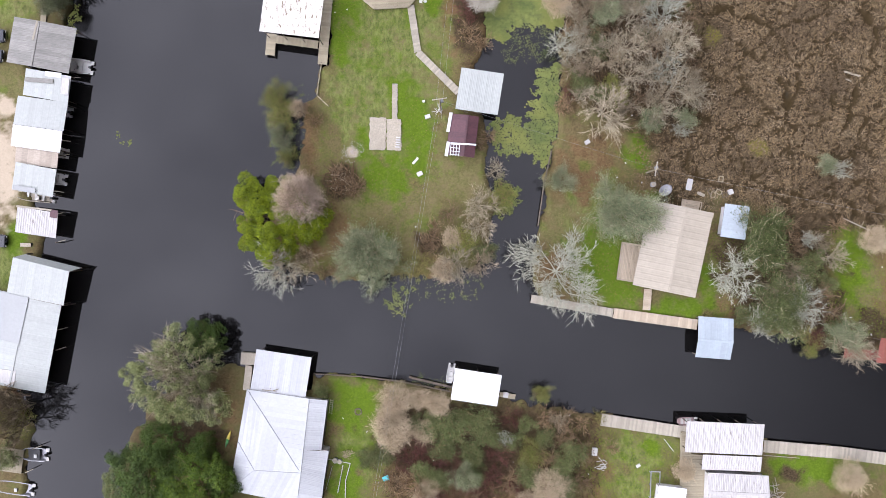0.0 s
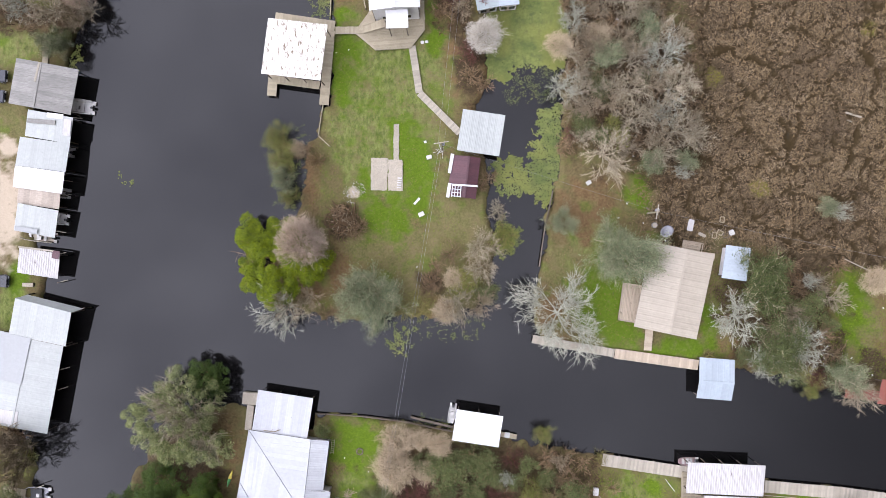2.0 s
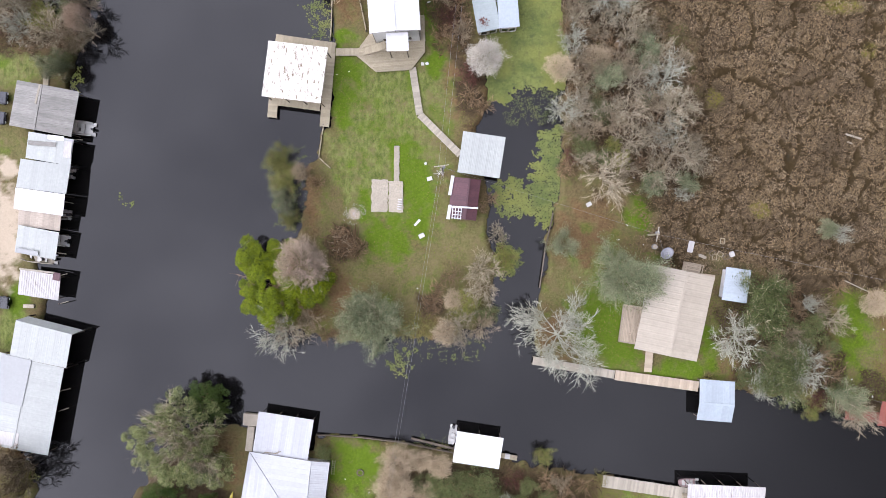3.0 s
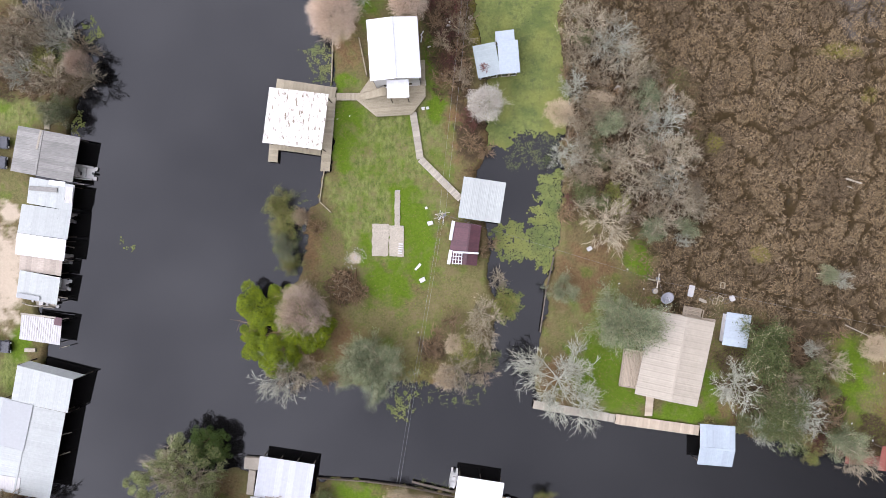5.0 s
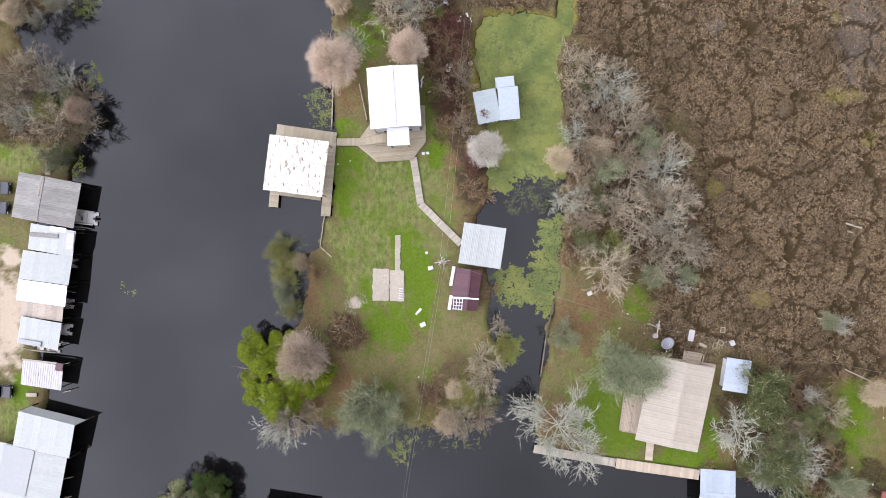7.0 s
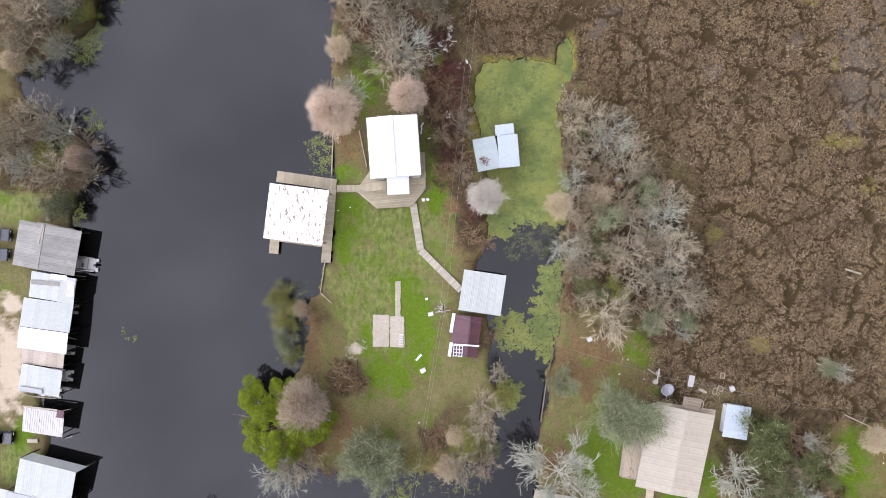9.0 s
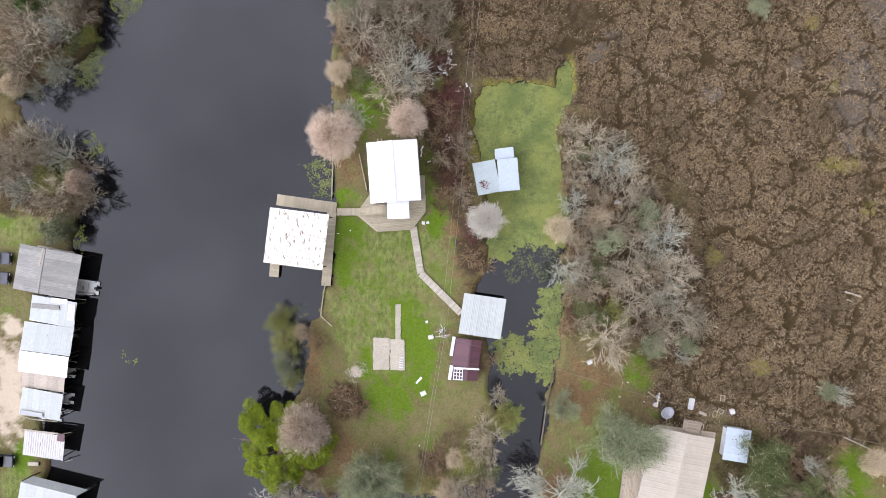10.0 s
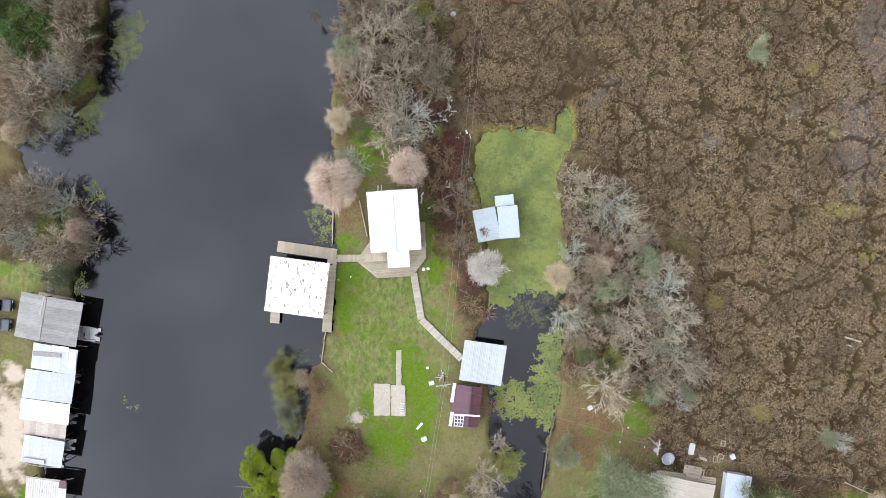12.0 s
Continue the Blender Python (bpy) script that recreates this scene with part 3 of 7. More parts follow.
def marsh_depth(px, py):
    """Distance into the marsh, and the pattern of its creeks: 0 in a creek, 1 on the tussocks."""
    into = inside_distance(px + 1.2 * waves(px, py, 7, 21), py + 1.2 * waves(px, py, 7, 22), MARSH_RING)
    qx, qy = px + 0.7 * waves(px, py, 8, 31) + 0.12 * waves(px, py, 1.7, 33), py + 0.7 * waves(px, py, 8, 32) + 0.12 * waves(px, py, 1.7, 34)
    wide, edge = cells(qx, qy, 6.5, 41), cells(qx + 0.08 * waves(px, py, 1.2, 35), qy, 2.6, 42)
    creek = np.minimum(wide - 0.01 + 0.12 * smooth_step(waves(px, py, 14, 45), 0.1, 0.9), edge * 1.3 + 0.03 + 0.3 * smooth_step(waves(px, py, 9, 44), -0.1, 0.6))
    return into, creek


xs, ys = spread(-78, 82, 0.5, 2500), spread(-46, 92, 0.5, 2500)
xs = np.unique(np.concatenate([xs[(xs < 14) | (xs > 76)], np.arange(14, 76, 0.36)]))
ys = np.unique(np.concatenate([ys[(ys < 4) | (ys > 88)], np.arange(4, 88, 0.36)]))
gx, gy = np.meshgrid(xs, ys)
dist = land_distance(gx, gy)
into, creek = marsh_depth(gx, gy)
rise = smooth_step(dist, -1.6, 0.9)
height = -1.5 + rise * (1.98 + 0.06 * waves(gx, gy, 4, 11) + 0.03 * waves(gx, gy, 1.3, 12))
height -= smooth_step(into, -1, 2.5) * (0.1 + 0.24 * (1 - smooth_step(creek, 0.04, 0.25)))
ground = grid_mesh("ground", xs, ys, height, GROUND)
tagged(ground, "low flat waterside ground with lawns, leaf litter and marsh", "ground", kind="structure")


def zone_field(name, px, py):
    total = np.zeros(px.shape)
    for kind, cx, cy, rx, ry in ZONES:
        if kind == name:
            d = np.hypot((px - cx) / rx, (py - cy) / ry) + 0.3 * waves(px, py, 3.5, 51) + 0.16 * waves(px, py, 1.2, 52)
            total = np.maximum(total, 1 - smooth_step(d, 0.4, 1.35))
    return total


for zone_name in ("rust", "dull", "lawn", "lush", "sand", "litter_shade", "marsh", "moss", "slough", "creek"):
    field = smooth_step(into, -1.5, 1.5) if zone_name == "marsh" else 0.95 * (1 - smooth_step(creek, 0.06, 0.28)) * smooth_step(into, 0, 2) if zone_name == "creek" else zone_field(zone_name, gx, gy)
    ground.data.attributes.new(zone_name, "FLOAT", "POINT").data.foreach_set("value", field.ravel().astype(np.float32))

water = grid_mesh("water", np.array([-2500.0, -80, 80, 2500]), np.array([-2500.0, -50, 95, 2500]), np.zeros((4, 4)), WATER)
tagged(water, "still dark canal water under a grey sky", "water", kind="structure")

# ---------------------------------------------------------------- roofs and buildings


def roof_slope(parent, a, b, c, d, mat, sheet=0.95, rib=0.008, thick=0.05, label="", drop=0.04):
    """One slope of ribbed metal sheets: eave a to b, top edge d to c. Each sheet is a piece."""
    a, b, c, d = (Vector(v) for v in (a, b, c, d))
    up = (b - a).cross(d - a).normalized()
    if up.z < 0:
        up = -up
    count = max(1, round((b - a).length / sheet))
    under = [v - up * drop for v in (a, b, c, d)] + [v - up * (drop + thick) for v in (a, b, c, d)]
    slope = mesh_object("roof_slope", under, [(0, 1, 2, 3), (7, 6, 5, 4), (0, 4, 5, 1), (1, 5, 6, 2), (2, 6, 7, 3), (3, 7, 4, 0)], POST_WOOD, parent, label)
    for k in range(count):
        p = [a.lerp(b, k / count), a.lerp(b, (k + 1) / count), d.lerp(c, (k + 1) / count), d.lerp(c, k / count)]
        verts, faces = [], []
        cuts = [0, 0.12, 0.2, 0.32, 0.44, 0.54, 0.64, 1.0]
        lift = [0, 1, 1, 0, 0, 0.6, 0, 0]
        for e in (0, 1):
            lo, hi = (p[0], p[1]) if e == 0 else (p[3], p[2])
            for f, h in zip(cuts, lift):
                verts.append(lo.lerp(hi, f) + up * (h * rib + 0.002 * (k % 2)))
        m = len(cuts)
        faces = [(i, i + 1, m + i + 1, m + i) for i in range(m - 1)]
        base = len(verts)
        verts += [v - up * 0.02 for v in p]
        faces += [(base + 3, base + 2, base + 1, base), (base, base + 1, m - 1, 0), (base + 2, base + 3, m, 2 * m - 1), (base + 3, base, 0, m), (base + 1, base + 2, 2 * m - 1, m - 1)]
        mesh_object("roof_sheet", verts, faces, mat, slope)
    return slope


def post_set(parent, corners, top, foot=-1.3, size=0.16):
    for x, y in corners:
        rod_part("post", POST_WOOD, parent, (x, y, foot), (x, y, top), size / 2, size / 2, 6)


def local(quad):
    """Middle, turn and the quad's half sizes, for a near-rectangle nw, ne, se, sw."""
    nw, ne, se, sw = (Vector(q) for q in quad)
    mid = (nw + ne + se + sw) / 4
    across = ((ne - nw) + (se - sw)) / 2
    down = ((nw - sw) + (ne - se)) / 2
    return mid, math.degrees(math.atan2(across.y, across.x)), across.length / 2, down.length / 2


def building(name, label, category, quad, eave, ridge, mat, along="x", peak=0.5, foot=0.5, walls=True, floor=None, posts=True, group="", over=0.35, wall_mat=None, roof_label="", sheet=0.95, rib=0.008):
    """A gabled or lean-to roof (ridge = eave and peak = 1 for a flat pitch) over walls or over open posts."""
    mid, turn, hx, hy = local(quad)
    ob = thing(name, label, category, mid.x, mid.y, 0, turn, group)
    if along == "x":
        py = hy - 2 * hy * (1 - peak) if peak < 1 else hy
        if peak < 1:
            roof_slope(ob, (-hx, hy, eave), (hx, hy, eave), (hx, py, ridge), (-hx, py, ridge), mat, sheet, rib, label=roof_label)
        roof_slope(ob, (-hx, -hy, eave), (hx, -hy, eave), (hx, py, ridge), (-hx, py, ridge), mat, sheet, rib, label=roof_label)
        if peak < 1:
            box_part("ridge_cap", mat, ob, 0, py, ridge - 0.02, 2 * hx, 0.32, 0.07)
        low = min(eave, ridge) - 0.12
    else:
        px = -hx + 2 * hx * peak if peak < 1 else hx
        if peak < 1:
            roof_slope(ob, (hx, -hy, eave), (hx, hy, eave), (px, hy, ridge), (px, -hy, ridge), mat, sheet, rib, label=roof_label)
        roof_slope(ob, (-hx, -hy, eave), (-hx, hy, eave), (px, hy, ridge), (px, -hy, ridge), mat, sheet, rib, label=roof_label)
        if peak < 1:
            box_part("ridge_cap", mat, ob, px, 0, ridge - 0.02, 0.32, 2 * hy, 0.07)
        low = min(eave, ridge) - 0.12
    ix, iy = hx - over, hy - over
    if walls:
        wm = wall_mat or SIDING
        for sx, sy, wx, wy in ((0, iy, 2 * ix, 0.14), (0, -iy, 2 * ix, 0.14), (ix, 0, 0.14, 2 * iy - 0.14), (-ix, 0, 0.14, 2 * iy - 0.14)):
            box_part("wall", wm, ob, sx, sy, foot, wx, wy, low - foot)
        for k in (-0.5, 0.5):
            box_part("window", GLASS_DARK, ob, k * ix, -iy - 0.08, foot + 0.9, 0.9, 0.06, 1.0)
        box_part("door", PALE_WOOD, ob, 0, -iy - 0.08, foot + 0.02, 0.9, 0.05, min(2.0, low - foot - 0.05))
    if floor is not None:
        box_part("floor_deck", GREY_WOOD, ob, 0, 0, floor, 2 * ix - 0.3, 2 * iy - 0.3, 0.12)
    if posts:
        n = max(2, round(2 * hx / 3.2) + 1)
        post_set(ob, [(-ix + 2 * ix * k / (n - 1), s * iy) for k in range(n) for s in (-1, 1)], low, foot if walls else -1.4)
        for s in (-1, 1):
            box_part("beam", POST_WOOD, ob, 0, s * iy, low - 0.02, 2 * ix, 0.12, 0.14)
    return ob


building("boathouse", "open boathouse with a weathered grey roof, standing in the canal", "boathouse", [(-67.24, 34.94), (-57.59, 32.98), (-58.94, 26.11), (-68.67, 27.93)], 2.9, 3.25, GREY_ROOF, "y", 0.42, walls=False, group="west boathouses", sheet=0.7)
building("boathouse", "long white-roofed boathouse with stained ends beside a grey one", "boathouse", [(-65.51, 27.03), (-58.59, 25.58), (-59.17, 21.68), (-66.28, 22.87)], 2.7, 3.0, WHITE_METAL, "x", 1, walls=False, group="west boathouses")
building("boathouse", "wide boathouse with a clean white metal roof", "boathouse", [(-66.89, 22.88), (-59.17, 21.59), (-59.84, 17.34), (-67.75, 18.28)], 3.0, 2.75, WHITE_METAL, "x", 1, walls=False, group="west boathouses")
building("boathouse", "narrow boathouse with a bright white roof", "boathouse", [(-67.66, 18.27), (-59.85, 17.25), (-60.42, 13.87), (-67.98, 15.06)], 3.0, 3.15, BRIGHT_METAL, "x", 1, walls=False, group="west boathouses")
building("boathouse", "low boathouse with a bleached plywood roof between white ones", "boathouse", [(-67.55, 15.02), (-60.85, 13.92), (-61.23, 11.57), (-67.76, 12.49)], 2.5, 2.65, WOOD_ROOF, "x", 1, walls=False, group="west boathouses")
building("boathouse", "boathouse with a pale metal roof and boats moored under it", "boathouse", [(-67.49, 12.44), (-60.89, 11.43), (-61.92, 6.99), (-68.07, 8.43)], 2.75, 2.95, WHITE_METAL, "x", 1, walls=False, group="west boathouses")
building("boat_shed", "small boat shed with a stained corrugated roof", "boathouse", [(-67.58, 5.66), (-61.12, 4.65), (-61.71, 0.71), (-67.99, 1.71)], 2.3, 2.55, STAINED_METAL, "x", 1, walls=False, group="west boathouses", sheet=0.36, rib=0.028)
tall = thing("boathouse", "tall gabled boathouse with a pale metal roof beside the canal", "boathouse", group="west boathouses")
n_eave, top_edge, s_eave = ((-66.54, -1.73), (-57.81, -3.94)), ((-67.69, -2.20), (-58.97, -4.43)), ((-68.97, -7.83), (-60.13, -9.70))
roof_slope(tall, (*n_eave[0], 2.2), (*n_eave[1], 2.2), (*top_edge[1], 3.4), (*top_edge[0], 3.4), WHITE_METAL)
roof_slope(tall, (*s_eave[0], 3.1), (*s_eave[1], 3.1), (*top_edge[1], 3.4), (*top_edge[0], 3.4), WHITE_METAL)
for (ex, ey), up in ((n_eave[0], 2.1), (n_eave[1], 2.1), (s_eave[0], 3.0), (s_eave[1], 3.0), (top_edge[0], 3.3), (top_edge[1], 3.3)):
    rod_part("post", POST_WOOD, tall, (ex, ey, -1.4), (ex, ey, up), 0.1, 0.1, 6)
rod_part("beam", POST_WOOD, tall, (*s_eave[0], 3.0), (*s_eave[1], 3.0), 0.08, 0.08, 6)
building("boathouse", "very large boathouse with broad white metal roofs", "boathouse", [(-74.04, -6.06), (-60.65, -9.71), (-63.22, -22.96), (-76.94, -21.16)], 2.85, 3.1, WHITE_METAL, "y", 0.6, walls=False, group="west boathouses")

building("boathouse", "boathouse with a rust-streaked white roof over plank decks", "boathouse", [(-27.58, 40.03), (-18.55, 38.68), (-19.82, 30.49), (-28.86, 31.62)], 4.8, 5.2, RUSTY_WHITE, "y", 1, walls=False)
building("house", "raised house with a bright white metal roof above a deck", "house", [(-12.77, 49.22), (-5.26, 49.68), (-4.55, 40.69), (-12.07, 40.26)], 6.7, 7.3, BRIGHT_METAL, "y", 0.5, foot=1.0)
building("porch", "small white roofed porch on posts in front of the raised house", "porch", [(-9.89, 40.59), (-6.56, 40.67), (-6.47, 38.05), (-9.73, 37.96)], 5.6, 5.9, BRIGHT_METAL, "x", 1, walls=False, foot=1)
building("shed", "white flat-roofed boat shed standing half over the inlet", "shed", [(1.58, 26.51), (8.11, 25.57), (7.16, 19.22), (0.71, 20.30)], 2.4, 2.6, WHITE_METAL, "x", 1, walls=False, floor=0.55, sheet=0.5, rib=0.012)
building("shed", "small shed with a maroon metal roof and white trim", "shed", [(-0.13, 19.74), (4.12, 18.93), (3.70, 12.86), (-0.77, 13.15)], 2.1, 2.6, MAROON_ROOF, "y", 0.6, walls=True, foot=0.4, wall_mat=POST_WOOD)
building("shed", "grey-blue metal shed flooded among green duckweed", "shed", [(3.11, 46.49), (6.66, 47.06), (7.24, 42.13), (3.86, 41.48)], 2.6, 2.7, GALVANISED, "y", 1, walls=True, foot=-0.3)
building("shed", "taller grey-blue metal shed joined to a lower one", "shed", [(6.64, 46.99), (9.83, 47.21), (10.40, 42.30), (7.39, 42.07)], 2.9, 3.05, BLUE_METAL, "y", 1, walls=True, foot=-0.3)
building("shed", "small pale metal annex behind the grey-blue sheds", "shed", [(6.41, 48.61), (9.35, 48.92), (9.52, 47.28), (6.75, 47.06)], 2.6, 2.75, BLUE_METAL, "y", 1, walls=True, foot=-0.3, over=0.2)

building("house", "waterside house with a faded tan ribbed metal roof", "house", [(30.03, 6.18), (39.52, 3.81), (37.09, -8.77), (27.62, -7.09)], 3.45, 3.85, TAN_ROOF, "y", 0.56, foot=0.4, rib=0.02, over=0.9)
building("boathouse", "small boathouse with a pale blue metal roof off a wooden dock", "boathouse", [(37.91, -11.85), (43.24, -12.26), (42.82, -18.60), (37.39, -18.14)], 2.2, 2.8, BLUE_METAL, "x", 0.44, walls=False)
building("shed", "pale blue metal garden shed half under a tree", "shed", [(41.95, 5.48), (45.72, 4.85), (44.61, -0.06), (41.09, 0.39)], 2.4, 2.7, BLUE_METAL, "y", 1, foot=0.4)
building("boathouse", "red boathouse at the end of a red dock", "boathouse", [(65.29, -15.37), (72.39, -15.91), (72.06, -20.15), (64.96, -18.83)], 2.4, 2.8, RED_PAINT, "x", 1, walls=False)

building("boathouse", "boathouse wing with a striped white metal roof", "boathouse", [(-30.23, -16.70), (-21.60, -18.04), (-23.02, -24.26), (-31.52, -22.92)], 2.75, 2.5, HOUSE_METAL, "x", 1, walls=False)
building("boathouse", "bright white roofed boathouse on the south bank", "boathouse", [(0.44, -19.57), (7.55, -20.72), (6.84, -25.55), (-0.32, -24.49)], 2.8, 3.1, BRIGHT_METAL, "x", 1, walls=False)
building("boathouse", "boathouse with a stained corrugated roof on a long dock", "boathouse", [(35.85, -27.78), (47.71, -28.40), (47.37, -33.17), (35.59, -32.73)], 2.7, 3.0, STAINED_METAL, "x", 1, walls=False, sheet=0.36, rib=0.028)
building("lean_to", "long lean-to with a stained corrugated roof", "shed", [(38.51, -33.13), (47.57, -33.48), (47.31, -35.92), (38.25, -35.48)], 2.3, 2.6, STAINED_METAL, "x", 1, walls=False, sheet=0.36, rib=0.028)
building("house", "cottage with a streaked corrugated metal roof", "house", [(39.29, -35.86), (48.58, -36.38), (47.98, -41.69), (38.78, -41.26)], 2.7, 3.4, STAINED_METAL, "x", 0.5, foot=0.5, sheet=0.36, rib=0.028)


def hip_facet(parent, ring, along, mat, sheet=0.7):
    """A roof facet of lapped sheets that run one way, each cut to the outline; the lap edge stands a little proud."""
    ring = [Vector(p) for p in ring]
    up = (ring[1] - ring[0]).cross(ring[2] - ring[0]).normalized()
    up = up if up.z > 0 else -up
    across = up.cross(along).normalized()
    board = mesh_object("roof_slope", [p - up * 0.2 for p in ring] + [p - up * 0.26 for p in ring], [tuple(range(len(ring))), tuple(range(2 * len(ring) - 1, len(ring) - 1, -1))], POST_WOOD, parent)
    low, high = min(p.dot(across) for p in ring), max(p.dot(across) for p in ring)
    count = max(1, round((high - low) / sheet))
    for k in range(count):
        u0, u1 = low + (high - low) * k / count, low + (high - low) * (k + 1) / count
        piece = ring
        for limit, sign in ((u0, 1), (u1, -1)):
            kept = []
            for p, o in zip(piece, piece[1:] + piece[:1]):
                dp, do = sign * (p.dot(across) - limit), sign * (o.dot(across) - limit)
                if dp >= 0:
                    kept.append(p)
                if (dp > 0) != (do > 0) and abs(dp - do) > 1e-6:
                    kept.append(p.lerp(o, dp / (dp - do)))
            piece = kept
        if len(piece) < 3:
            continue
        top = [p + up * (0.016 * (p.dot(across) - u0) / (u1 - u0)) for p in piece]
        m = len(piece)
        mesh_object("roof_sheet", top + [p - up * 0.02 for p in piece], [tuple(range(m)), tuple(range(2 * m - 1, m - 1, -1))] + [(i, i + m, (i + 1) % m + m, (i + 1) % m) for i in range(m)], mat, board)


def hip_house():
    """The big hipped house on the south bank, with its lower east wings."""
    ob = thing("house", "large house with a hipped white ribbed metal roof", "house")
    nw, ne, se, sw, side = (-31.78, -22.76, 3.0), (-22.16, -24.27, 3.0), (-24.22, -40.58, 3.0), (-34.74, -38.47, 3.0), (-33.26, -30.91, 3.0)
    west, east = (-30.57, -35.17, 3.6), (-23.42, -35.61, 3.6)
    wing = [(-19.36, -24.64, 2.6), (-20.38, -32.38, 2.6), (-19.24, -32.55, 2.6), (-19.98, -37.04, 2.6), (-20.54, -41.18, 2.6)]
    knee = Vector(ne).lerp(Vector(east), 0.69)
    hip_facet(ob, [nw, ne, east], Vector(ne) - Vector(nw), HOUSE_METAL)
    hip_facet(ob, [nw, east, west, side], Vector(nw) - Vector(side), HOUSE_METAL)
    hip_facet(ob, [side, west, sw], Vector(west) - Vector(side).lerp(Vector(sw), 0.5), HOUSE_METAL, 0.4)
    hip_facet(ob, [west, east, se, sw], Vector(west) - Vector(sw).lerp(Vector(se), 0.2), HOUSE_METAL, 0.4)
    roof_slope(ob, wing[1], wing[0], ne, knee, HOUSE_METAL, 0.7, 0.012, drop=0.17)
    roof_slope(ob, wing[3], wing[2], knee, east, HOUSE_METAL, 0.7, 0.012, drop=0.17)
    roof_slope(ob, wing[4], wing[3], east, se, HOUSE_METAL, 0.7, 0.012, drop=0.17)
    for p, q in ((nw, Vector(nw).lerp(Vector(east), 0.97)), (ne, east), (side, west), (sw, west), (west, east), (se, east)):
        rod_part("ridge_cap", HOUSE_METAL, ob, Vector(p) + Vector((0, 0, 0.03)), Vector(q) + Vector((0, 0, 0.03)), 0.05, 0.05, 6)
    corners = [nw, ne, wing[0], wing[1], wing[2], wing[4], se, sw]
    mid = Vector((sum(c[0] for c in corners), sum(c[1] for c in corners))) / len(corners)
    inner = [mid + (Vector(c[:2]) - mid) * 0.94 for c in corners]
    for p, q in zip(inner, inner[1:] + inner[:1]):
        d = q - p
        box_part("wall", SIDING, ob, (p.x + q.x) / 2, (p.y + q.y) / 2, 0.4, d.length, 0.15, 2.2, math.degrees(math.atan2(d.y, d.x)))


hip_house()

# ---------------------------------------------------------------- docks, decks and walkways


def plank_run(name, label, pts, width, top, mat, category="dock", foot=-1.2, plank=0.3, posts=True, group=""):
    """A walkway of cross planks along a line of points, on stringers and posts."""
    ob = thing(name, label, category, 0, 0, 0, 0, group)
    shared = {}
    for (ax, ay), (bx, by) in zip(pts, pts[1:]):
        run, ang = math.hypot(bx - ax, by - ay), math.atan2(by - ay, bx - ax)
        count = max(1, round(run / plank))
        step = run / count
        key = round(step, 3)
        if key not in shared:
            bm = bmesh.new()
            box(bm, 0, 0, -0.05, step - 0.008, width, 0.05)
            me = bpy.data.meshes.new("plank")
            bm.to_mesh(me)
            bm.free()
            me.materials.append(mat)
            shared[key] = me
        ca, sa = math.cos(ang), math.sin(ang)
        for k in range(count):
            f = (k + 0.5) * step
            pl = new("plank", shared[key])
            pl.parent = ob
            off = random.uniform(-0.015, 0.015)
            pl.matrix_basis = pose(ax + ca * f - sa * off, ay + sa * f + ca * off, top + random.uniform(-0.006, 0.006), 0, 0, math.degrees(ang) + random.uniform(-0.5, 0.5))
        for s in (-1, 1):
            box_part("stringer", POST_WOOD, ob, (ax + bx) / 2 - sa * s * (width / 2 - 0.12), (ay + by) / 2 + ca * s * (width / 2 - 0.12), top - 0.25, run, 0.1, 0.19, math.degrees(ang))
        if posts:
            m = max(2, round(run / 3) + 1)
            for k in range(m):
                for s in (-1, 1):
                    x, y = ax + (bx - ax) * k / (m - 1) - sa * s * (width / 2 - 0.1), ay + (by - ay) * k / (m - 1) + ca * s * (width / 2 - 0.1)
                    rod_part("post", POST_WOOD, ob, (x, y, foot), (x, y, top - 0.06), 0.09, 0.08, 6)
    return ob


plank_run("dock", "weathered grey plank dock beside a rust-streaked boathouse", [(-27.70, 41.39), (-18.33, 39.93)], 1.75, 0.8, GREY_WOOD)
plank_run("dock", "long grey plank dock along the boathouse side", [(-19.06, 39.32), (-20.15, 27.72)], 1.5, 0.8, GREY_WOOD)
plank_run("dock", "narrow plank dock under the boathouse eave", [(-28.49, 31.88), (-20.78, 30.78)], 1.25, 0.8, GREY_WOOD)
plank_run("dock", "short finger dock end past the boathouse", [(-28.04, 32.57), (-28.38, 29.22)], 1.5, 0.83, GREY_WOOD)
plank_run("boardwalk", "plank boardwalk from the dock to the raised deck", [(-18.24, 39.35), (-14.58, 39.30)], 1.15, 0.85, GREY_WOOD, "boardwalk", 0.2)
plank_run("boardwalk", "pale bending boardwalk across the lawn to the shed", [(-6.26, 36.83), (-5.16, 29.50), (1.12, 23.18)], 1.1, 0.75, PALE_WOOD, "boardwalk", 0.2)
plank_run("dock", "old grey dock along the bank under a white tree", [(12.38, -9.18), (25.18, -11.45)], 1.3, 0.7, PALE_WOOD)
plank_run("dock", "newer tan plank dock along the east bank", [(25.25, -11.49), (38.26, -13.35)], 1.6, 0.8, NEW_WOOD)
plank_run("boardwalk", "short tan boardwalk from the house to the dock", [(30.62, -7.75), (30.35, -11.02)], 1.2, 0.82, NEW_WOOD, "boardwalk", 0.2)
plank_run("dock", "long pale plank dock along the south bank", [(23.29, -28.24), (36.70, -30.30)], 1.9, 0.7, PALE_WOOD)
plank_run("dock", "long pale plank dock running on past the boathouse", [(48.67, -32.45), (60.77, -33.52), (73.88, -35.31)], 1.9, 0.7, PALE_WOOD)
plank_run("dock", "faded red plank dock", [(61.08, -17.77), (66.49, -18.32)], 1.6, 0.7, RED_PAINT)


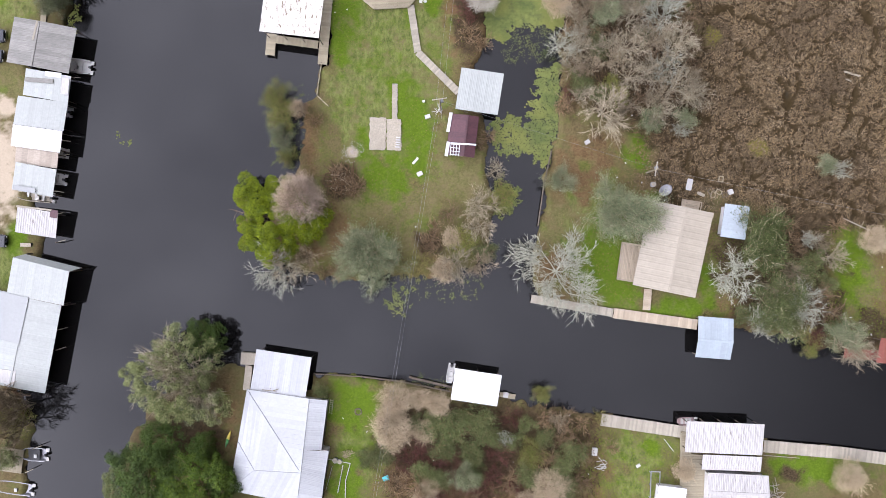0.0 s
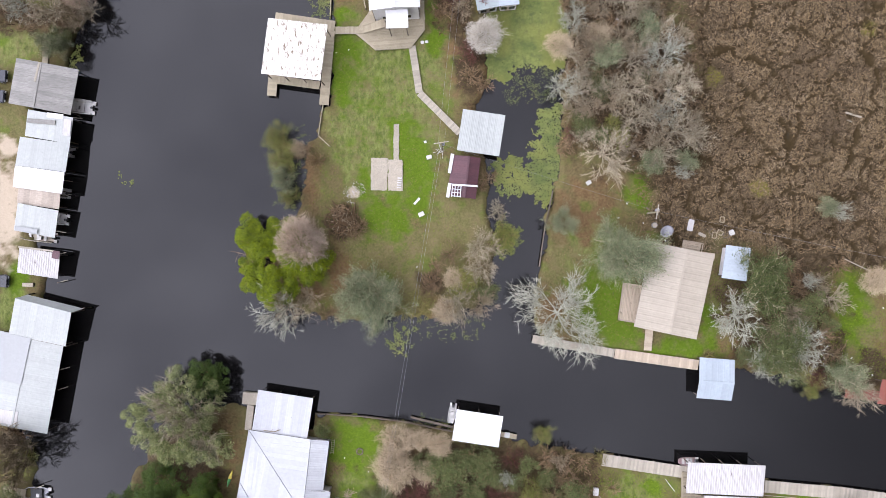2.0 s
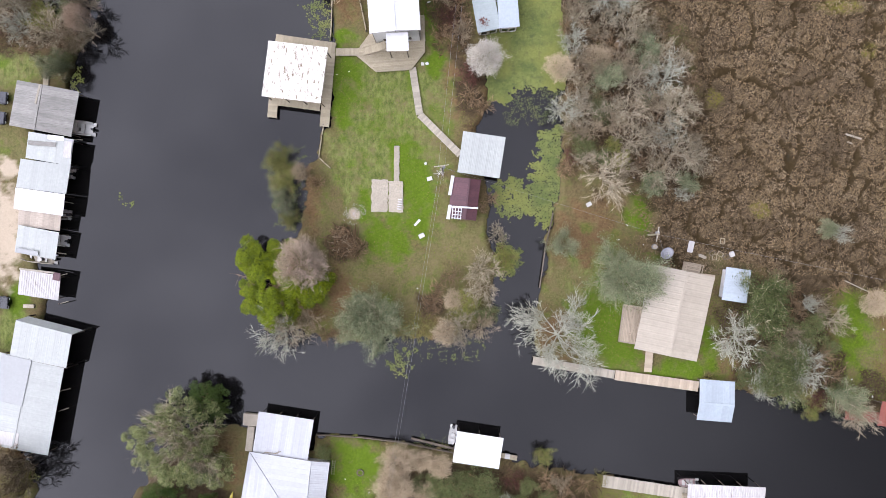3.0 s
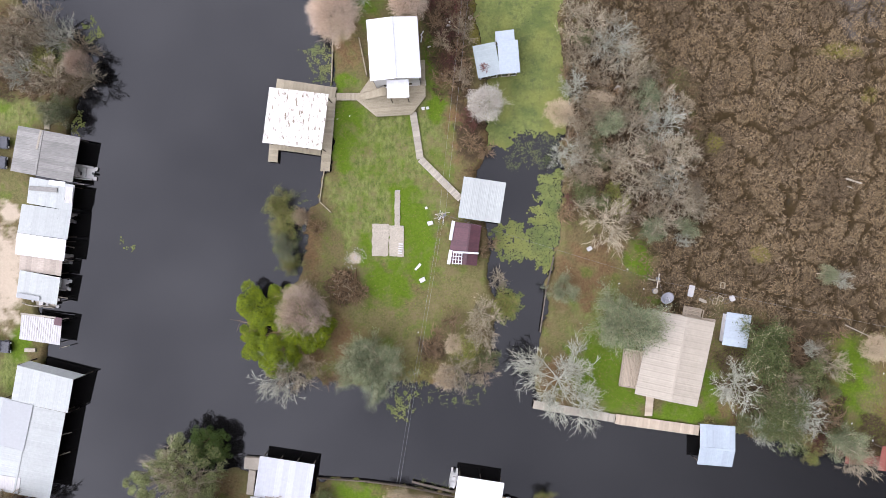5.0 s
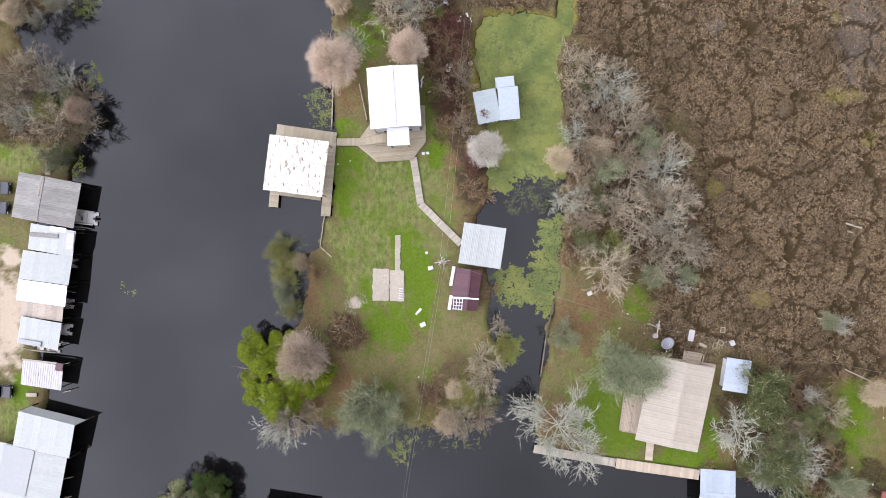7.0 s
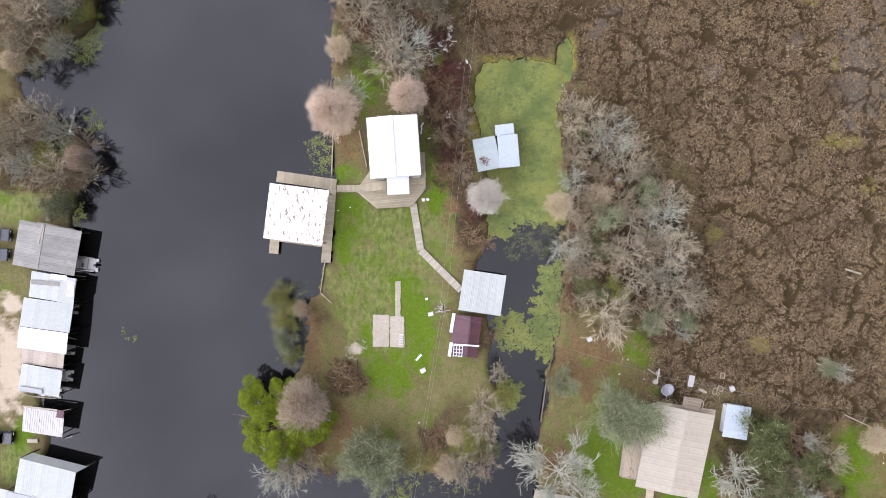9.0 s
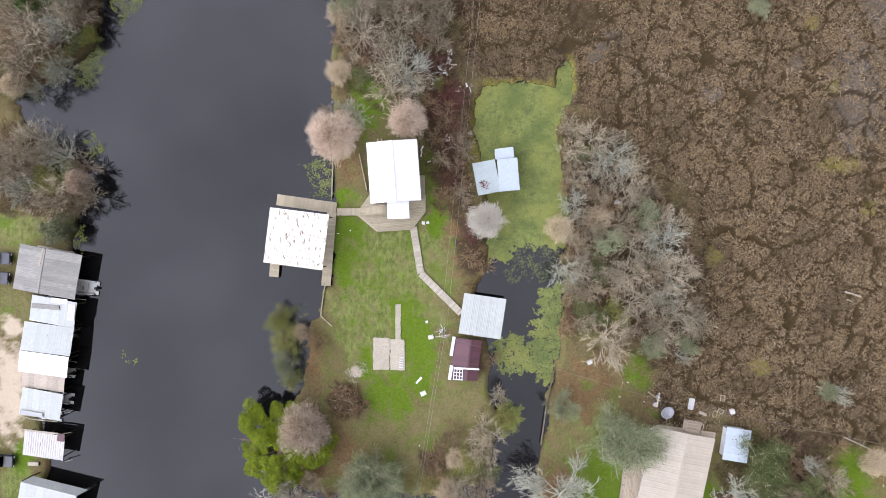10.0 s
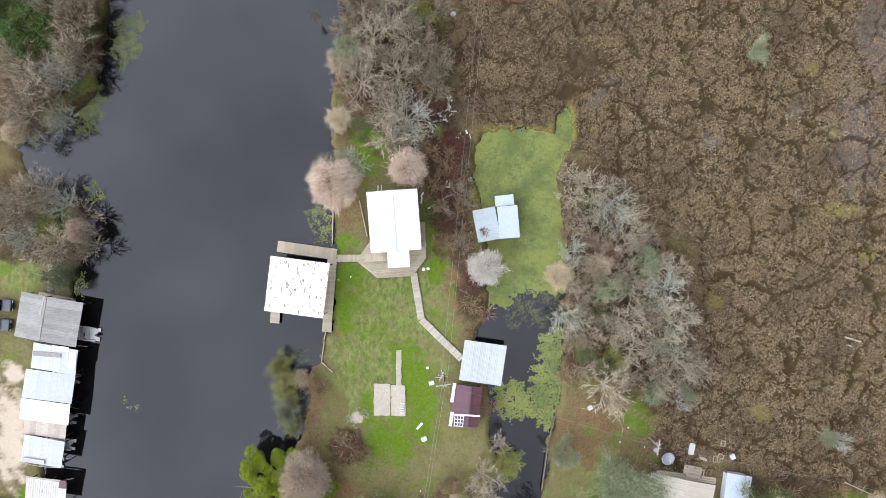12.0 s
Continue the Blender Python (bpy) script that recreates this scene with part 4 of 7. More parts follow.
def slab(name, label, quad, top, thick, mat, category="slab", foot=0.0):
    mid, turn, hx, hy = local(quad)
    ob = box_part(name, mat, None, 0, 0, -thick, 2 * hx, 2 * hy, thick, 0, "", 0.03)
    ob.matrix_basis = pose(mid.x, mid.y, top, 0, 0, turn)
    return tagged(ob, label, category)


def worn_slab(name, label, quad, top, thick, mat, category, seed, ragged=0.04):
    """A poured slab with a broken, ragged edge."""
    rg = random.Random(seed)
    mid, turn, hx, hy = local(quad)
    ring = []
    for (ax, ay), (bx, by) in (((-hx, -hy), (hx, -hy)), ((hx, -hy), (hx, hy)), ((hx, hy), (-hx, hy)), ((-hx, hy), (-hx, -hy))):
        n = max(3, int(math.hypot(bx - ax, by - ay) / 0.35))
        for k in range(n):
            ring.append((ax + (bx - ax) * k / n + rg.gauss(0, ragged), ay + (by - ay) * k / n + rg.gauss(0, ragged)))
    bm = bmesh.new()
    face = bm.faces.new([bm.verts.new((x, y, 0)) for x, y in ring])
    low = bmesh.ops.extrude_face_region(bm, geom=[face])
    for v in low["geom"]:
        if isinstance(v, bmesh.types.BMVert):
            v.co.z -= thick
    bmesh.ops.recalc_face_normals(bm, faces=bm.faces)
    ob = part(name, bm, mat)
    ob.matrix_basis = pose(mid.x, mid.y, top, 0, 0, turn)
    return tagged(ob, label, category)


worn_slab("concrete_slab", "old cracked concrete slab in the grass", [(-12.65, 19.35), (-10.16, 19.42), (-10.38, 14.19), (-13.04, 14.39)], 0.62, 0.3, CONCRETE, "slab", 31)
worn_slab("concrete_slab", "second browner concrete slab beside the first", [(-10.08, 19.15), (-7.77, 19.04), (-7.97, 14.26), (-10.20, 14.19)], 0.6, 0.3, CONCRETE, "slab", 32)
worn_slab("concrete_path", "narrow broken concrete path across the grass", [(-8.80, 24.62), (-8.09, 24.62), (-8.74, 19.05), (-9.72, 19.06)], 0.58, 0.25, CONCRETE, "path", 33, 0.03)

# ---------------------------------------------------------------- trees and shrubs
Z_LAND = 0.45


def branches(rng, limbs, fans, tilt, first, wander, twig, fine=1, flare=0.0):
    """Rods of a branching crown before it is sized: lists by level of (a, b, ra, rb), and the tips."""
    rods, tips, current = [[], [], [], [], []], [], [0]

    def grow(p, d, length, r, level):
        segs = 3 if level < 3 else (2 if level < 4 else fine)
        pts = [p]
        for k in range(segs):
            lift = 0.12 if level < 2 else 0.05
            d = (d + Vector((rng.gauss(0, wander), rng.gauss(0, wander), rng.gauss(0, wander * 0.7) + lift))).normalized()
            q = pts[-1] + d * (length / segs)
            r2 = r * (0.8 if level < 3 else 0.7)
            rods[level].append((pts[-1], q, r, r2, current[0]))
            r = r2
            pts.append(q)
        if level >= len(fans):
            tips.append(pts[-1])
            return
        for k in range(fans[level]):
            f = 0.3 + 0.7 * (k + rng.random()) / fans[level]
            i = min(segs - 1, int(f * segs))
            base = pts[i].lerp(pts[i + 1], f * segs - i)
            side = Vector((rng.gauss(0, 1), rng.gauss(0, 1), rng.gauss(0.1, 0.6)))
            away = Vector((base.x, base.y, 0.3)).normalized()
            grow(base, (d * 0.75 + side.normalized() * 0.85 + away * flare).normalized(), length * rng.uniform(0.45, 0.7), max(r * 0.72, twig), level + 1)
        tips.append(pts[-1])

    for k in range(limbs):
        current[0] = k
        az = 2 * math.pi * (k + rng.uniform(-0.35, 0.35)) / limbs
        el = radians(tilt + rng.uniform(-22, 26))
        grow(Vector((0, 0, first * rng.uniform(0.75, 1.25))), Vector((math.cos(az) * math.cos(el), math.sin(az) * math.cos(el), math.sin(el))), rng.uniform(0.8, 1.2) * 3.0, 0.14, 1)
    return rods, tips


def triangles(name, pts, mat, parent, label=""):
    """One mesh of loose triangles; pts has three rows of corners for each."""
    n = len(pts) // 3
    me = bpy.data.meshes.new(name)
    me.vertices.add(3 * n)
    me.vertices.foreach_set("co", np.ascontiguousarray(pts, np.float32).ravel())
    me.loops.add(3 * n)
    me.loops.foreach_set("vertex_index", np.arange(3 * n))
    me.polygons.add(n)
    me.polygons.foreach_set("loop_start", np.arange(0, 3 * n, 3))
    me.update(calc_edges=True)
    me.materials.append(mat)
    ob = new(name, me)
    ob.parent = parent
    return tagged(ob, label, kind="stuff")


def unit(v):
    return v / (np.linalg.norm(v, axis=1, keepdims=True) + 1e-9)


def leaf_mesh(name, centres, size, rng, mat, parent, upward=0.8, label="", slim=0.45, outward=0.0):
    """Small pointed leaf sprays, one at every centre."""
    c = np.asarray(centres, float)
    n = len(c)
    up = unit(rng.normal(0, 0.7, (n, 3)) + (0, 0, upward))
    u = np.cross(up, rng.normal(0, 1, (n, 3)))
    if outward:
        u = rng.normal(0, 0.5, (n, 3)) + outward * unit(c)
    u = unit(u)
    v = np.cross(up, u)
    s = size * rng.uniform(0.6, 1.4, (n, 1))
    return triangles(name, np.stack([c + u * s, c - u * s * 0.7 + v * s * slim, c - u * s * 0.7 - v * s * slim], 1).reshape(-1, 3), mat, parent, label)


def twig_spray(rods, each, length, width, rng, mat, parent):
    """Fine twigs that leave the given rods, pointing on and outward."""
    a, b = (np.repeat(np.array([tuple(r[k]) for r in rods]), each, 0) for k in (0, 1))
    n = len(a)
    start = a + (b - a) * rng.rand(n, 1)
    d = unit(unit(b - a) * 0.9 + rng.normal(0, 0.42, (n, 3)) + unit(start * (1, 1, 0.3)) * 0.35)
    tip = start + d * length * rng.uniform(0.5, 1.4, (n, 1))
    side = unit(np.cross(d, rng.normal(0, 1, (n, 3)))) * width
    triangles("twig_spray", np.stack([start - side, start + side, tip], 1).reshape(-1, 3), mat, parent)


def twig_fuzz(rng, count, radius, height, width, mat, parent):
    """Fine twigs that radiate to the shell of a rounded crown, one part of stuff."""
    az, ph = rng.uniform(0, 6.283, count), np.arccos(rng.uniform(0.0, 1, count) ** 0.8)
    out = 1 + 0.06 * np.sin(3 * az + count) + 0.06 * np.sin(7 * az) + 0.05 * np.sin(13 * az + 6 * ph) + 0.06 * np.sin(9 * ph + 4 * az)
    d = np.stack([np.sin(ph) * np.cos(az), np.sin(ph) * np.sin(az), np.cos(ph)], 1)
    size = np.array([radius, radius, height * 0.62])
    base = np.array([0, 0, height * 0.38])
    tip = base + d * size * (out * rng.uniform(0.68, 1.08, count))[:, None]
    near = tip - unit(d * size + rng.normal(0, 0.35, (count, 3)) * radius) * radius * rng.uniform(0.1, 0.28, (count, 1))
    side = unit(np.cross(tip - near, rng.normal(0, 1, (count, 3)))) * width
    return triangles("twig_haze", np.stack([near - side, near + side, tip], 1).reshape(-1, 3), mat, parent)


def make_tree(name, label, category, seed, radius, height, bark, leaf=None, leaves=0, leaf_size=0.2, limbs=7, fans=(0, 5, 4, 4), tilt=42, wander=0.2, thick=1.0, lumps=0, puff=0.45, group="", twig=0.028, twig_mat=None, upward=0.8, fuzz=0, fuzz_width=0.02, slim=0.45, outward=0.0, fine=1, spray=0, spray_length=0.8, spray_width=0.013):
    """A tree with its foot at the origin: trunk, limbs, twigs and, where it has them, leaves."""
    rng, nrng = random.Random(seed), np.random.RandomState(seed)
    ob = thing(name, label, category, 0, 0, Z_LAND, 0, group)
    rods, tips = branches(rng, limbs, fans, tilt, 1.6, wander, twig, fine, 0.0 if leaves else 0.22)
    reach = np.array([[t.x, t.y, t.z] for t in tips])
    k = radius / np.percentile(np.hypot(reach[:, 0], reach[:, 1]), 93)
    kz = height / np.percentile(reach[:, 2], 97)
    if lumps:
        k, kz = 0.82 * k, 0.9 * kz

    def fit(p):
        return Vector((p.x * k, p.y * k, p.z * kz))

    verts, faces = [], []
    top = 1.7 * kz
    bend = [Vector((0, 0, -0.15)), Vector((rng.uniform(-0.1, 0.1), rng.uniform(-0.1, 0.1), top * 0.5)), Vector((0, 0, top))]
    rod(verts, faces, bend[0], bend[1], 0.27 * thick, 0.2 * thick, 8)
    rod(verts, faces, bend[1], bend[2], 0.2 * thick, 0.15 * thick, 8)
    mesh_object("trunk", verts, faces, bark, ob, smooth=True)
    for each in range(limbs):
        verts, faces = [], []
        for a, b, ra, rb, of in rods[1] + rods[2]:
            if of == each:
                rod(verts, faces, fit(a), fit(b), ra * thick, rb * thick, 4 if ra > 0.09 else 3, False)
        limb = mesh_object("limb", verts, faces, bark, ob)
        if thick < 0.6:
            tagged(limb, kind="stuff")
    verts, faces = [], []
    for a, b, ra, rb, of in rods[3] + rods[4]:
        rod(verts, faces, fit(a), fit(b), max(ra * thick, twig), max(rb * thick, twig * 0.5), 3, False)
    if verts:
        tagged(mesh_object("twig_crown", verts, faces, twig_mat or bark, ob), kind="stuff")
    if spray:
        deep = [r for r in rods[3] + rods[4]] or rods[2]
        inner = rods[2] if rods[3] else []
        twig_spray([(fit(r[0]), fit(r[1])) for r in deep + inner[::2]], spray, spray_length, spray_width, nrng, twig_mat or bark, ob)
    if fuzz:
        twig_fuzz(nrng, fuzz, radius, height, fuzz_width, twig_mat or bark, ob)
    if leaves:
        if lumps:
            az, ph = nrng.uniform(0, 6.283, lumps), np.arccos(nrng.uniform(-0.05, 1, lumps))
            shell = nrng.uniform(0.66, 1.0, lumps) * (1 + 0.16 * np.sin(3 * az + seed) + 0.09 * np.sin(5 * az + 2.0 * seed))
            cl = np.stack([radius * shell * np.sin(ph) * np.cos(az), radius * shell * np.sin(ph) * np.sin(az), height * (0.42 + 0.56 * shell * np.cos(ph))], 1)
            pick = nrng.randint(0, lumps, leaves)
            r = nrng.normal(0, 1, (leaves, 3))
            r /= np.linalg.norm(r, axis=1, keepdims=True)
            r[:, 2] = np.abs(r[:, 2]) * 0.8 - 0.1
            cen = cl[pick] + r * puff * nrng.uniform(0.6, 1.1, (leaves, 1)) * nrng.uniform(0.7, 1.5, (lumps, 1))[pick]
        else:
            pts = np.array([tuple(fit(t)) for t in tips])
            pick = nrng.randint(0, len(pts), leaves)
            cen = pts[pick] * nrng.uniform(0.86, 1.0, (leaves, 1)) + nrng.normal(0, puff, (leaves, 3))
        leaf_mesh("foliage", cen, leaf_size, nrng, leaf, ob, upward, "", slim, outward)
    return ob


ORIGINALS = {}


def variants():
    """The makers of each kind of tree and shrub: radius and height as built."""
    v = {}
    for k in range(3):
        v["pale", k] = lambda k=k: make_tree("bare_tree", "leafless tree with pale grey spreading branches", "tree", 10 + k, 3.6, 6.5, BARK_PALE, None, limbs=9, fans=(0, 5, 4), wander=0.22, thick=0.6, group="bare trees", twig=0.024, spray=5, spray_width=0.02)
        v["grey", k] = lambda k=k: make_tree("bare_tree", "leafless tree with dense grey-brown twigs", "tree", 20 + k, 3.2, 5.6, BARK_GREY, None, limbs=9, fans=(0, 5, 4), tilt=48, thick=0.5, group="bare trees", twig=0.02, spray=6, spray_length=0.7, spray_width=0.02)
        v["shrub", k] = lambda k=k: make_tree("leafy_shrub", "olive green evergreen shrub on the bank", "shrub", 30 + k, 2.2, 2.8, BARK_BROWN, LEAF_OAK, 4200, 0.15, 6, (0, 4, 3), 45, thick=0.5, group="shrubs", puff=0.3, slim=0.28, outward=0.6)
        v["sage", k] = lambda k=k: make_tree("moss_hung_tree", "grey-green tree hung with pale moss and lichen", "tree", 40 + k, 4.2, 6.6, BARK_PALE, LEAF_SAGE, 14000, 0.165, 8, (0, 5, 5), 45, 0.2, 0.8, group="grey-green trees", puff=0.4, upward=0.5, slim=0.22, outward=0.9)
        v["brush", k] = lambda k=k: make_tree("bare_shrub", "tangled leafless brown shrub", "shrub", 50 + k, 2.0, 2.4, BARK_BROWN, None, limbs=9, fans=(0, 5), tilt=50, wander=0.3, thick=0.3, group="shrubs", twig=0.016, spray=10, spray_length=0.55, spray_width=0.016)
    for k in range(2):
        v["pink", k] = lambda k=k: make_tree("cypress_tree", "leafless tree with a round dense pinkish-brown twig crown", "tree", 60 + k, 4.0, 7.0, TWIG_PINK, None, limbs=9, fans=(0, 5, 4), tilt=46, wander=0.16, thick=0.55, group="bare trees", twig=0.014, fuzz=9500, fuzz_width=0.024, spray=4, spray_length=0.7)
        v["oak", k] = lambda k=k: make_tree("oak_tree", "spreading olive-grey oak with bare pale branch ends", "tree", 76 + k, 7.0, 8.0, BARK_PALE, LEAF_MOSS, 36000, 0.18, 10, (0, 6, 5), 42, 0.16, 1.0, lumps=190, group="grey-green trees", puff=0.6, upward=0.5, slim=0.24, outward=0.8, spray=5, spray_length=1.5, spray_width=0.03)
        v["dark", k] = lambda k=k: make_tree("evergreen_tree", "dense dark green evergreen tree", "tree", 80 + k, 5.0, 6.5, BARK_BROWN, LEAF_DARK, 17000, 0.16, 8, (0, 4, 3), 45, lumps=130, puff=0.75, group="evergreen trees", slim=0.34)
        v["olive", k] = lambda k=k: make_tree("evergreen_tree", "round olive green tree with fine leaves", "tree", 90 + k, 4.4, 6.0, BARK_BROWN, LEAF_OAK, 15000, 0.16, 8, (0, 5, 4), 45, lumps=120, puff=0.7, group="evergreen trees", slim=0.3)
        v["thicket", k] = lambda k=k: make_tree("bramble_thicket", "low reddish-brown tangle of bare brambles", "shrub", 100 + k, 2.4, 1.6, TWIG_RED, LEAF_RED, 350, 0.12, 9, (0, 5), 42, 0.4, 0.25, group="brambles", puff=0.3, twig=0.016, spray=10, spray_length=0.55, spray_width=0.016)
        v["lime", k] = lambda k=k: make_tree("leafy_shrub", "yellow-green leafy shrub with many thin stems", "shrub", 110 + k, 2.4, 3.0, BARK_BROWN, LEAF_LIME, 5000, 0.13, 7, (0, 4, 4), 48, thick=0.5, group="shrubs", puff=0.3, slim=0.25, outward=0.9)
        v["tan", k] = lambda k=k: make_tree("bare_shrub", "feathery pale tan leafless shrub", "shrub", 120 + k, 2.6, 3.4, TWIG_TAN, None, limbs=9, fans=(0, 5, 3), tilt=55, wander=0.15, thick=0.35, group="shrubs", twig=0.013, fuzz=5000, fuzz_width=0.014, spray=4, spray_length=0.6)
    v["willow", 0] = lambda: make_tree("moss_hung_tree", "broad grey-green tree with dense drooping leaves", "tree", 47, 4.9, 7.0, BARK_PALE, LEAF_SAGE, 34000, 0.16, 10, (0, 6, 5), 46, 0.2, 0.8, group="grey-green trees", puff=0.42, upward=0.5, slim=0.24, outward=0.9)
    v["cotton", 0] = lambda: make_tree("bare_tree", "leafless shrub-like tree with dense whitish twigs", "tree", 151, 3.2, 4.6, TWIG_WHITE, None, limbs=9, fans=(0, 5, 4), tilt=46, wander=0.16, thick=0.55, group="bare trees", twig=0.016, fuzz=7000, fuzz_width=0.024, spray=4, spray_length=0.7)
    v["bright", 0] = lambda: make_tree("evergreen_tree", "broad bright green tree with clumped leaves over the water", "tree", 135, 7.0, 6.4, BARK_BROWN, LEAF_BRIGHT, 100000, 0.14, 9, (0, 5, 4), 35, lumps=190, puff=0.78, group="evergreen trees", upward=1.3)
    v["veil", 0] = lambda: make_tree("evergreen_tree", "dull grey-green tree with fine drooping leaves", "tree", 171, 4.2, 6.0, BARK_PALE, LEAF_VEIL, 17000, 0.18, 9, (0, 5, 5), 45, 0.2, 0.7, group="evergreen trees", puff=0.38, upward=0.5, slim=0.24, outward=0.7)
    v["fern", 0] = lambda: make_tree("evergreen_tree", "broad mid-green tree with lobed feathery clumps", "tree", 161, 6.0, 6.0, BARK_BROWN, LEAF_FERN, 34000, 0.17, 9, (0, 5, 4), 40, lumps=120, puff=0.8, group="evergreen trees", slim=0.3)
    v["white", 0] = lambda: make_tree("bare_tree", "large dead-white leafless tree leaning over the canal", "tree", 141, 7.2, 7.4, BARK_WHITE, None, limbs=9, fans=(0, 6, 5, 4), tilt=30, wander=0.2, thick=0.85, group="bare trees", twig=0.028, fine=2, spray=3, spray_length=0.7, spray_width=0.018)
    v["white", 1] = lambda: make_tree("bare_tree", "whitened leafless tree with forked branches", "tree", 142, 4.4, 5.8, BARK_WHITE, None, limbs=9, fans=(0, 6, 4), tilt=40, wander=0.2, thick=0.65, group="bare trees", twig=0.026, spray=6, spray_length=0.75, spray_width=0.02)
    return v


MAKERS = variants()
SIZES = {"willow": 4.9, "pale": 3.6, "grey": 3.2, "shrub": 2.2, "sage": 4.2, "brush": 2.0, "pink": 4.0, "oak": 7.0, "dark": 5.0, "olive": 4.4, "thicket": 2.4, "lime": 2.4, "tan": 2.6, "bright": 7.0, "fern": 6.0, "veil": 4.2, "white": 7.2, "cotton": 3.2}
COUNT = {}


def plant(kind, x, y, radius, tall=1.0, pick=None):
    """One tree or shrub of the kind, at x, y, with that crown radius."""
    if pick is None:
        of = [k for k in MAKERS if k[0] == kind]
        COUNT[kind] = COUNT.get(kind, -1) + 1
        key = of[COUNT[kind] % len(of)]
    else:
        key = (kind, pick)
    base = 4.4 if key == ("white", 1) else SIZES[kind]
    s = radius / base
    rise = max(0.75, min(1.35, s ** 0.7)) / s
    m = pose(x, y, Z_LAND, 0, 0, (x * 37.7 + y * 91.3) % 360) @ Matrix.Diagonal((s, s, s * rise * tall, 1))
    if key not in ORIGINALS:
        ORIGINALS[key] = MAKERS[key]()
        ORIGINALS[key].matrix_basis = m
        ORIGINALS[key]["base"] = 1
        return ORIGINALS[key]
    src = ORIGINALS[key]
    kept = src.matrix_basis.copy()
    src.matrix_basis = Matrix.Identity(4)
    ob = copy_thing(src, Matrix.Identity(4))
    src.matrix_basis = kept
    ob.matrix_basis = m
    return ob


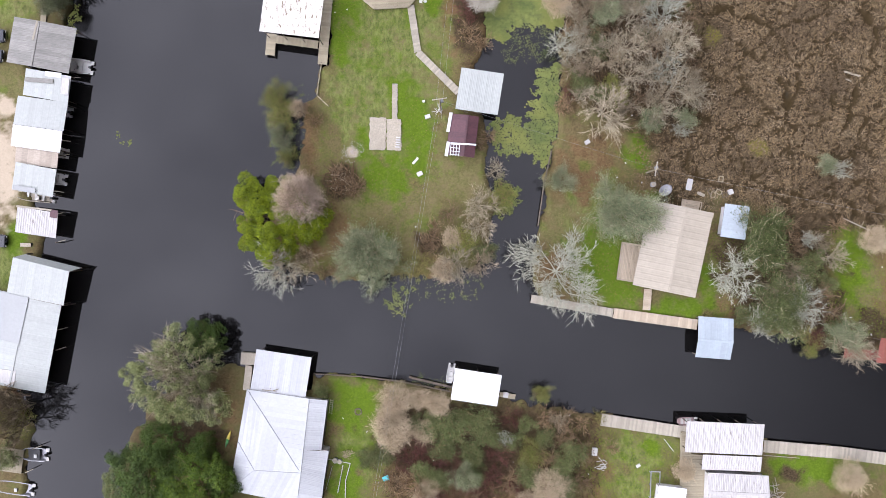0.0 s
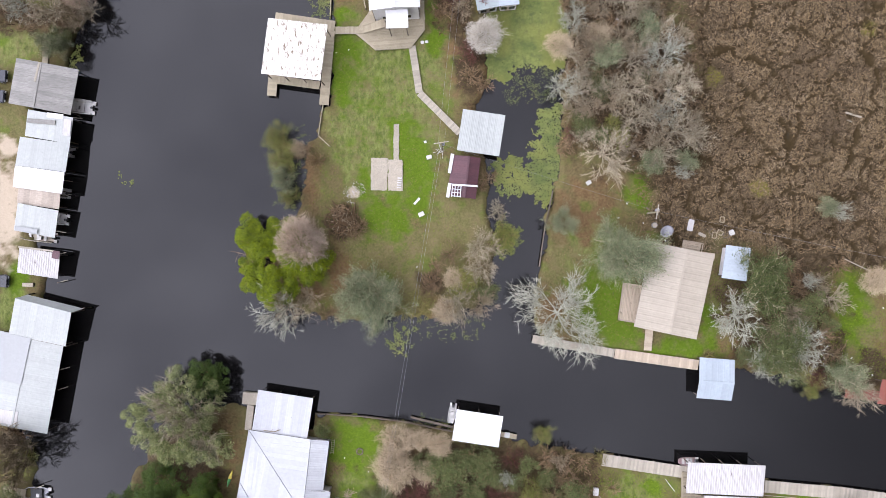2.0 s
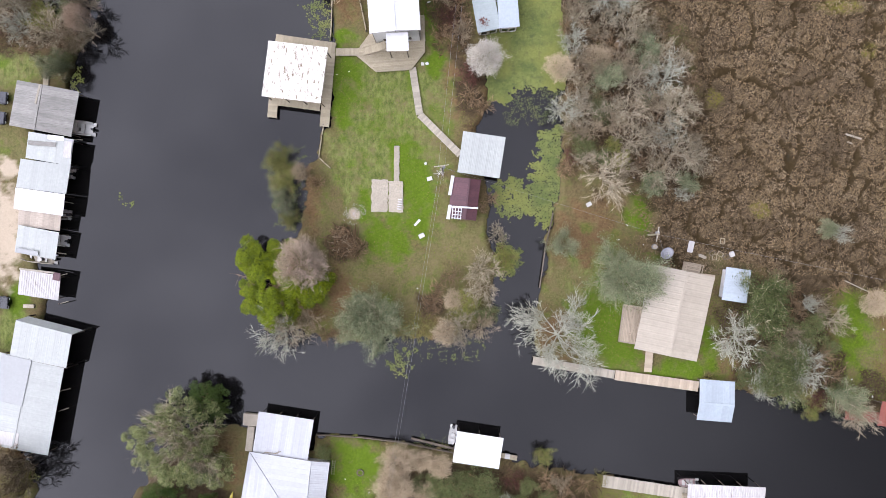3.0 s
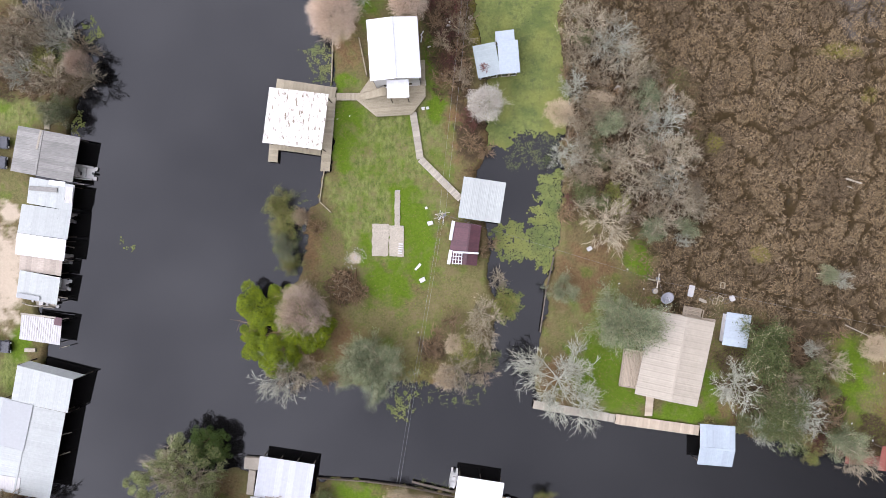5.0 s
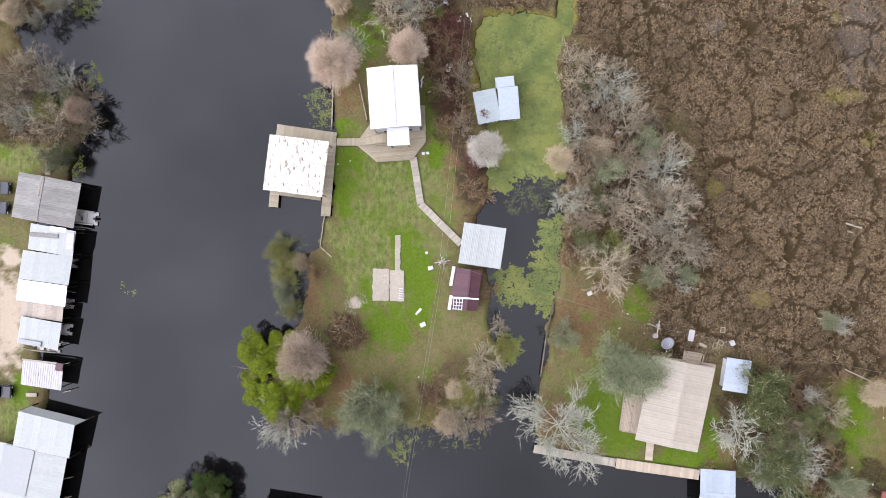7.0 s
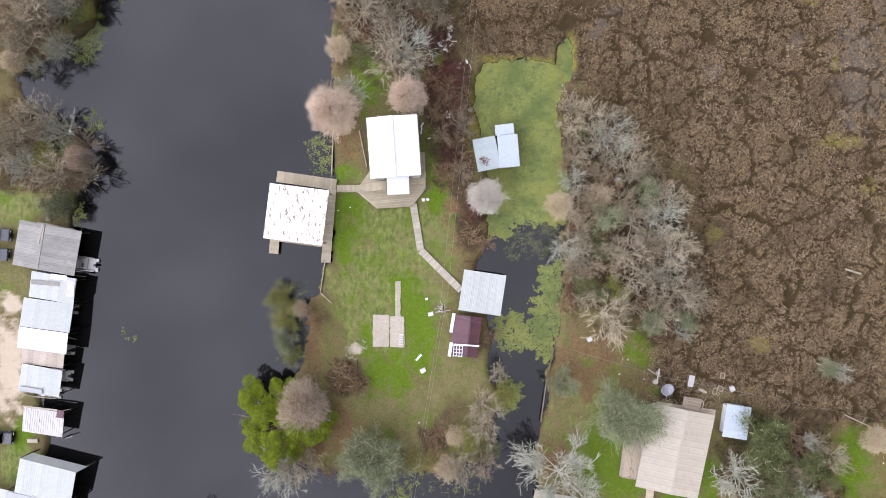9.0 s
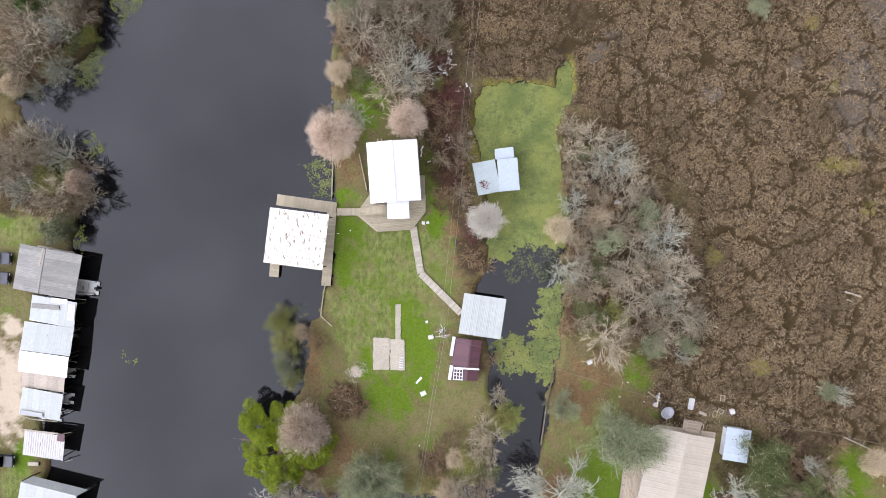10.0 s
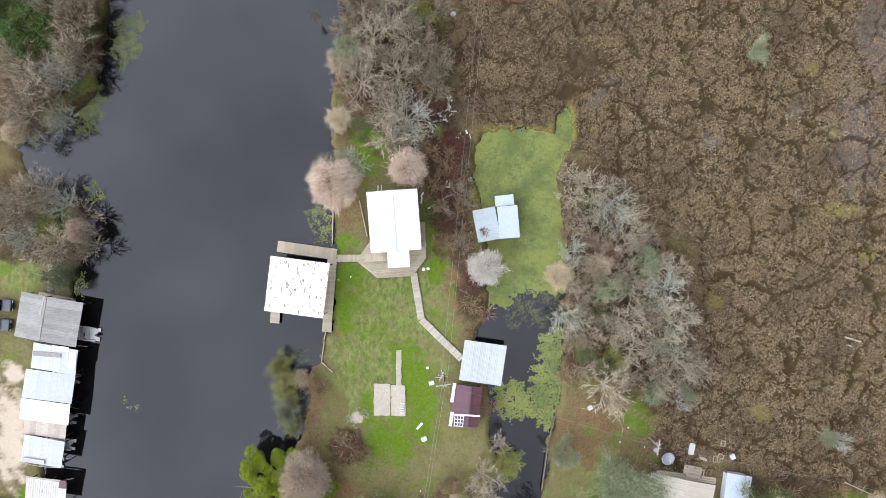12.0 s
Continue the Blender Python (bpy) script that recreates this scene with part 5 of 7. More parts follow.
# the island and its shores
for kind, x, y, r in (
    ("lime", -27.15, 22.13, 2.5), ("lime", -26.57, 19.26, 2.4), ("sage", -26.16, 15.84, 2.2), ("lime", -25.66, 13.14, 1.8), ("tan", -23.94, 20.58, 1.5), ("brush", -22.74, 20.20, 1.6), ("brush", -21.10, 18.79, 1.5),
    ("white", -26.30, -4.25, 4.1), ("pale", -25.40, -3.55, 3.2), ("grey", -22.6, -2.2, 2.2), ("willow", -12.44, -1.98, 4.9), ("sage", -15.63, -3.72, 2.8), ("brush", -17.73, -4.68, 1.8), ("brush", -19.96, -5.11, 1.6),
    ("pale", 4.16, 5.47, 3.0), ("pale", 4.32, 2.22, 2.7), ("lime", 7.96, 6.64, 2.4), ("brush", -0.39, 4.21, 1.9), ("brush", -3.07, 0.12, 2.2), ("lime", 1.95, 0.09, 2.3), ("tan", 0.03, 0.54, 1.8), ("pale", 0.70, -3.11, 3.0),
    ("tan", -1.31, -4.53, 2.2), ("grey", 4.34, -3.65, 2.3), ("shrub", 5.09, -2.11, 1.8), ("pale", 6.82, 10.86, 1.7), ("brush", 6.08, 16.03, 1.5), ("brush", 4.49, 14.99, 1.2), ("brush", -2.61, 2.33, 1.5), ("brush", -4.40, -1.20, 1.4),
    ("brush", -14.79, 8.41, 1.9), ("brush", -17.79, 11.26, 1.4),
    ("cotton", 5.02, 37.68, 2.9), ("brush", 4.80, 30.52, 1.7), ("brush", 2.82, 31.81, 1.9), ("thicket", 2.43, 35.31, 2.0),
    # north wood
    ("pink", -17.98, 50.81, 4.1), ("pink", -6.67, 53.17, 3.1), ("grey", -19.31, 54.05, 2.0), ("white", -14.89, 54.45, 2.7), ("pale", -13.54, 66.20, 4.2), ("pale", -11.98, 72.92, 3.8), ("pale", -8.82, 74.54, 3.6), ("pale", -6.37, 73.13, 3.0),
    ("pale", -8.08, 67.28, 3.4), ("grey", -4.25, 72.24, 3.0), ("grey", -3.18, 68.81, 2.8), ("pale", -0.79, 68.77, 2.0), ("pale", -9.35, 62.24, 3.6), ("white", -7.00, 60.57, 4.2), ("pale", -9.24, 58.01, 3.8), ("pale", -5.48, 58.28, 2.4),
    ("grey", -1.87, 64.70, 2.6), ("grey", -14.67, 74.31, 2.6), ("pale", -16.82, 74.68, 1.8), ("sage", -16.09, 71.19, 2.6), ("tan", -17.16, 69.83, 2.2), ("tan", -17.40, 60.90, 2.2), ("brush", -13.87, 61.89, 2.2), ("thicket", -11.76, 64.52, 2.4),
    ("grey", -13.32, 78.10, 3.0), ("pale", -8.17, 78.85, 3.4), ("lime", -4.71, 77.37, 2.4), ("grey", -1.18, 77.44, 2.6), ("grey", -10.99, 70.26, 2.8), ("brush", -4.61, 66.09, 2.4), ("brush", -6.72, 71.34, 2.2), ("thicket", -2.51, 61.89, 2.6),
    ("thicket", -1.69, 57.92, 2.2), ("brush", -0.85, 54.32, 2.2), ("thicket", 0.00, 51.98, 2.3), ("brush", -2.66, 50.40, 2.0), ("thicket", -0.04, 48.63, 2.2), ("brush", 1.60, 53.32, 1.8), ("thicket", -0.55, 44.39, 2.2), ("brush", -1.20, 41.57, 2.0),
    ("thicket", 1.39, 56.55, 2.0), ("brush", 0.98, 46.38, 1.7), ("brush", -3.46, 56.12, 1.8), ("lime", -2.11, 58.81, 1.2), ("shrub", -14.05, 59.89, 1.6), ("grey", -20.43, 76.47, 0.8), ("brush", -13.70, 72.77, 2.4), ("thicket", -9.43, 72.12, 2.4),
    ("pale", -4.71, 81.75, 3.4), ("grey", -11.53, 82.74, 3.6), ("thicket", -13.08, 65.16, 2.0), ("brush", -16.43, 66.30, 2.4), ("brush", -15.78, 63.23, 1.8),
    # east wood
    ("pale", 18.31, 51.68, 2.3), ("pale", 21.56, 49.91, 2.8), ("white", 24.04, 47.06, 3.9), ("pale", 26.85, 45.08, 2.7), ("pale", 18.27, 48.23, 2.2), ("grey", 18.24, 45.21, 2.2), ("pale", 20.48, 44.92, 1.8), ("white", 18.86, 39.95, 2.6),
    ("grey", 22.34, 41.09, 2.2), ("pale", 26.81, 41.03, 2.4), ("tan", 22.48, 37.63, 2.4), ("grey", 25.65, 36.77, 2.8), ("sage", 29.62, 37.88, 2.7), ("pale", 31.61, 37.04, 2.8), ("white", 32.44, 34.12, 3.8), ("pale", 27.32, 33.32, 3.2),
    ("white", 17.05, 30.18, 3.0), ("pale", 19.60, 29.12, 2.8), ("tan", 16.43, 36.32, 2.4), ("sage", 23.19, 34.19, 2.8), ("shrub", 22.29, 29.70, 2.2), ("pale", 26.43, 29.04, 3.1), ("grey", 29.68, 30.04, 3.1), ("pale", 33.25, 28.96, 3.6),
    ("white", 33.23, 26.13, 3.2), ("pale", 30.07, 25.56, 3.0), ("pale", 27.25, 24.74, 2.8), ("grey", 24.63, 27.37, 2.4), ("pale", 34.06, 22.94, 3.2), ("pale", 36.99, 22.02, 2.8), ("shrub", 20.31, 24.10, 2.0), ("lime", 24.85, 24.40, 1.5),
    ("lime", 25.97, 22.26, 1.7), ("thicket", 18.21, 22.69, 1.5), ("grey", 31.49, 21.25, 2.8), ("sage", 30.38, 17.93, 2.0), ("pale", 31.20, 19.30, 2.6), ("sage", 35.26, 18.32, 1.8), ("white", 34.81, 16.39, 1.5), ("grey", 18.92, 26.56, 2.2), ("grey", 21.16, 26.54, 2.2),
    ("brush", 21.05, 42.14, 2.0), ("brush", 24.54, 39.45, 2.0), ("brush", 28.78, 21.69, 2.2), ("brush", 17.53, 42.64, 1.6), ("brush", 24.90, 31.05, 1.8), ("shrub", 29.74, 31.43, 1.6), ("shrub", 20.22, 47.45, 1.8), ("brush", 17.31, 20.92, 1.8), ("shrub", 23.06, 22.20, 1.6),
    ("pale", 23.03, 19.34, 4.2), ("shrub", 30.85, 18.37, 1.8), ("grey", 26.22, 20.38, 2.4),
    # east bank garden
    ("sage", 16.56, 8.94, 2.5), ("willow", 26.23, 4.09, 5.2), ("white", 15.92, -4.82, 7.2), ("veil", 47.27, 0.09, 4.7), ("white", 43.30, -5.51, 4.1), ("veil", 48.88, -10.51, 4.6), ("white", 50.67, -10.84, 3.6), ("white", 53.79, -9.82, 3.7), ("white", 46.49, -12.66, 2.6),
    ("shrub", 54.04, -4.81, 2.4), ("shrub", 56.02, -3.25, 1.8), ("brush", 52.67, -1.51, 2.2), ("pale", 58.26, -2.80, 2.3), ("tan", 64.61, -0.26, 2.4), ("white", 53.86, -0.11, 1.3), ("sage", 59.31, -14.94, 3.0), ("pale", 60.91, -16.93, 3.0), ("thicket", 56.18, -15.41, 1.8),
    ("lime", 55.07, -17.43, 1.2), ("sage", 56.70, 11.19, 1.5), ("white", 58.48, 10.26, 1.7), ("sage", 46.54, 70.17, 2.1), ("brush", 51.79, 2.01, 2.2), ("grey", 51.28, -4.97, 2.2), ("grey", 55.87, -0.65, 1.8), ("brush", 49.18, 3.77, 1.8), ("shrub", 44.60, -11.96, 1.6),
    ("brush", 46.57, -2.35, 2.2), ("brush", 57.04, -8.56, 2.2), ("shrub", 52.68, -7.22, 2.0), ("brush", 58.35, -11.64, 2.0), ("brush", 42.20, -6.73, 1.4), ("shrub", 58.79, -13.84, 1.8), ("brush", 59.62, 1.96, 1.6),
    ("shrub", 57.73, -6.80, 1.5), ("brush", 43.08, -1.90, 1.0),
    # south bank
    ("dark", -38.14, -15.11, 3.2), ("oak", -41.34, -20.47, 7.6), ("sage", -39.47, -25.20, 3.2), ("dark", -47.31, -35.83, 5.4), ("sage", -48.76, -36.50, 2.6), ("fern", -39.40, -37.87, 6.4), ("dark", -45.24, -30.60, 3.2), ("dark", -36.05, -36.89, 3.2), ("olive", -51.48, -37.76, 3.0), ("dark", -38.58, -31.49, 2.2), ("fern", -43.57, -40.86, 4.6),
    ("tan", -8.72, -24.46, 2.9), ("tan", -9.28, -29.32, 3.4), ("tan", -9.79, -27.11, 2.6), ("tan", -5.20, -24.47, 1.9), ("tan", -2.31, -25.45, 2.2), ("shrub", -1.18, -28.97, 3.1), ("shrub", 4.27, -27.92, 2.9), ("shrub", 1.19, -28.01, 2.2), ("white", 8.24, -30.02, 1.3),
    ("lime", 12.13, -33.31, 2.5), ("shrub", 11.42, -36.57, 2.3), ("tan", 14.92, -38.16, 3.3), ("brush", 17.49, -28.18, 2.2), ("grey", 16.17, -27.56, 1.8), ("brush", 14.15, -27.91, 2.0), ("thicket", 9.18, -27.86, 1.9), ("shrub", 18.26, -32.87, 2.4), ("sage", 1.77, -36.21, 2.4), ("thicket", -3.70, -33.19, 3.2),
    ("brush", -5.28, -38.16, 3.0), ("thicket", 4.26, -39.08, 3.0), ("thicket", 6.94, -33.64, 2.6), ("thicket", -0.16, -34.53, 2.6), ("shrub", 3.37, -32.42, 2.2), ("lime", 13.79, -24.05, 1.6), ("brush", 17.57, -30.99, 2.0), ("brush", 20.22, -28.32, 1.6),
    ("shrub", -1.93, -36.83, 2.0), ("brush", -9.02, -37.46, 2.4), ("thicket", -7.27, -34.08, 2.4), ("shrub", 9.17, -31.42, 1.6), ("brush", 20.65, -33.21, 2.0), ("shrub", 16.23, -35.88, 2.0), ("brush", 8.70, -37.66, 2.4), ("shrub", 6.07, -30.53, 2.0), ("thicket", -1.97, -40.33, 3.0),
    ("shrub", -10.82, -33.18, 1.8), ("shrub", -5.90, -28.28, 1.4), ("brush", 24.62, -32.33, 1.4), ("shrub", 14.04, -30.54, 1.8), ("shrub", -3.67, -27.39, 1.2), ("brush", 19.32, -37.66, 2.2), ("shrub", 17.54, -39.44, 2.0),
    ("tan", 35.87, -35.70, 2.0), ("tan", 60.85, -36.59, 2.8), ("shrub", -20.73, -23.35, 1.4), ("shrub", -13.50, -34.08, 1.8),
    # west bank
    ("sage", -60.94, 37.05, 2.5), ("brush", -68.55, -23.65, 3.0), ("lime", -69.13, -27.90, 3.0), ("grey", -70.32, -24.09, 3.0), ("shrub", -70.09, -33.13, 2.2), ("shrub", -60.97, 37.49, 2.3), ("brush", -61.52, 39.30, 2.4),
    ("pale", -66.32, 49.79, 3.4), ("pale", -62.82, 50.86, 3.2), ("white", -60.04, 48.29, 3.2), ("white", -66.13, 43.35, 3.2), ("pale", -61.59, 42.25, 3.4), ("pink", -57.51, 44.27, 2.2), ("pale", -55.68, 42.16, 2.4), ("lime", -63.2, 45.0, 2.6), ("pale", -67.80, 46.85, 3.2), ("shrub", -60.34, 46.95, 1.8),
    ("grey", -59.07, 41.06, 2.4), ("brush", -65.76, 41.57, 2.4), ("pale", -70.95, 43.85, 3.4), ("grey", -56.99, 46.73, 2.4),
    ("dark", -65.12, 75.45, 4.8), ("dark", -68.29, 77.92, 4.4), ("dark", -62.04, 74.51, 2.6), ("pale", -57.61, 72.09, 3.8), ("white", -59.44, 68.05, 3.6), ("pale", -63.98, 66.25, 3.8), ("pale", -66.65, 70.05, 3.4), ("pale", -56.54, 69.80, 2.8), ("pale", -65.64, 62.21, 3.6), ("white", -60.39, 62.12, 2.6),
    ("grey", -57.43, 75.99, 3.6), ("pale", -60.84, 79.06, 3.2), ("lime", -56.32, 67.25, 1.8), ("white", -60.62, 60.58, 2.0), ("white", -63.60, 58.19, 1.8), ("grey", -55.63, 78.52, 2.8), ("brush", -64.10, 71.54, 2.6), ("brush", -68.70, 66.35, 2.6), ("shrub", -58.59, 66.40, 1.8), ("brush", -63.36, 65.38, 2.6),
    ("grey", -70.84, 64.20, 3.4), ("tan", -68.42, 59.74, 2.2), ("brush", -55.76, 71.67, 1.6), ("pale", -55.56, 81.09, 3.0), ("shrub", -55.23, 75.19, 1.8),
):
    plant(kind, x, y, r, pick=(0 if r > 6 else 1) if kind == "white" else None)
# taller trees on the south-west bank
for x, y, r in ((-66.6, -25.6, 3.0), (-67.2, -28.6, 2.6), (-67.6, -24.0, 2.4)):
    plant("grey", x, y, r, 1.5)
# more trees and shrubs in the gaps of the woods
STANDING = [(o.location.x, o.location.y) for o in list(scene.objects) if o.parent is None and o.get("category") in ("tree", "shrub")]
fill = random.Random(404)
for ring, count, kinds in (
    ([(18.0, 52.5), (24.0, 51.0), (29.0, 44.0), (36.2, 37.5), (37.0, 24.0), (34.0, 17.0), (19.5, 21.5), (18.0, 30.0)], 30, ("pale", "brush", "grey")),
    ([(-17.0, 80.0), (-1.0, 80.0), (-1.5, 62.0), (-7.5, 57.5), (-12.5, 63.5), (-17.0, 62.0)], 16, ("thicket", "pale", "brush")),
    ([(-3.0, 61.0), (2.2, 56.0), (2.0, 41.0), (-1.0, 40.5), (-3.0, 51.0)], 14, ("thicket", "brush", "grey")),
    ([(-73.0, 52.0), (-64.5, 51.0), (-57.5, 45.5), (-58.5, 41.5), (-72.0, 42.0)], 7, ("pale", "brush")),
    ([(-72.0, 82.0), (-56.5, 82.0), (-57.5, 69.5), (-63.5, 61.5), (-72.0, 60.0)], 10, ("pale", "brush")),
    ([(-9.0, -27.0), (0.0, -27.0), (21.0, -29.0), (20.0, -41.0), (-9.0, -41.0)], 18, ("brush", "shrub", "thicket", "tan")),
    ([(47.5, 2.5), (55.5, -0.5), (57.0, -11.0), (52.0, -13.0), (47.0, -12.0)], 8, ("brush", "shrub", "grey")),
):
    tries = 0
    while count and tries < 900:
        tries += 1
        x, y, size = fill.uniform(min(p[0] for p in ring), max(p[0] for p in ring)), fill.uniform(min(p[1] for p in ring), max(p[1] for p in ring)), fill.uniform(1.5, 2.5)
        if inside_distance(np.array([x]), np.array([y]), ring)[0] > 0 and min(math.hypot(x - a, y - b) for a, b in STANDING) > 1.7:
            STANDING.append((x, y))
            plant(kinds[count % len(kinds)], x, y, size)
            count -= 1
plant("bright", -26.7, 3.6, 6.7)
plant("pink", -23.1, 6.2, 4.1, 1.2)

# ---------------------------------------------------------------- marsh reeds, weed and undergrowth


def ribbons(name, label, category, roots, rng, length, lift, width, mat, bend=0.7):
    """Curved blades, a quad and a tip each, standing or sprawling from the roots: one object of stuff."""
    n = len(roots)
    az = rng.uniform(0, 6.283, n)
    ln = length * rng.uniform(0.5, 1.4, n)
    d = np.stack([np.cos(az), np.sin(az), np.zeros(n)], 1)
    curl = rng.normal(0, bend, n)
    d2 = np.stack([np.cos(az + curl), np.sin(az + curl), np.zeros(n)], 1)
    side = np.stack([-np.sin(az), np.cos(az), np.zeros(n)], 1) * (width * rng.uniform(0.6, 1.4, n))[:, None]
    h = lift * rng.uniform(0.3, 1.4, n)
    p0 = roots
    p1 = roots + d * (ln * 0.5)[:, None] + np.stack([0 * h, 0 * h, h], 1)
    p2 = p1 + d2 * (ln * 0.5)[:, None] + np.stack([0 * h, 0 * h, h * rng.uniform(-0.6, 0.5, n)], 1)
    tilt = np.stack([0 * h, 0 * h, width * rng.uniform(-0.6, 0.6, n)], 1)
    pts = np.stack([p0 - side, p0 + side, p1 - side + tilt, p1 + side - tilt, p2], 1).reshape(-1, 3)
    me = bpy.data.meshes.new(name)
    me.vertices.add(5 * n)
    me.vertices.foreach_set("co", pts.ravel())
    corners = (np.arange(n) * 5)[:, None] + np.array([0, 1, 3, 2, 2, 3, 4])
    me.loops.add(7 * n)
    me.loops.foreach_set("vertex_index", corners.ravel())
    me.polygons.add(2 * n)
    me.polygons.foreach_set("loop_start", ((np.arange(n) * 7)[:, None] + np.array([0, 4])).ravel())
    me.update(calc_edges=True)
    me.materials.append(mat)
    return tagged(new(name, me), label, category, kind="stuff")


def ground_height(px, py):
    d = land_distance(px, py)
    i, _ = marsh_depth(px, py)
    return -1.5 + smooth_step(d, -1.6, 0.9) * (1.98 + 0.06 * waves(px, py, 4, 11) + 0.03 * waves(px, py, 1.3, 12)) - smooth_step(i, -1, 2.5) * 0.1


rng = np.random.RandomState(7)
mx, my = rng.uniform(2, 76, 210000), rng.uniform(4, 88, 210000)
m_into, m_creek = marsh_depth(mx, my)
clump = waves(mx, my, 1.1, 61) + 0.6 * waves(mx, my, 3.5, 62)
mound = np.hypot((mx - 20.5) / 4.5, (my - 69.4) / 3.6)
keep = (m_into > -1.2 - 3.2 * rng.rand(len(mx)) ** 2) & (land_distance(mx, my) > 0.6) & (m_creek > 0.13 + 0.12 * rng.rand(len(mx))) & (clump > rng.uniform(-2.8, 0.3, len(mx))) & (mound > rng.uniform(0.5, 1.3, len(mx)))
mx, my = mx[keep], my[keep]
patch = waves(mx, my, 16, 63) + 0.5 * rng.normal(0, 1, len(mx)) + 0.55 * (1 - smooth_step(mx, 18, 34))
pale_spots = 1.2 * (np.hypot((mx - 31) / 3.4, (my - 60.5) / 3) < 1) + 0.7 * waves(mx, my, 1.8, 65) + 0.5 * waves(mx, my, 7, 64) + 0.3 * rng.normal(0, 1, len(mx)) - 0.6 * (1 - smooth_step(mx, 20, 36))
for sel, mat, words in (((patch < 0.5) & (pale_spots > 0.35), REED_PALE, "bleached pale reeds of the marsh"), ((patch < 0.5) & (pale_spots <= 0.35), REED, "brown dead reeds of the marsh"), (patch >= 0.5, SEDGE, "darker dry sedge of the marsh")):
    roots = np.stack([mx[sel], my[sel], ground_height(mx[sel], my[sel]) + 0.02], 1)
    ribbons("marsh_reeds", words, "reeds", roots, rng, 0.42, 0.12, 0.036, mat, 1.3)


def scatter(ring, count, rng):
    pts = np.array(ring)
    px, py = rng.uniform(pts[:, 0].min(), pts[:, 0].max(), count), rng.uniform(pts[:, 1].min(), pts[:, 1].max(), count)
    ok = (inside_distance(px, py, ring) > -0.6 + rng.uniform(-0.8, 0.8, count)) & (land_distance(px, py) > 0.3)
    return px[ok], py[ok]


WOODS = [
    ([(16.42, 54.17), (23.91, 53.61), (29.12, 45.57), (37.44, 40.15), (38.65, 22.38), (36.83, 15.26), (29.76, 15.33), (26.26, 20.72), (17.39, 19.92), (16.14, 27.97)], 6500),
    ([(-18.15, 85.21), (0.45, 84.82), (0.11, 60.18), (3.17, 56.59), (2.94, 38.84), (-1.96, 38.90), (-4.47, 50.50), (-5.27, 56.73), (-8.83, 56.78), (-12.31, 62.16), (-17.74, 56.93), (-18.25, 69.34)], 6500),
    ([(-75.54, 54.28), (-63.74, 53.20), (-55.74, 46.80), (-55.86, 41.41), (-63.17, 39.71), (-75.91, 40.78)], 3500),
    ([(-74.66, 86.40), (-54.36, 85.97), (-55.66, 69.14), (-62.66, 60.34), (-75.44, 57.87)], 6000),
    ([(-9.93, -26.18), (-0.11, -25.30), (22.99, -27.58), (21.17, -44.12), (-10.95, -44.14)], 6500),
    ([(46.80, 3.81), (56.43, 0.23), (58.21, -12.14), (52.96, -14.77), (44.18, -14.30), (47.68, -5.02)], 3000),
]
for ring, count in WOODS:
    px, py = scatter(ring, count, rng)
    roots = np.stack([px, py, ground_height(px, py)], 1)
    ribbons("undergrowth", "tangle of dead stems and twigs on the wood floor", "undergrowth", roots, rng, 0.9, 0.45, 0.035, UNDERWOOD)


def rough_grass(ring, count, mat, length, label):
    px, py = scatter(ring, count, rng)
    roots = np.stack([px, py, ground_height(px, py)], 1)
    ribbons("grass", label, "grass", roots, rng, length, 0.06, 0.014, mat)


ISLAND = [(-21.18, 21.99), (-18.38, 37.87), (-16.15, 45.34), (-3.76, 38.03), (0.22, 35.91), (3.72, 28.83), (-0.80, 11.20), (5.35, -1.26), (0.00, -4.79), (-21.40, -5.13), (-23.07, 8.69)]
rough_grass(ISLAND, 6000, GRASS_BLADE, 0.22, "tufts of green lawn grass")
rough_grass(ISLAND, 5000, LITTER_BLADE, 0.28, "tufts of dry lawn grass")
rough_grass([(15.14, 12.85), (30.13, 15.38), (31.88, 8.32), (28.33, -10.25), (14.18, -9.30)], 4500, LITTER_BLADE, 0.28, "tufts of dry grass on the east bank")
rough_grass([(38.02, 2.10), (46.80, -1.48), (44.18, -12.08), (38.90, -12.06)], 3000, GRASS_BLADE, 0.22, "tufts of grass beside the tan-roofed house")
rough_grass(WOODS[2][0], 3500, LITTER_BLADE, 0.4, "dry grass under the west trees")
rough_grass(WOODS[3][0], 5500, LITTER_BLADE, 0.4, "dry grass and litter in the northwest wood")
rough_grass([(-75.37, 60.55), (-66.28, 60.40), (-66.49, 52.34), (-75.59, 52.48)], 1500, LITTER_BLADE, 0.4, "dry grass on the west point")
rough_grass([(58.17, 1.98), (67.60, 1.92), (67.66, -15.71), (57.34, -14.79)], 3500, GRASS_BLADE, 0.25, "tufts of grass on the far lawn")
rough_grass([(-20.64, -21.68), (-9.91, -22.60), (-9.14, -40.72), (-19.90, -40.72)], 3500, GRASS_BLADE, 0.22, "tufts of bright lawn grass by the house")
rough_grass([(22.98, -29.81), (36.25, -32.06), (35.36, -40.71), (21.18, -40.71)], 5000, GRASS_BLADE, 0.22, "tufts of grass behind the long dock")


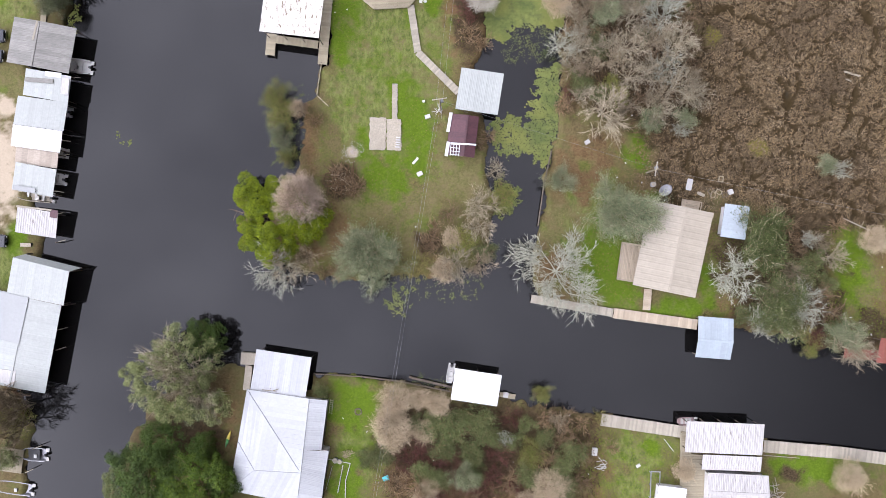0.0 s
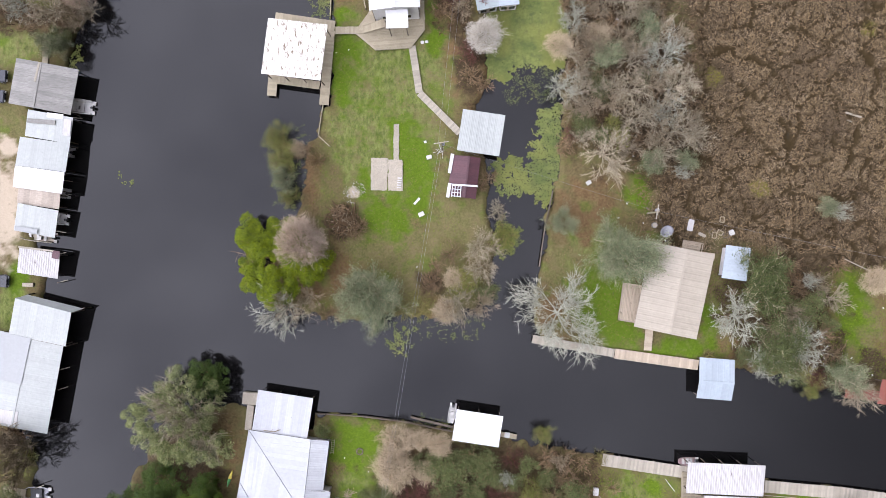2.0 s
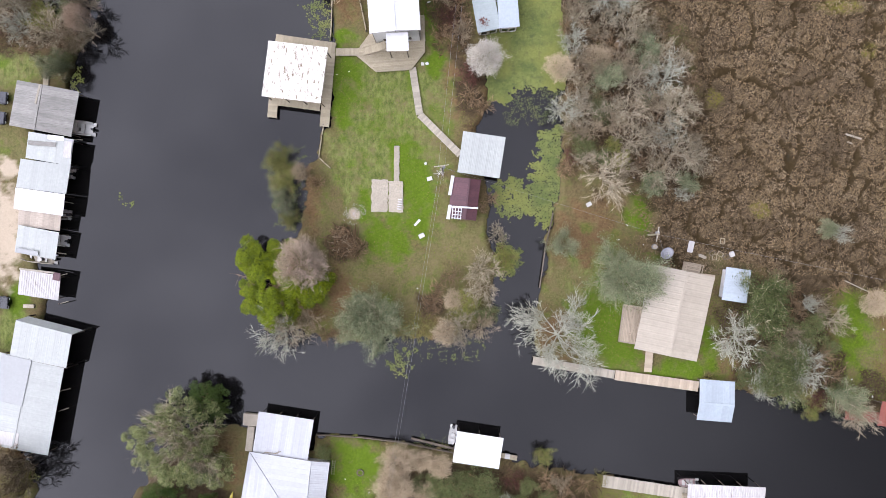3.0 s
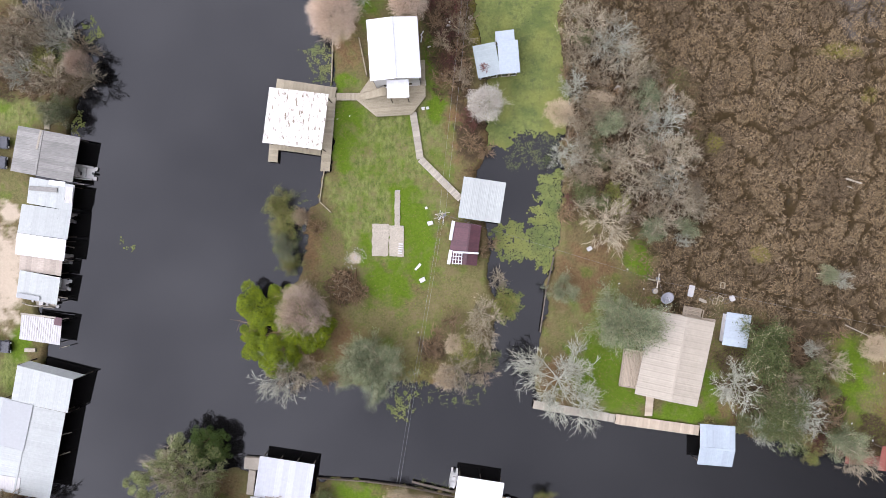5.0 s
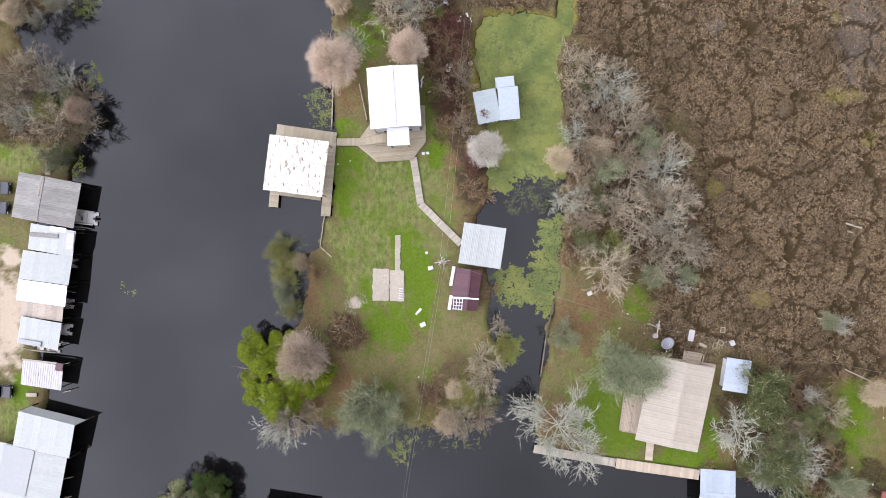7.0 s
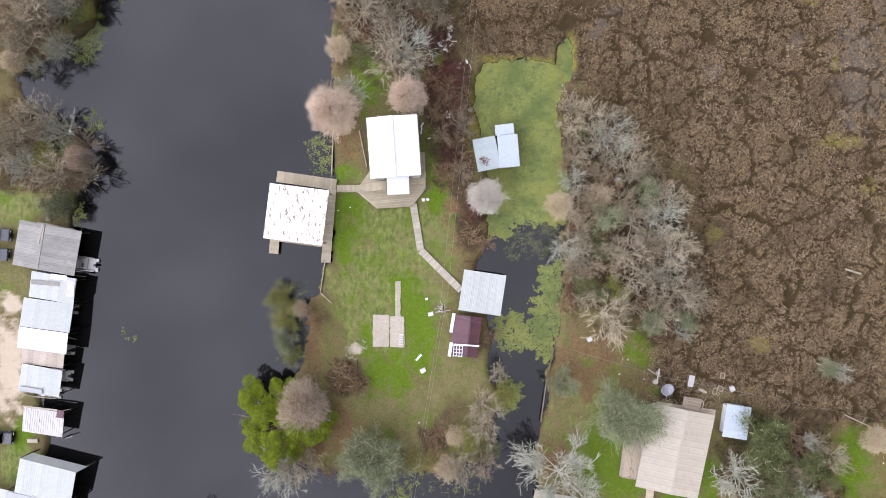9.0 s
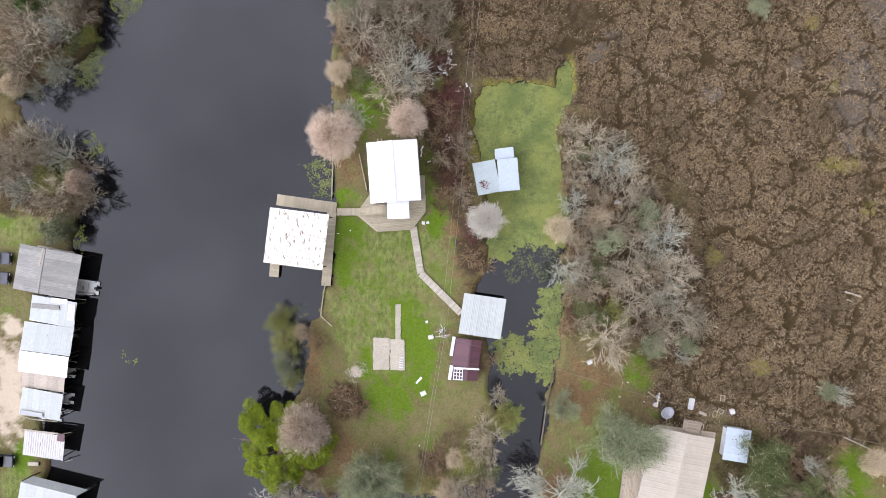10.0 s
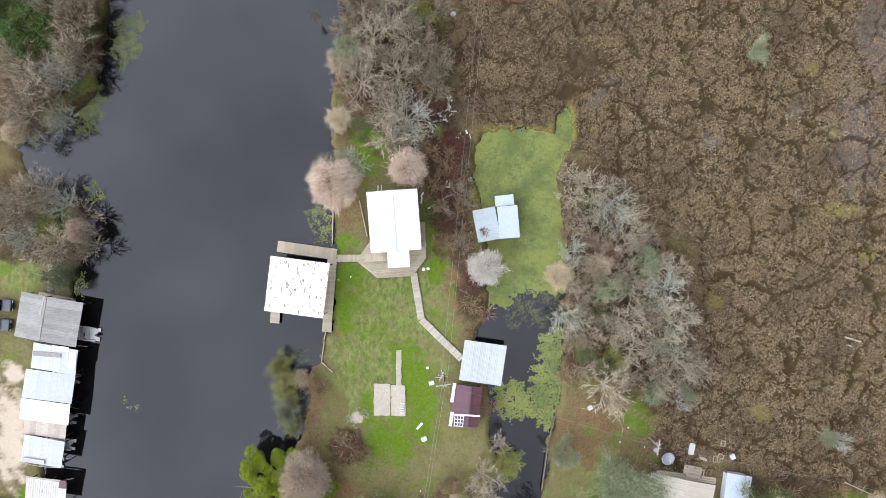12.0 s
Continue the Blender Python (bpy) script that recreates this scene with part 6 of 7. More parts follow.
def weed_patch(label, ring, cover, seed, pad=0.0, leaf=1.0):
    """A floating sheet of duckweed with a ragged outline and holes."""
    pts = np.array(ring)
    step = 0.15
    ax, ay = np.arange(pts[:, 0].min() - 2, pts[:, 0].max() + 2, step), np.arange(pts[:, 1].min() - 2, pts[:, 1].max() + 2, step)
    px, py = (a.ravel() for a in np.meshgrid(ax, ay))
    r = np.random.RandomState(seed)
    d = inside_distance(px + 0.7 * waves(px, py, 3, seed), py + 0.7 * waves(px, py, 3, seed + 1), ring) + pad
    f = waves(px, py, 2.6, seed + 2) * 0.7 + waves(px, py, 0.8, seed + 3) * 0.5 + r.normal(0, 0.38, len(px))
    ok = (d > 0.5 * f - 0.3 + 0.5 * r.exponential(0.6, len(px)) - 0.3) & (f < cover) & (land_distance(px, py) < 0.1)
    px, py = px[ok], py[ok]
    n = len(px)
    px, py = px + r.normal(0, 0.05, n), py + r.normal(0, 0.05, n)
    s = step * leaf * r.uniform(0.7, 1.15, n)
    a = r.uniform(0, 1.57, n)
    c = np.stack([px, py, r.uniform(0.006, 0.02, n)], 1)
    ring4 = [np.stack([np.cos(a + k * 1.5708) * s, np.sin(a + k * 1.5708) * s, r.uniform(0, 0.012, n)], 1) for k in range(4)]
    pts = np.stack([c + q for q in ring4], 1).reshape(-1, 3)
    me = bpy.data.meshes.new("duckweed")
    me.vertices.add(4 * n)
    me.vertices.foreach_set("co", pts.ravel())
    me.loops.add(4 * n)
    me.loops.foreach_set("vertex_index", np.arange(4 * n))
    me.polygons.add(n)
    me.polygons.foreach_set("loop_start", np.arange(0, 4 * n, 4))
    me.update(calc_edges=True)
    me.materials.append(WEED)
    return tagged(new("duckweed", me), label, "duckweed", kind="stuff")


weed_patch("bright green duckweed covering the flooded pond", [(4.6, 57.6), (14.9, 58.0), (17.0, 57.2), (17.9, 62.0), (19.0, 61.6), (18.4, 55.2), (16.4, 52.5), (16.4, 45.75), (16.32, 35.12), (9.20, 35.73), (8.7, 39.0), (7.5, 32.8), (5.8, 33.0), (3.89, 44.16)], 4.0, 71, 1.3, 1.55)
weed_patch("scattered duckweed on the dark inlet", [(9.2, 37.5), (16.3, 37.0), (15.8, 29.5), (9.5, 28.5)], -0.05, 75, 0.3, 0.42)
weed_patch("duckweed along the east side of the inlet", [(13.86, 26.09), (16.95, 27.38), (17.11, 19.89), (15.58, 11.96), (13.81, 12.42), (12.94, 14.19), (8.07, 13.79), (6.32, 17.34), (9.42, 19.52), (12.06, 16.85), (12.96, 21.25)], 0.75, 79)
weed_patch("duckweed at the foot of the island shrubs", [(6.72, 8.04), (10.26, 7.58), (9.81, 4.92), (7.15, 4.05)], 0.8, 83)
weed_patch("streaks of duckweed off the island's tip", [(-9.81, -8.30), (-7.14, -7.87), (-7.60, -10.54), (-8.94, -11.43)], 0.0, 87, 0, 0.8)
weed_patch("loose duckweed off the island's south shore", [(-7.12, -5.64), (3.55, -5.69), (3.98, -8.36), (-0.91, -9.06), (-6.69, -7.87)], -0.7, 91, 0, 0.6)
weed_patch("green weed in the shallows beside the sandy shrubs", [(-28.49, 22.05), (-23.84, 23.78), (-23.49, 12.25), (-27.50, 13.17)], -0.6, 95, 0, 0.6)
weed_patch("small patch of floating weed off the west wood", [(-52.75, 77.52), (-49.14, 78.34), (-49.72, 72.59), (-52.02, 70.41), (-53.30, 73.54)], 0.55, 99, 0, 0.62)
weed_patch("floating weed in the creek mouth", [(-59.80, 66.09), (-56.15, 67.37), (-55.83, 62.01), (-59.05, 59.83), (-60.33, 62.98)], 0.6, 103, 0, 0.65)
weed_patch("scrap of weed on open water", [(-57.45, 50.86), (-56.38, 50.40), (-56.60, 48.61), (-57.31, 49.33)], 0.5, 107)
weed_patch("scrap of weed beside the grey boathouse", [(-63.67, 37.92), (-59.58, 37.86), (-59.85, 34.44), (-63.32, 33.85)], 0.2, 111)
weed_patch("weed beside the bright dock post", [(-22.84, 46.77), (-19.70, 47.17), (-19.33, 42.26), (-21.57, 42.29)], -0.1, 115, 0, 0.75)
weed_patch("weed by the white-roofed boathouse", [(-5.89, -22.16), (-0.99, -22.62), (-0.99, -23.69), (-5.45, -23.50)], -0.2, 119, 0, 0.5)
weed_patch("specks of floating weed on the canal", [(-52.57, 16.74), (-52.21, 16.74), (-52.22, 16.20), (-52.58, 16.20)], -0.6, 123, -0.2)

# ---------------------------------------------------------------- decks, banks and fences


def plank_deck(name, label, ring, top, mat, turn=0.0, plank=0.25, category="deck", foot=0.2):
    """A deck of parallel planks cut to an outline, on posts at its corners."""
    ob = thing(name, label, category)
    ca, sa = math.cos(radians(turn)), math.sin(radians(turn))
    pts = [(x * ca + y * sa, -x * sa + y * ca) for x, y in ring]
    v = min(p[1] for p in pts) + plank / 2
    while v < max(p[1] for p in pts):
        hits = []
        for (ax, ay), (bx, by) in zip(pts, pts[1:] + pts[:1]):
            if (ay > v) != (by > v):
                hits.append(ax + (bx - ax) * (v - ay) / (by - ay))
        if len(hits) >= 2 and max(hits) - min(hits) > 0.1:
            u0, u1 = min(hits), max(hits)
            um = (u0 + u1) / 2
            pl = box_part("plank", mat, ob, 0, 0, -0.05, u1 - u0, plank - 0.02, 0.05)
            pl.matrix_basis = pose(um * ca - v * sa, um * sa + v * ca, top + random.uniform(-0.004, 0.004), 0, 0, turn)
        v += plank
    for (ax, ay), (bx, by) in zip(ring, ring[1:] + ring[:1]):
        box_part("rim_board", mat, ob, (ax + bx) / 2, (ay + by) / 2, top - 0.2, math.hypot(bx - ax, by - ay) + 0.1, 0.26, 0.22, math.degrees(math.atan2(by - ay, bx - ax)))
    for x, y in ring:
        rod_part("post", POST_WOOD, ob, (x, y, foot), (x, y, top - 0.06), 0.08, 0.08, 6)
    return ob


def railing(parent, pts, base, height=0.95, mat=None):
    mat = mat or NEW_WOOD
    for (ax, ay), (bx, by) in zip(pts, pts[1:]):
        run, ang = math.hypot(bx - ax, by - ay), math.degrees(math.atan2(by - ay, bx - ax))
        box_part("handrail", mat, parent, (ax + bx) / 2, (ay + by) / 2, base + height, run, 0.13, 0.05, ang)
        n = max(2, round(run / 1.2) + 1)
        for k in range(n):
            box_part("rail_post", mat, parent, ax + (bx - ax) * k / (n - 1), ay + (by - ay) * k / (n - 1), base - 0.05, 0.09, 0.09, height + 0.05, ang)


def stair(name, label, x, y, turn, top, foot, width, mat):
    """A straight flight that goes down along its own +x."""
    n = max(2, round((top - foot) / 0.18))
    ob = thing(name, label, "stairs", x, y, 0, turn)
    for k in range(n):
        box_part("tread", mat, ob, 0.28 * (k + 0.5), 0, top - (k + 1) * (top - foot) / n, 0.26, width, 0.05)
    for s in (-1, 1):
        verts, faces = [], []
        rod(verts, faces, (0, s * width / 2, top - 0.15), (0.28 * n, s * width / 2, foot + 0.05), 0.07, 0.07, 4)
        mesh_object("stringer", verts, faces, mat, ob)
    return ob


def bulkhead(label, pts, top, mat, foot=-1.2, gap=1.6):
    """A retaining bank of upright boards with a cap and posts on the water side."""
    ob = thing("bulkhead", label, "bulkhead", kind="structure")
    for (ax, ay), (bx, by) in zip(pts, pts[1:]):
        run, ang = math.hypot(bx - ax, by - ay), math.degrees(math.atan2(by - ay, bx - ax))
        box_part("sheeting", mat, ob, (ax + bx) / 2, (ay + by) / 2, foot, run, 0.06, top - foot - 0.02, ang)
        box_part("cap_rail", mat, ob, (ax + bx) / 2, (ay + by) / 2, top - 0.02, run, 0.16, 0.05, ang)
        n = max(2, round(run / gap) + 1)
        for k in range(n):
            x, y = ax + (bx - ax) * k / (n - 1), ay + (by - ay) * k / (n - 1)
            rod_part("post", POST_WOOD, ob, (x, y, foot), (x, y, top + random.uniform(0.1, 0.35)), 0.09, 0.08, 6)
    return ob


DECK_N = [(-14.93, 38.82), (-11.89, 36.26), (-6.51, 36.54), (-4.38, 39.22), (-4.44, 44.80), (-12.09, 43.93), (-12.92, 41.91), (-14.28, 40.06)]
plank_deck("deck", "weathered angular plank deck round the raised house", DECK_N, 1.0, GREY_WOOD, 4)
flight = stair("stairs", "long grey wooden stairs beside the porch of the raised house", -10.25, 39.62, 184, 3.4, 1.0, 1.15, GREY_WOOD)
deck_e = plank_deck("deck", "tan wooden side deck of the tan-roofed house", [(26.62, -0.49), (30.13, -1.04), (29.15, -6.67), (25.82, -6.12)], 1.0, NEW_WOOD, -80)
railing(deck_e, [(26.62, -0.58), (25.91, -6.04), (28.54, -6.49)], 1.0)
railing(deck_e, [(28.02, -1.02), (27.40, -4.90)], 1.0)
deck_b = plank_deck("back_landing", "small tan wooden landing behind the tan-roofed house", [(36.00, 6.14), (38.53, 5.68), (38.18, 4.19), (35.74, 4.65)], 1.0, NEW_WOOD, -10)
railing(deck_b, [(35.82, 4.74), (36.09, 6.05), (38.53, 5.68), (38.27, 4.37)], 1.0)
plank_deck("back_deck", "tan wooden strip deck along the back of the house", [(31.71, 5.29), (40.63, 4.00), (40.54, 3.30), (31.54, 4.67)], 0.95, NEW_WOOD, -9)
plank_deck("deck", "grey plank deck behind the corrugated boathouse", [(35.79, -30.18), (37.20, -30.45), (37.19, -33.74), (39.83, -34.01), (39.22, -41.75), (35.69, -41.30)], 0.8, GREY_WOOD, 0)
plank_deck("dock", "grey plank landing beside the grey-roofed boathouse", [(-65.90, 34.53), (-60.30, 33.39), (-60.51, 32.04), (-66.31, 33.01)], 0.7, PALE_WOOD, 80, category="dock", foot=-1.2)
plank_run("boardwalk", "narrow old boardwalk to the grey-roofed boathouse", [(-63.97, 39.01), (-64.26, 34.69)], 0.9, 0.7, GREY_WOOD, "boardwalk", -0.6)
plank_run("dock", "old plank walk along the south bank by the white boathouse", [(-6.78, -21.53), (-0.10, -23.16)], 0.35, 0.5, POST_WOOD)
plank_run("dock", "narrow landing beside the white-roofed boathouse", [(7.38, -24.25), (9.86, -24.70)], 0.8, 0.5, GREY_WOOD)
plank_run("dock", "grey plank dock with boats in the south-west corner", [(-72.14, -34.32), (-68.51, -34.86)], 3.8, 0.7, GREY_WOOD)
slab("concrete_landing", "pale concrete landing beside the striped boathouse", [(-33.37, -17.48), (-30.95, -17.67), (-31.24, -19.55), (-33.57, -19.36)], 0.7, 0.9, CONCRETE, "landing")
slab("concrete_walk", "narrow concrete walk along the white house", [(-32.80, -19.56), (-31.54, -19.65), (-32.21, -23.60), (-33.19, -23.42)], 0.62, 0.5, CONCRETE, "path")

bulkhead("weathered wooden bulkhead along the lawn's west bank", [(-18.74, 49.38), (-19.06, 41.63)], 0.6, GREY_WOOD)
bulkhead("weathered wooden bulkhead south of the boathouse", [(-20.31, 28.06), (-21.10, 22.94), (-19.29, 21.24)], 0.6, GREY_WOOD)
bulkhead("dark wooden bulkhead along the inlet's east bank", [(15.64, 13.88), (14.39, 8.42), (13.49, 2.24)], 0.75, POST_WOOD)
bulkhead("low wooden bulkhead along the south lawn", [(-21.87, -20.93), (-14.36, -21.40), (-8.56, -22.13), (-0.10, -23.85)], 0.6, POST_WOOD)
bulkhead("wooden bulkhead beside the raised house", [(-14.61, 48.41), (-13.45, 42.62)], 0.95, GREY_WOOD, 0.2)

# ---------------------------------------------------------------- shed trims and roof details


def laid(name, label, category, quad, z, thick, mat):
    return slab(name, label, quad, z + thick, thick, mat, category)


laid("roof_panel", "white metal strip along the maroon roof's edge", "roof panel", [(-0.39, 19.81), (0.13, 19.72), (-0.14, 16.69), (-0.66, 16.78)], 2.22, 0.06, BRIGHT_METAL)
laid("roof_panel", "white metal strip beside the pergola", "roof panel", [(-0.76, 15.31), (-0.24, 15.22), (-0.51, 12.97), (-1.03, 13.06)], 2.22, 0.06, BRIGHT_METAL)
laid("roof_panel", "white flashing across the maroon roof", "roof panel", [(-0.15, 15.10), (3.83, 14.81), (3.83, 14.55), (-0.15, 14.84)], 2.63, 0.05, BRIGHT_METAL)
laid("roof_panel", "weathered grey patch sheet on the first white roof", "roof panel", [(-65.52, 25.64), (-61.22, 25.17), (-61.32, 24.56), (-65.71, 24.86)], 3.02, 0.015, GREY_ROOF)
laid("roof_panel", "clean white patch sheet under the grey roof's edge", "roof panel", [(-62.53, 26.49), (-59.99, 26.12), (-60.09, 25.42), (-62.63, 25.71)], 3.00, 0.015, BRIGHT_METAL)
laid("roof_panel", "stained sheet at the water end of the white roof", "roof panel", [(-60.24, 25.50), (-58.66, 25.32), (-59.05, 22.80), (-59.93, 22.90)], 3.03, 0.015, STAINED_METAL)
laid("roof_panel", "dull grey sheet along the pale roof's corner", "roof panel", [(-67.71, 9.04), (-64.28, 8.40), (-64.38, 7.71), (-67.90, 8.25)], 3.00, 0.015, FADED_METAL)
laid("roof_panel", "large dull grey sheet on the broad white roof", "roof panel", [(-70.49, -7.11), (-65.83, -8.62), (-66.72, -15.45), (-71.31, -14.82)], 3.16, 0.015, FADED_METAL)
laid("roof_panel", "streaked corrugated sheets along the broad roof's foot", "roof panel", [(-71.07, -19.40), (-67.71, -19.85), (-67.92, -22.04), (-71.10, -21.42)], 3.10, 0.015, STAINED_METAL)
pergola = thing("pergola", "small white slatted frame on the maroon shed roof", "pergola", 0.54, 13.97, 2.62, -5)
for k in range(4):
    box_part("slat", BRIGHT_METAL, pergola, -0.66 + 0.44 * k, 0, 0, 0.11, 1.9, 0.08)
    box_part("cross_slat", BRIGHT_METAL, pergola, 0, -0.8 + 0.53 * k, 0.085, 1.5, 0.1, 0.06)
laid("roof_panel", "rusty red patch panel on the stained shed roof", "roof panel", [(-62.20, 5.18), (-61.06, 5.00), (-61.25, 3.77), (-62.40, 3.96)], 2.62, 0.04, MAROON_ROOF)
laid("roof_board", "pale board along the stained shed roof", "roof board", [(-67.59, 5.92), (-62.03, 5.18), (-62.03, 4.92), (-67.60, 5.57)], 2.6, 0.06, PALE_WOOD)
laid("roof_panel", "pale raised batten on the grey roof", "roof panel", [(-63.80, 34.20), (-63.46, 34.11), (-63.85, 31.09), (-64.20, 31.18)], 3.27, 0.05, PALE_WOOD)
for bx, by, turn, ln in ((-28.39, -23.06, -8, 2.2), (-27.34, -22.97, 12, 1.0)):
    lb = thing("driftwood", "grey piece of fallen branch on the white roof", "branch", bx, by, 2.85, turn)
    rod_part("limb", BARK_GREY, lb, (-ln / 2, 0, 0.05), (ln / 2, 0.1, 0.12), 0.06, 0.03, 6)
    rod_part("twig", BARK_GREY, lb, (0, 0, 0.08), (0.3, 0.45, 0.2), 0.03, 0.015, 5)

# ---------------------------------------------------------------- boats, cars


def boat(label, x, y, turn, length, beam, mat, dark=False, z=0.0, cover=False):
    """A flat-nosed skiff with a hull, floor, seats and an outboard motor at its +x end."""
    ob = thing("boat", label, "boat", x, y, z, turn, "boats")
    hl, hb = length / 2, beam / 2
    verts, faces, rows = [], [], []
    for f, w, lift in ((-1, 0.55, 0.16), (-0.7, 0.86, 0.05), (-0.2, 1, 0), (0.5, 1, 0), (1, 0.94, 0)):
        row = len(verts)
        rows.append(row)
        for sx, sz in ((-1, 0.55), (-0.8, -0.1), (0.8, -0.1), (1, 0.55), (0.88, 0.55), (0.72, 0.08), (-0.72, 0.08), (-0.88, 0.55)):
            verts.append((f * hl, sx * hb * w, sz + lift))
    for a, b in zip(rows, rows[1:]):
        faces += [(a + k, a + (k + 1) % 8, b + (k + 1) % 8, b + k) for k in range(8)]
    faces += [tuple(rows[0] + k for k in range(8)), tuple(rows[-1] + k for k in reversed(range(8)))]
    mesh_object("hull", verts, faces, mat, ob)
    for k in (-0.45, 0.05, 0.5):
        box_part("seat", DARK_TRIM if dark else WHITE_PLASTIC, ob, k * hl, 0, 0.24, 0.4, beam * 0.72, 0.1)
    box_part("console", WHITE_PLASTIC, ob, 0.25 * hl, -0.1 * beam, 0.24, 0.5, 0.55, 0.5, 0, "", 0.04)
    if cover:
        box_part("cover", DARK_TRIM, ob, 0.15 * hl, 0, 0.56, 0.9 * hl, beam * 0.8, 0.06, 0, "dark canvas cover", 0.02)
    motor = box_part("motor", DARK_TRIM, ob, hl + 0.2, 0, 0.2, 0.45, 0.36, 0.65, 0, "dark outboard motor", 0.07)
    box_part("bracket", GREY_METAL, ob, hl + 0.02, 0, 0.1, 0.12, 0.3, 0.4)
    for s in (-1, 1):
        box_part("swim_deck", WHITE_PLASTIC, ob, hl + 0.28, s * beam * 0.33, 0.12, 0.55, beam * 0.26, 0.12, 0, "", 0.03)
    return ob


boat("white motor boat moored under the grey boathouse roof", -59.87, 28.05, -8, 5.6, 2.3, WHITE_PLASTIC)
boat("small pale boat poking out from a white boathouse", -62.67, 20.94, -8, 4.4, 1.7, WHITE_PLASTIC)
boat("pale skiff tied under the plywood-roofed boathouse", -63.30, 14.43, -8, 4.2, 1.7, WHITE_PLASTIC)
boat("white boat with a rail and motor under the pale roof", -63.81, 10.32, -8, 4.6, 1.9, WHITE_PLASTIC)
boat("cream cabin boat along the boathouse side", -66.11, 7.38, -6, 5.2, 1.7, PALE_WOOD)
boat("motor boat with a dark cover at the south-west dock", -66.88, -33.70, -4, 3.6, 2.2, GREY_METAL, True, 0, True)
boat("long grey boat with a motor at the south-west dock", -70.42, -39.05, -8, 6.0, 2.1, GREY_METAL)
boat("white boat tied beside the white-roofed boathouse", -0.35, -21.21, 80, 2.6, 1.2, WHITE_PLASTIC)
boat("faded pink boat bow beside the corrugated boathouse", 36.64, -28.61, 0, 2.6, 1.3, ROSE_PAINT)


def car(label, x, y, turn, paint, pale=False):
    """A pickup with its nose towards its own +x."""
    ob = thing("pickup_truck", label, "pickup truck", x, y, Z_LAND + 0.05, turn, "parked vehicles")
    body = bmesh.new()
    box(body, 0, 0, 0.45, 5.2, 1.9, 0.5, 0, 0.14)
    box(body, 1.7, 0, 0.9, 1.6, 1.75, 0.16, 0, 0.07)
    part("body", body, paint, ob)
    cab = bmesh.new()
    made = bmesh.ops.create_cube(cab, size=1, matrix=Matrix.Translation((0.1, 0, 1.32)) @ Matrix.Diagonal((1.9, 1.7, 0.75, 1)))
    for v in made["verts"]:
        if v.co.z > 1.3:
            v.co.x, v.co.y = 0.1 + (v.co.x - 0.1) * 0.7, v.co.y * 0.86
    part("cabin", cab, GLASS_DARK, ob, "dark glazed cabin")
    box_part("cab_roof", WHITE_PLASTIC if pale else paint, ob, 0.1, 0, 1.69, 1.3, 1.45, 0.05, 0, "", 0.02)
    box_part("bed_liner", DARK_TRIM, ob, -1.7, 0, 0.93, 1.5, 1.5, 0.06)
    for s in (-1, 1):
        box_part("bed_side", paint, ob, -1.7, s * 0.86, 0.9, 1.7, 0.12, 0.25, 0, "", 0.03)
        box_part("headlight", WHITE_PLASTIC, ob, 2.58, s * 0.68, 0.66, 0.08, 0.35, 0.18)
        for f in (-1.6, 1.65):
            w = rod_part("wheel", DARK_TRIM, ob, (f, s * 0.82, 0.36), (f, s * 0.99, 0.36), 0.36, 0.36, 16)
            rod_part("rim", GREY_METAL, w, (f, s * 0.98, 0.36), (f, s * 1.0, 0.36), 0.2, 0.2, 10)
    return ob


car("dark blue pickup truck parked on the grass", -72.47, 32.70, -4, CAR_BLACK)
car("black pickup truck parked beside the grey boathouse", -72.83, 29.63, -6, CAR_BLACK)
car("dark pickup truck with a white roof on the grass", -72.75, 0.48, -5, CAR_BLACK, True)
laid("picnic_bench", "pale concrete bench on the grass", "bench", [(-68.32, 0.03), (-66.51, -0.07), (-66.61, -0.60), (-68.33, -0.59)], 0.45, 0.4, CONCRETE)

# ---------------------------------------------------------------- power poles and wires


def pole(x, y, top, turn):
    ob = thing("utility_pole", "weathered wooden utility pole with a crossarm and insulators", "utility pole", x, y, Z_LAND, turn, "utility poles")
    rod_part("shaft", GREY_WOOD, ob, (0, 0, -0.3), (0, 0, top), 0.15, 0.11, 10)
    box_part("crossarm", PALE_WOOD, ob, 0, 0.13, top - 0.5, 2.2, 0.12, 0.14)
    for k in (-1, -0.45, 0.45, 1):
        rod_part("insulator", WHITE_PLASTIC, ob, (k, 0.13, top - 0.36), (k, 0.13, top - 0.16), 0.06, 0.04, 8)
    rod_part("transformer", GREY_METAL, ob, (0.32, -0.05, top - 1.6), (0.32, -0.05, top - 0.8), 0.22, 0.22, 12)
    for s in (-1, 1):
        rod_part("brace", GREY_METAL, ob, (s * 0.6, 0.13, top - 0.44), (0, 0.1, top - 1.1), 0.02, 0.02, 5)
    return ob


def wire(label, a, b, sag, thick=0.011):
    """One continuous sagging cable."""
    a, b = Vector(a), Vector(b)
    n, verts, faces = 24, [], []
    side = (b - a).cross(Vector((0, 0, 1))).normalized()
    for k in range(n + 1):
        p = a.lerp(b, k / n) - Vector((0, 0, sag * 4 * (k / n) * (1 - k / n)))
        verts += [p + side * thick, p + Vector((0, 0, thick)), p - side * thick, p - Vector((0, 0, thick))]
    faces = [(4 * i + j, 4 * i + (j + 1) % 4, 4 * i + 4 + (j + 1) % 4, 4 * i + 4 + j) for i in range(n) for j in range(4)]
    return tagged(mesh_object("power_line", verts, faces, GREY_METAL), label, "power line", "power lines")


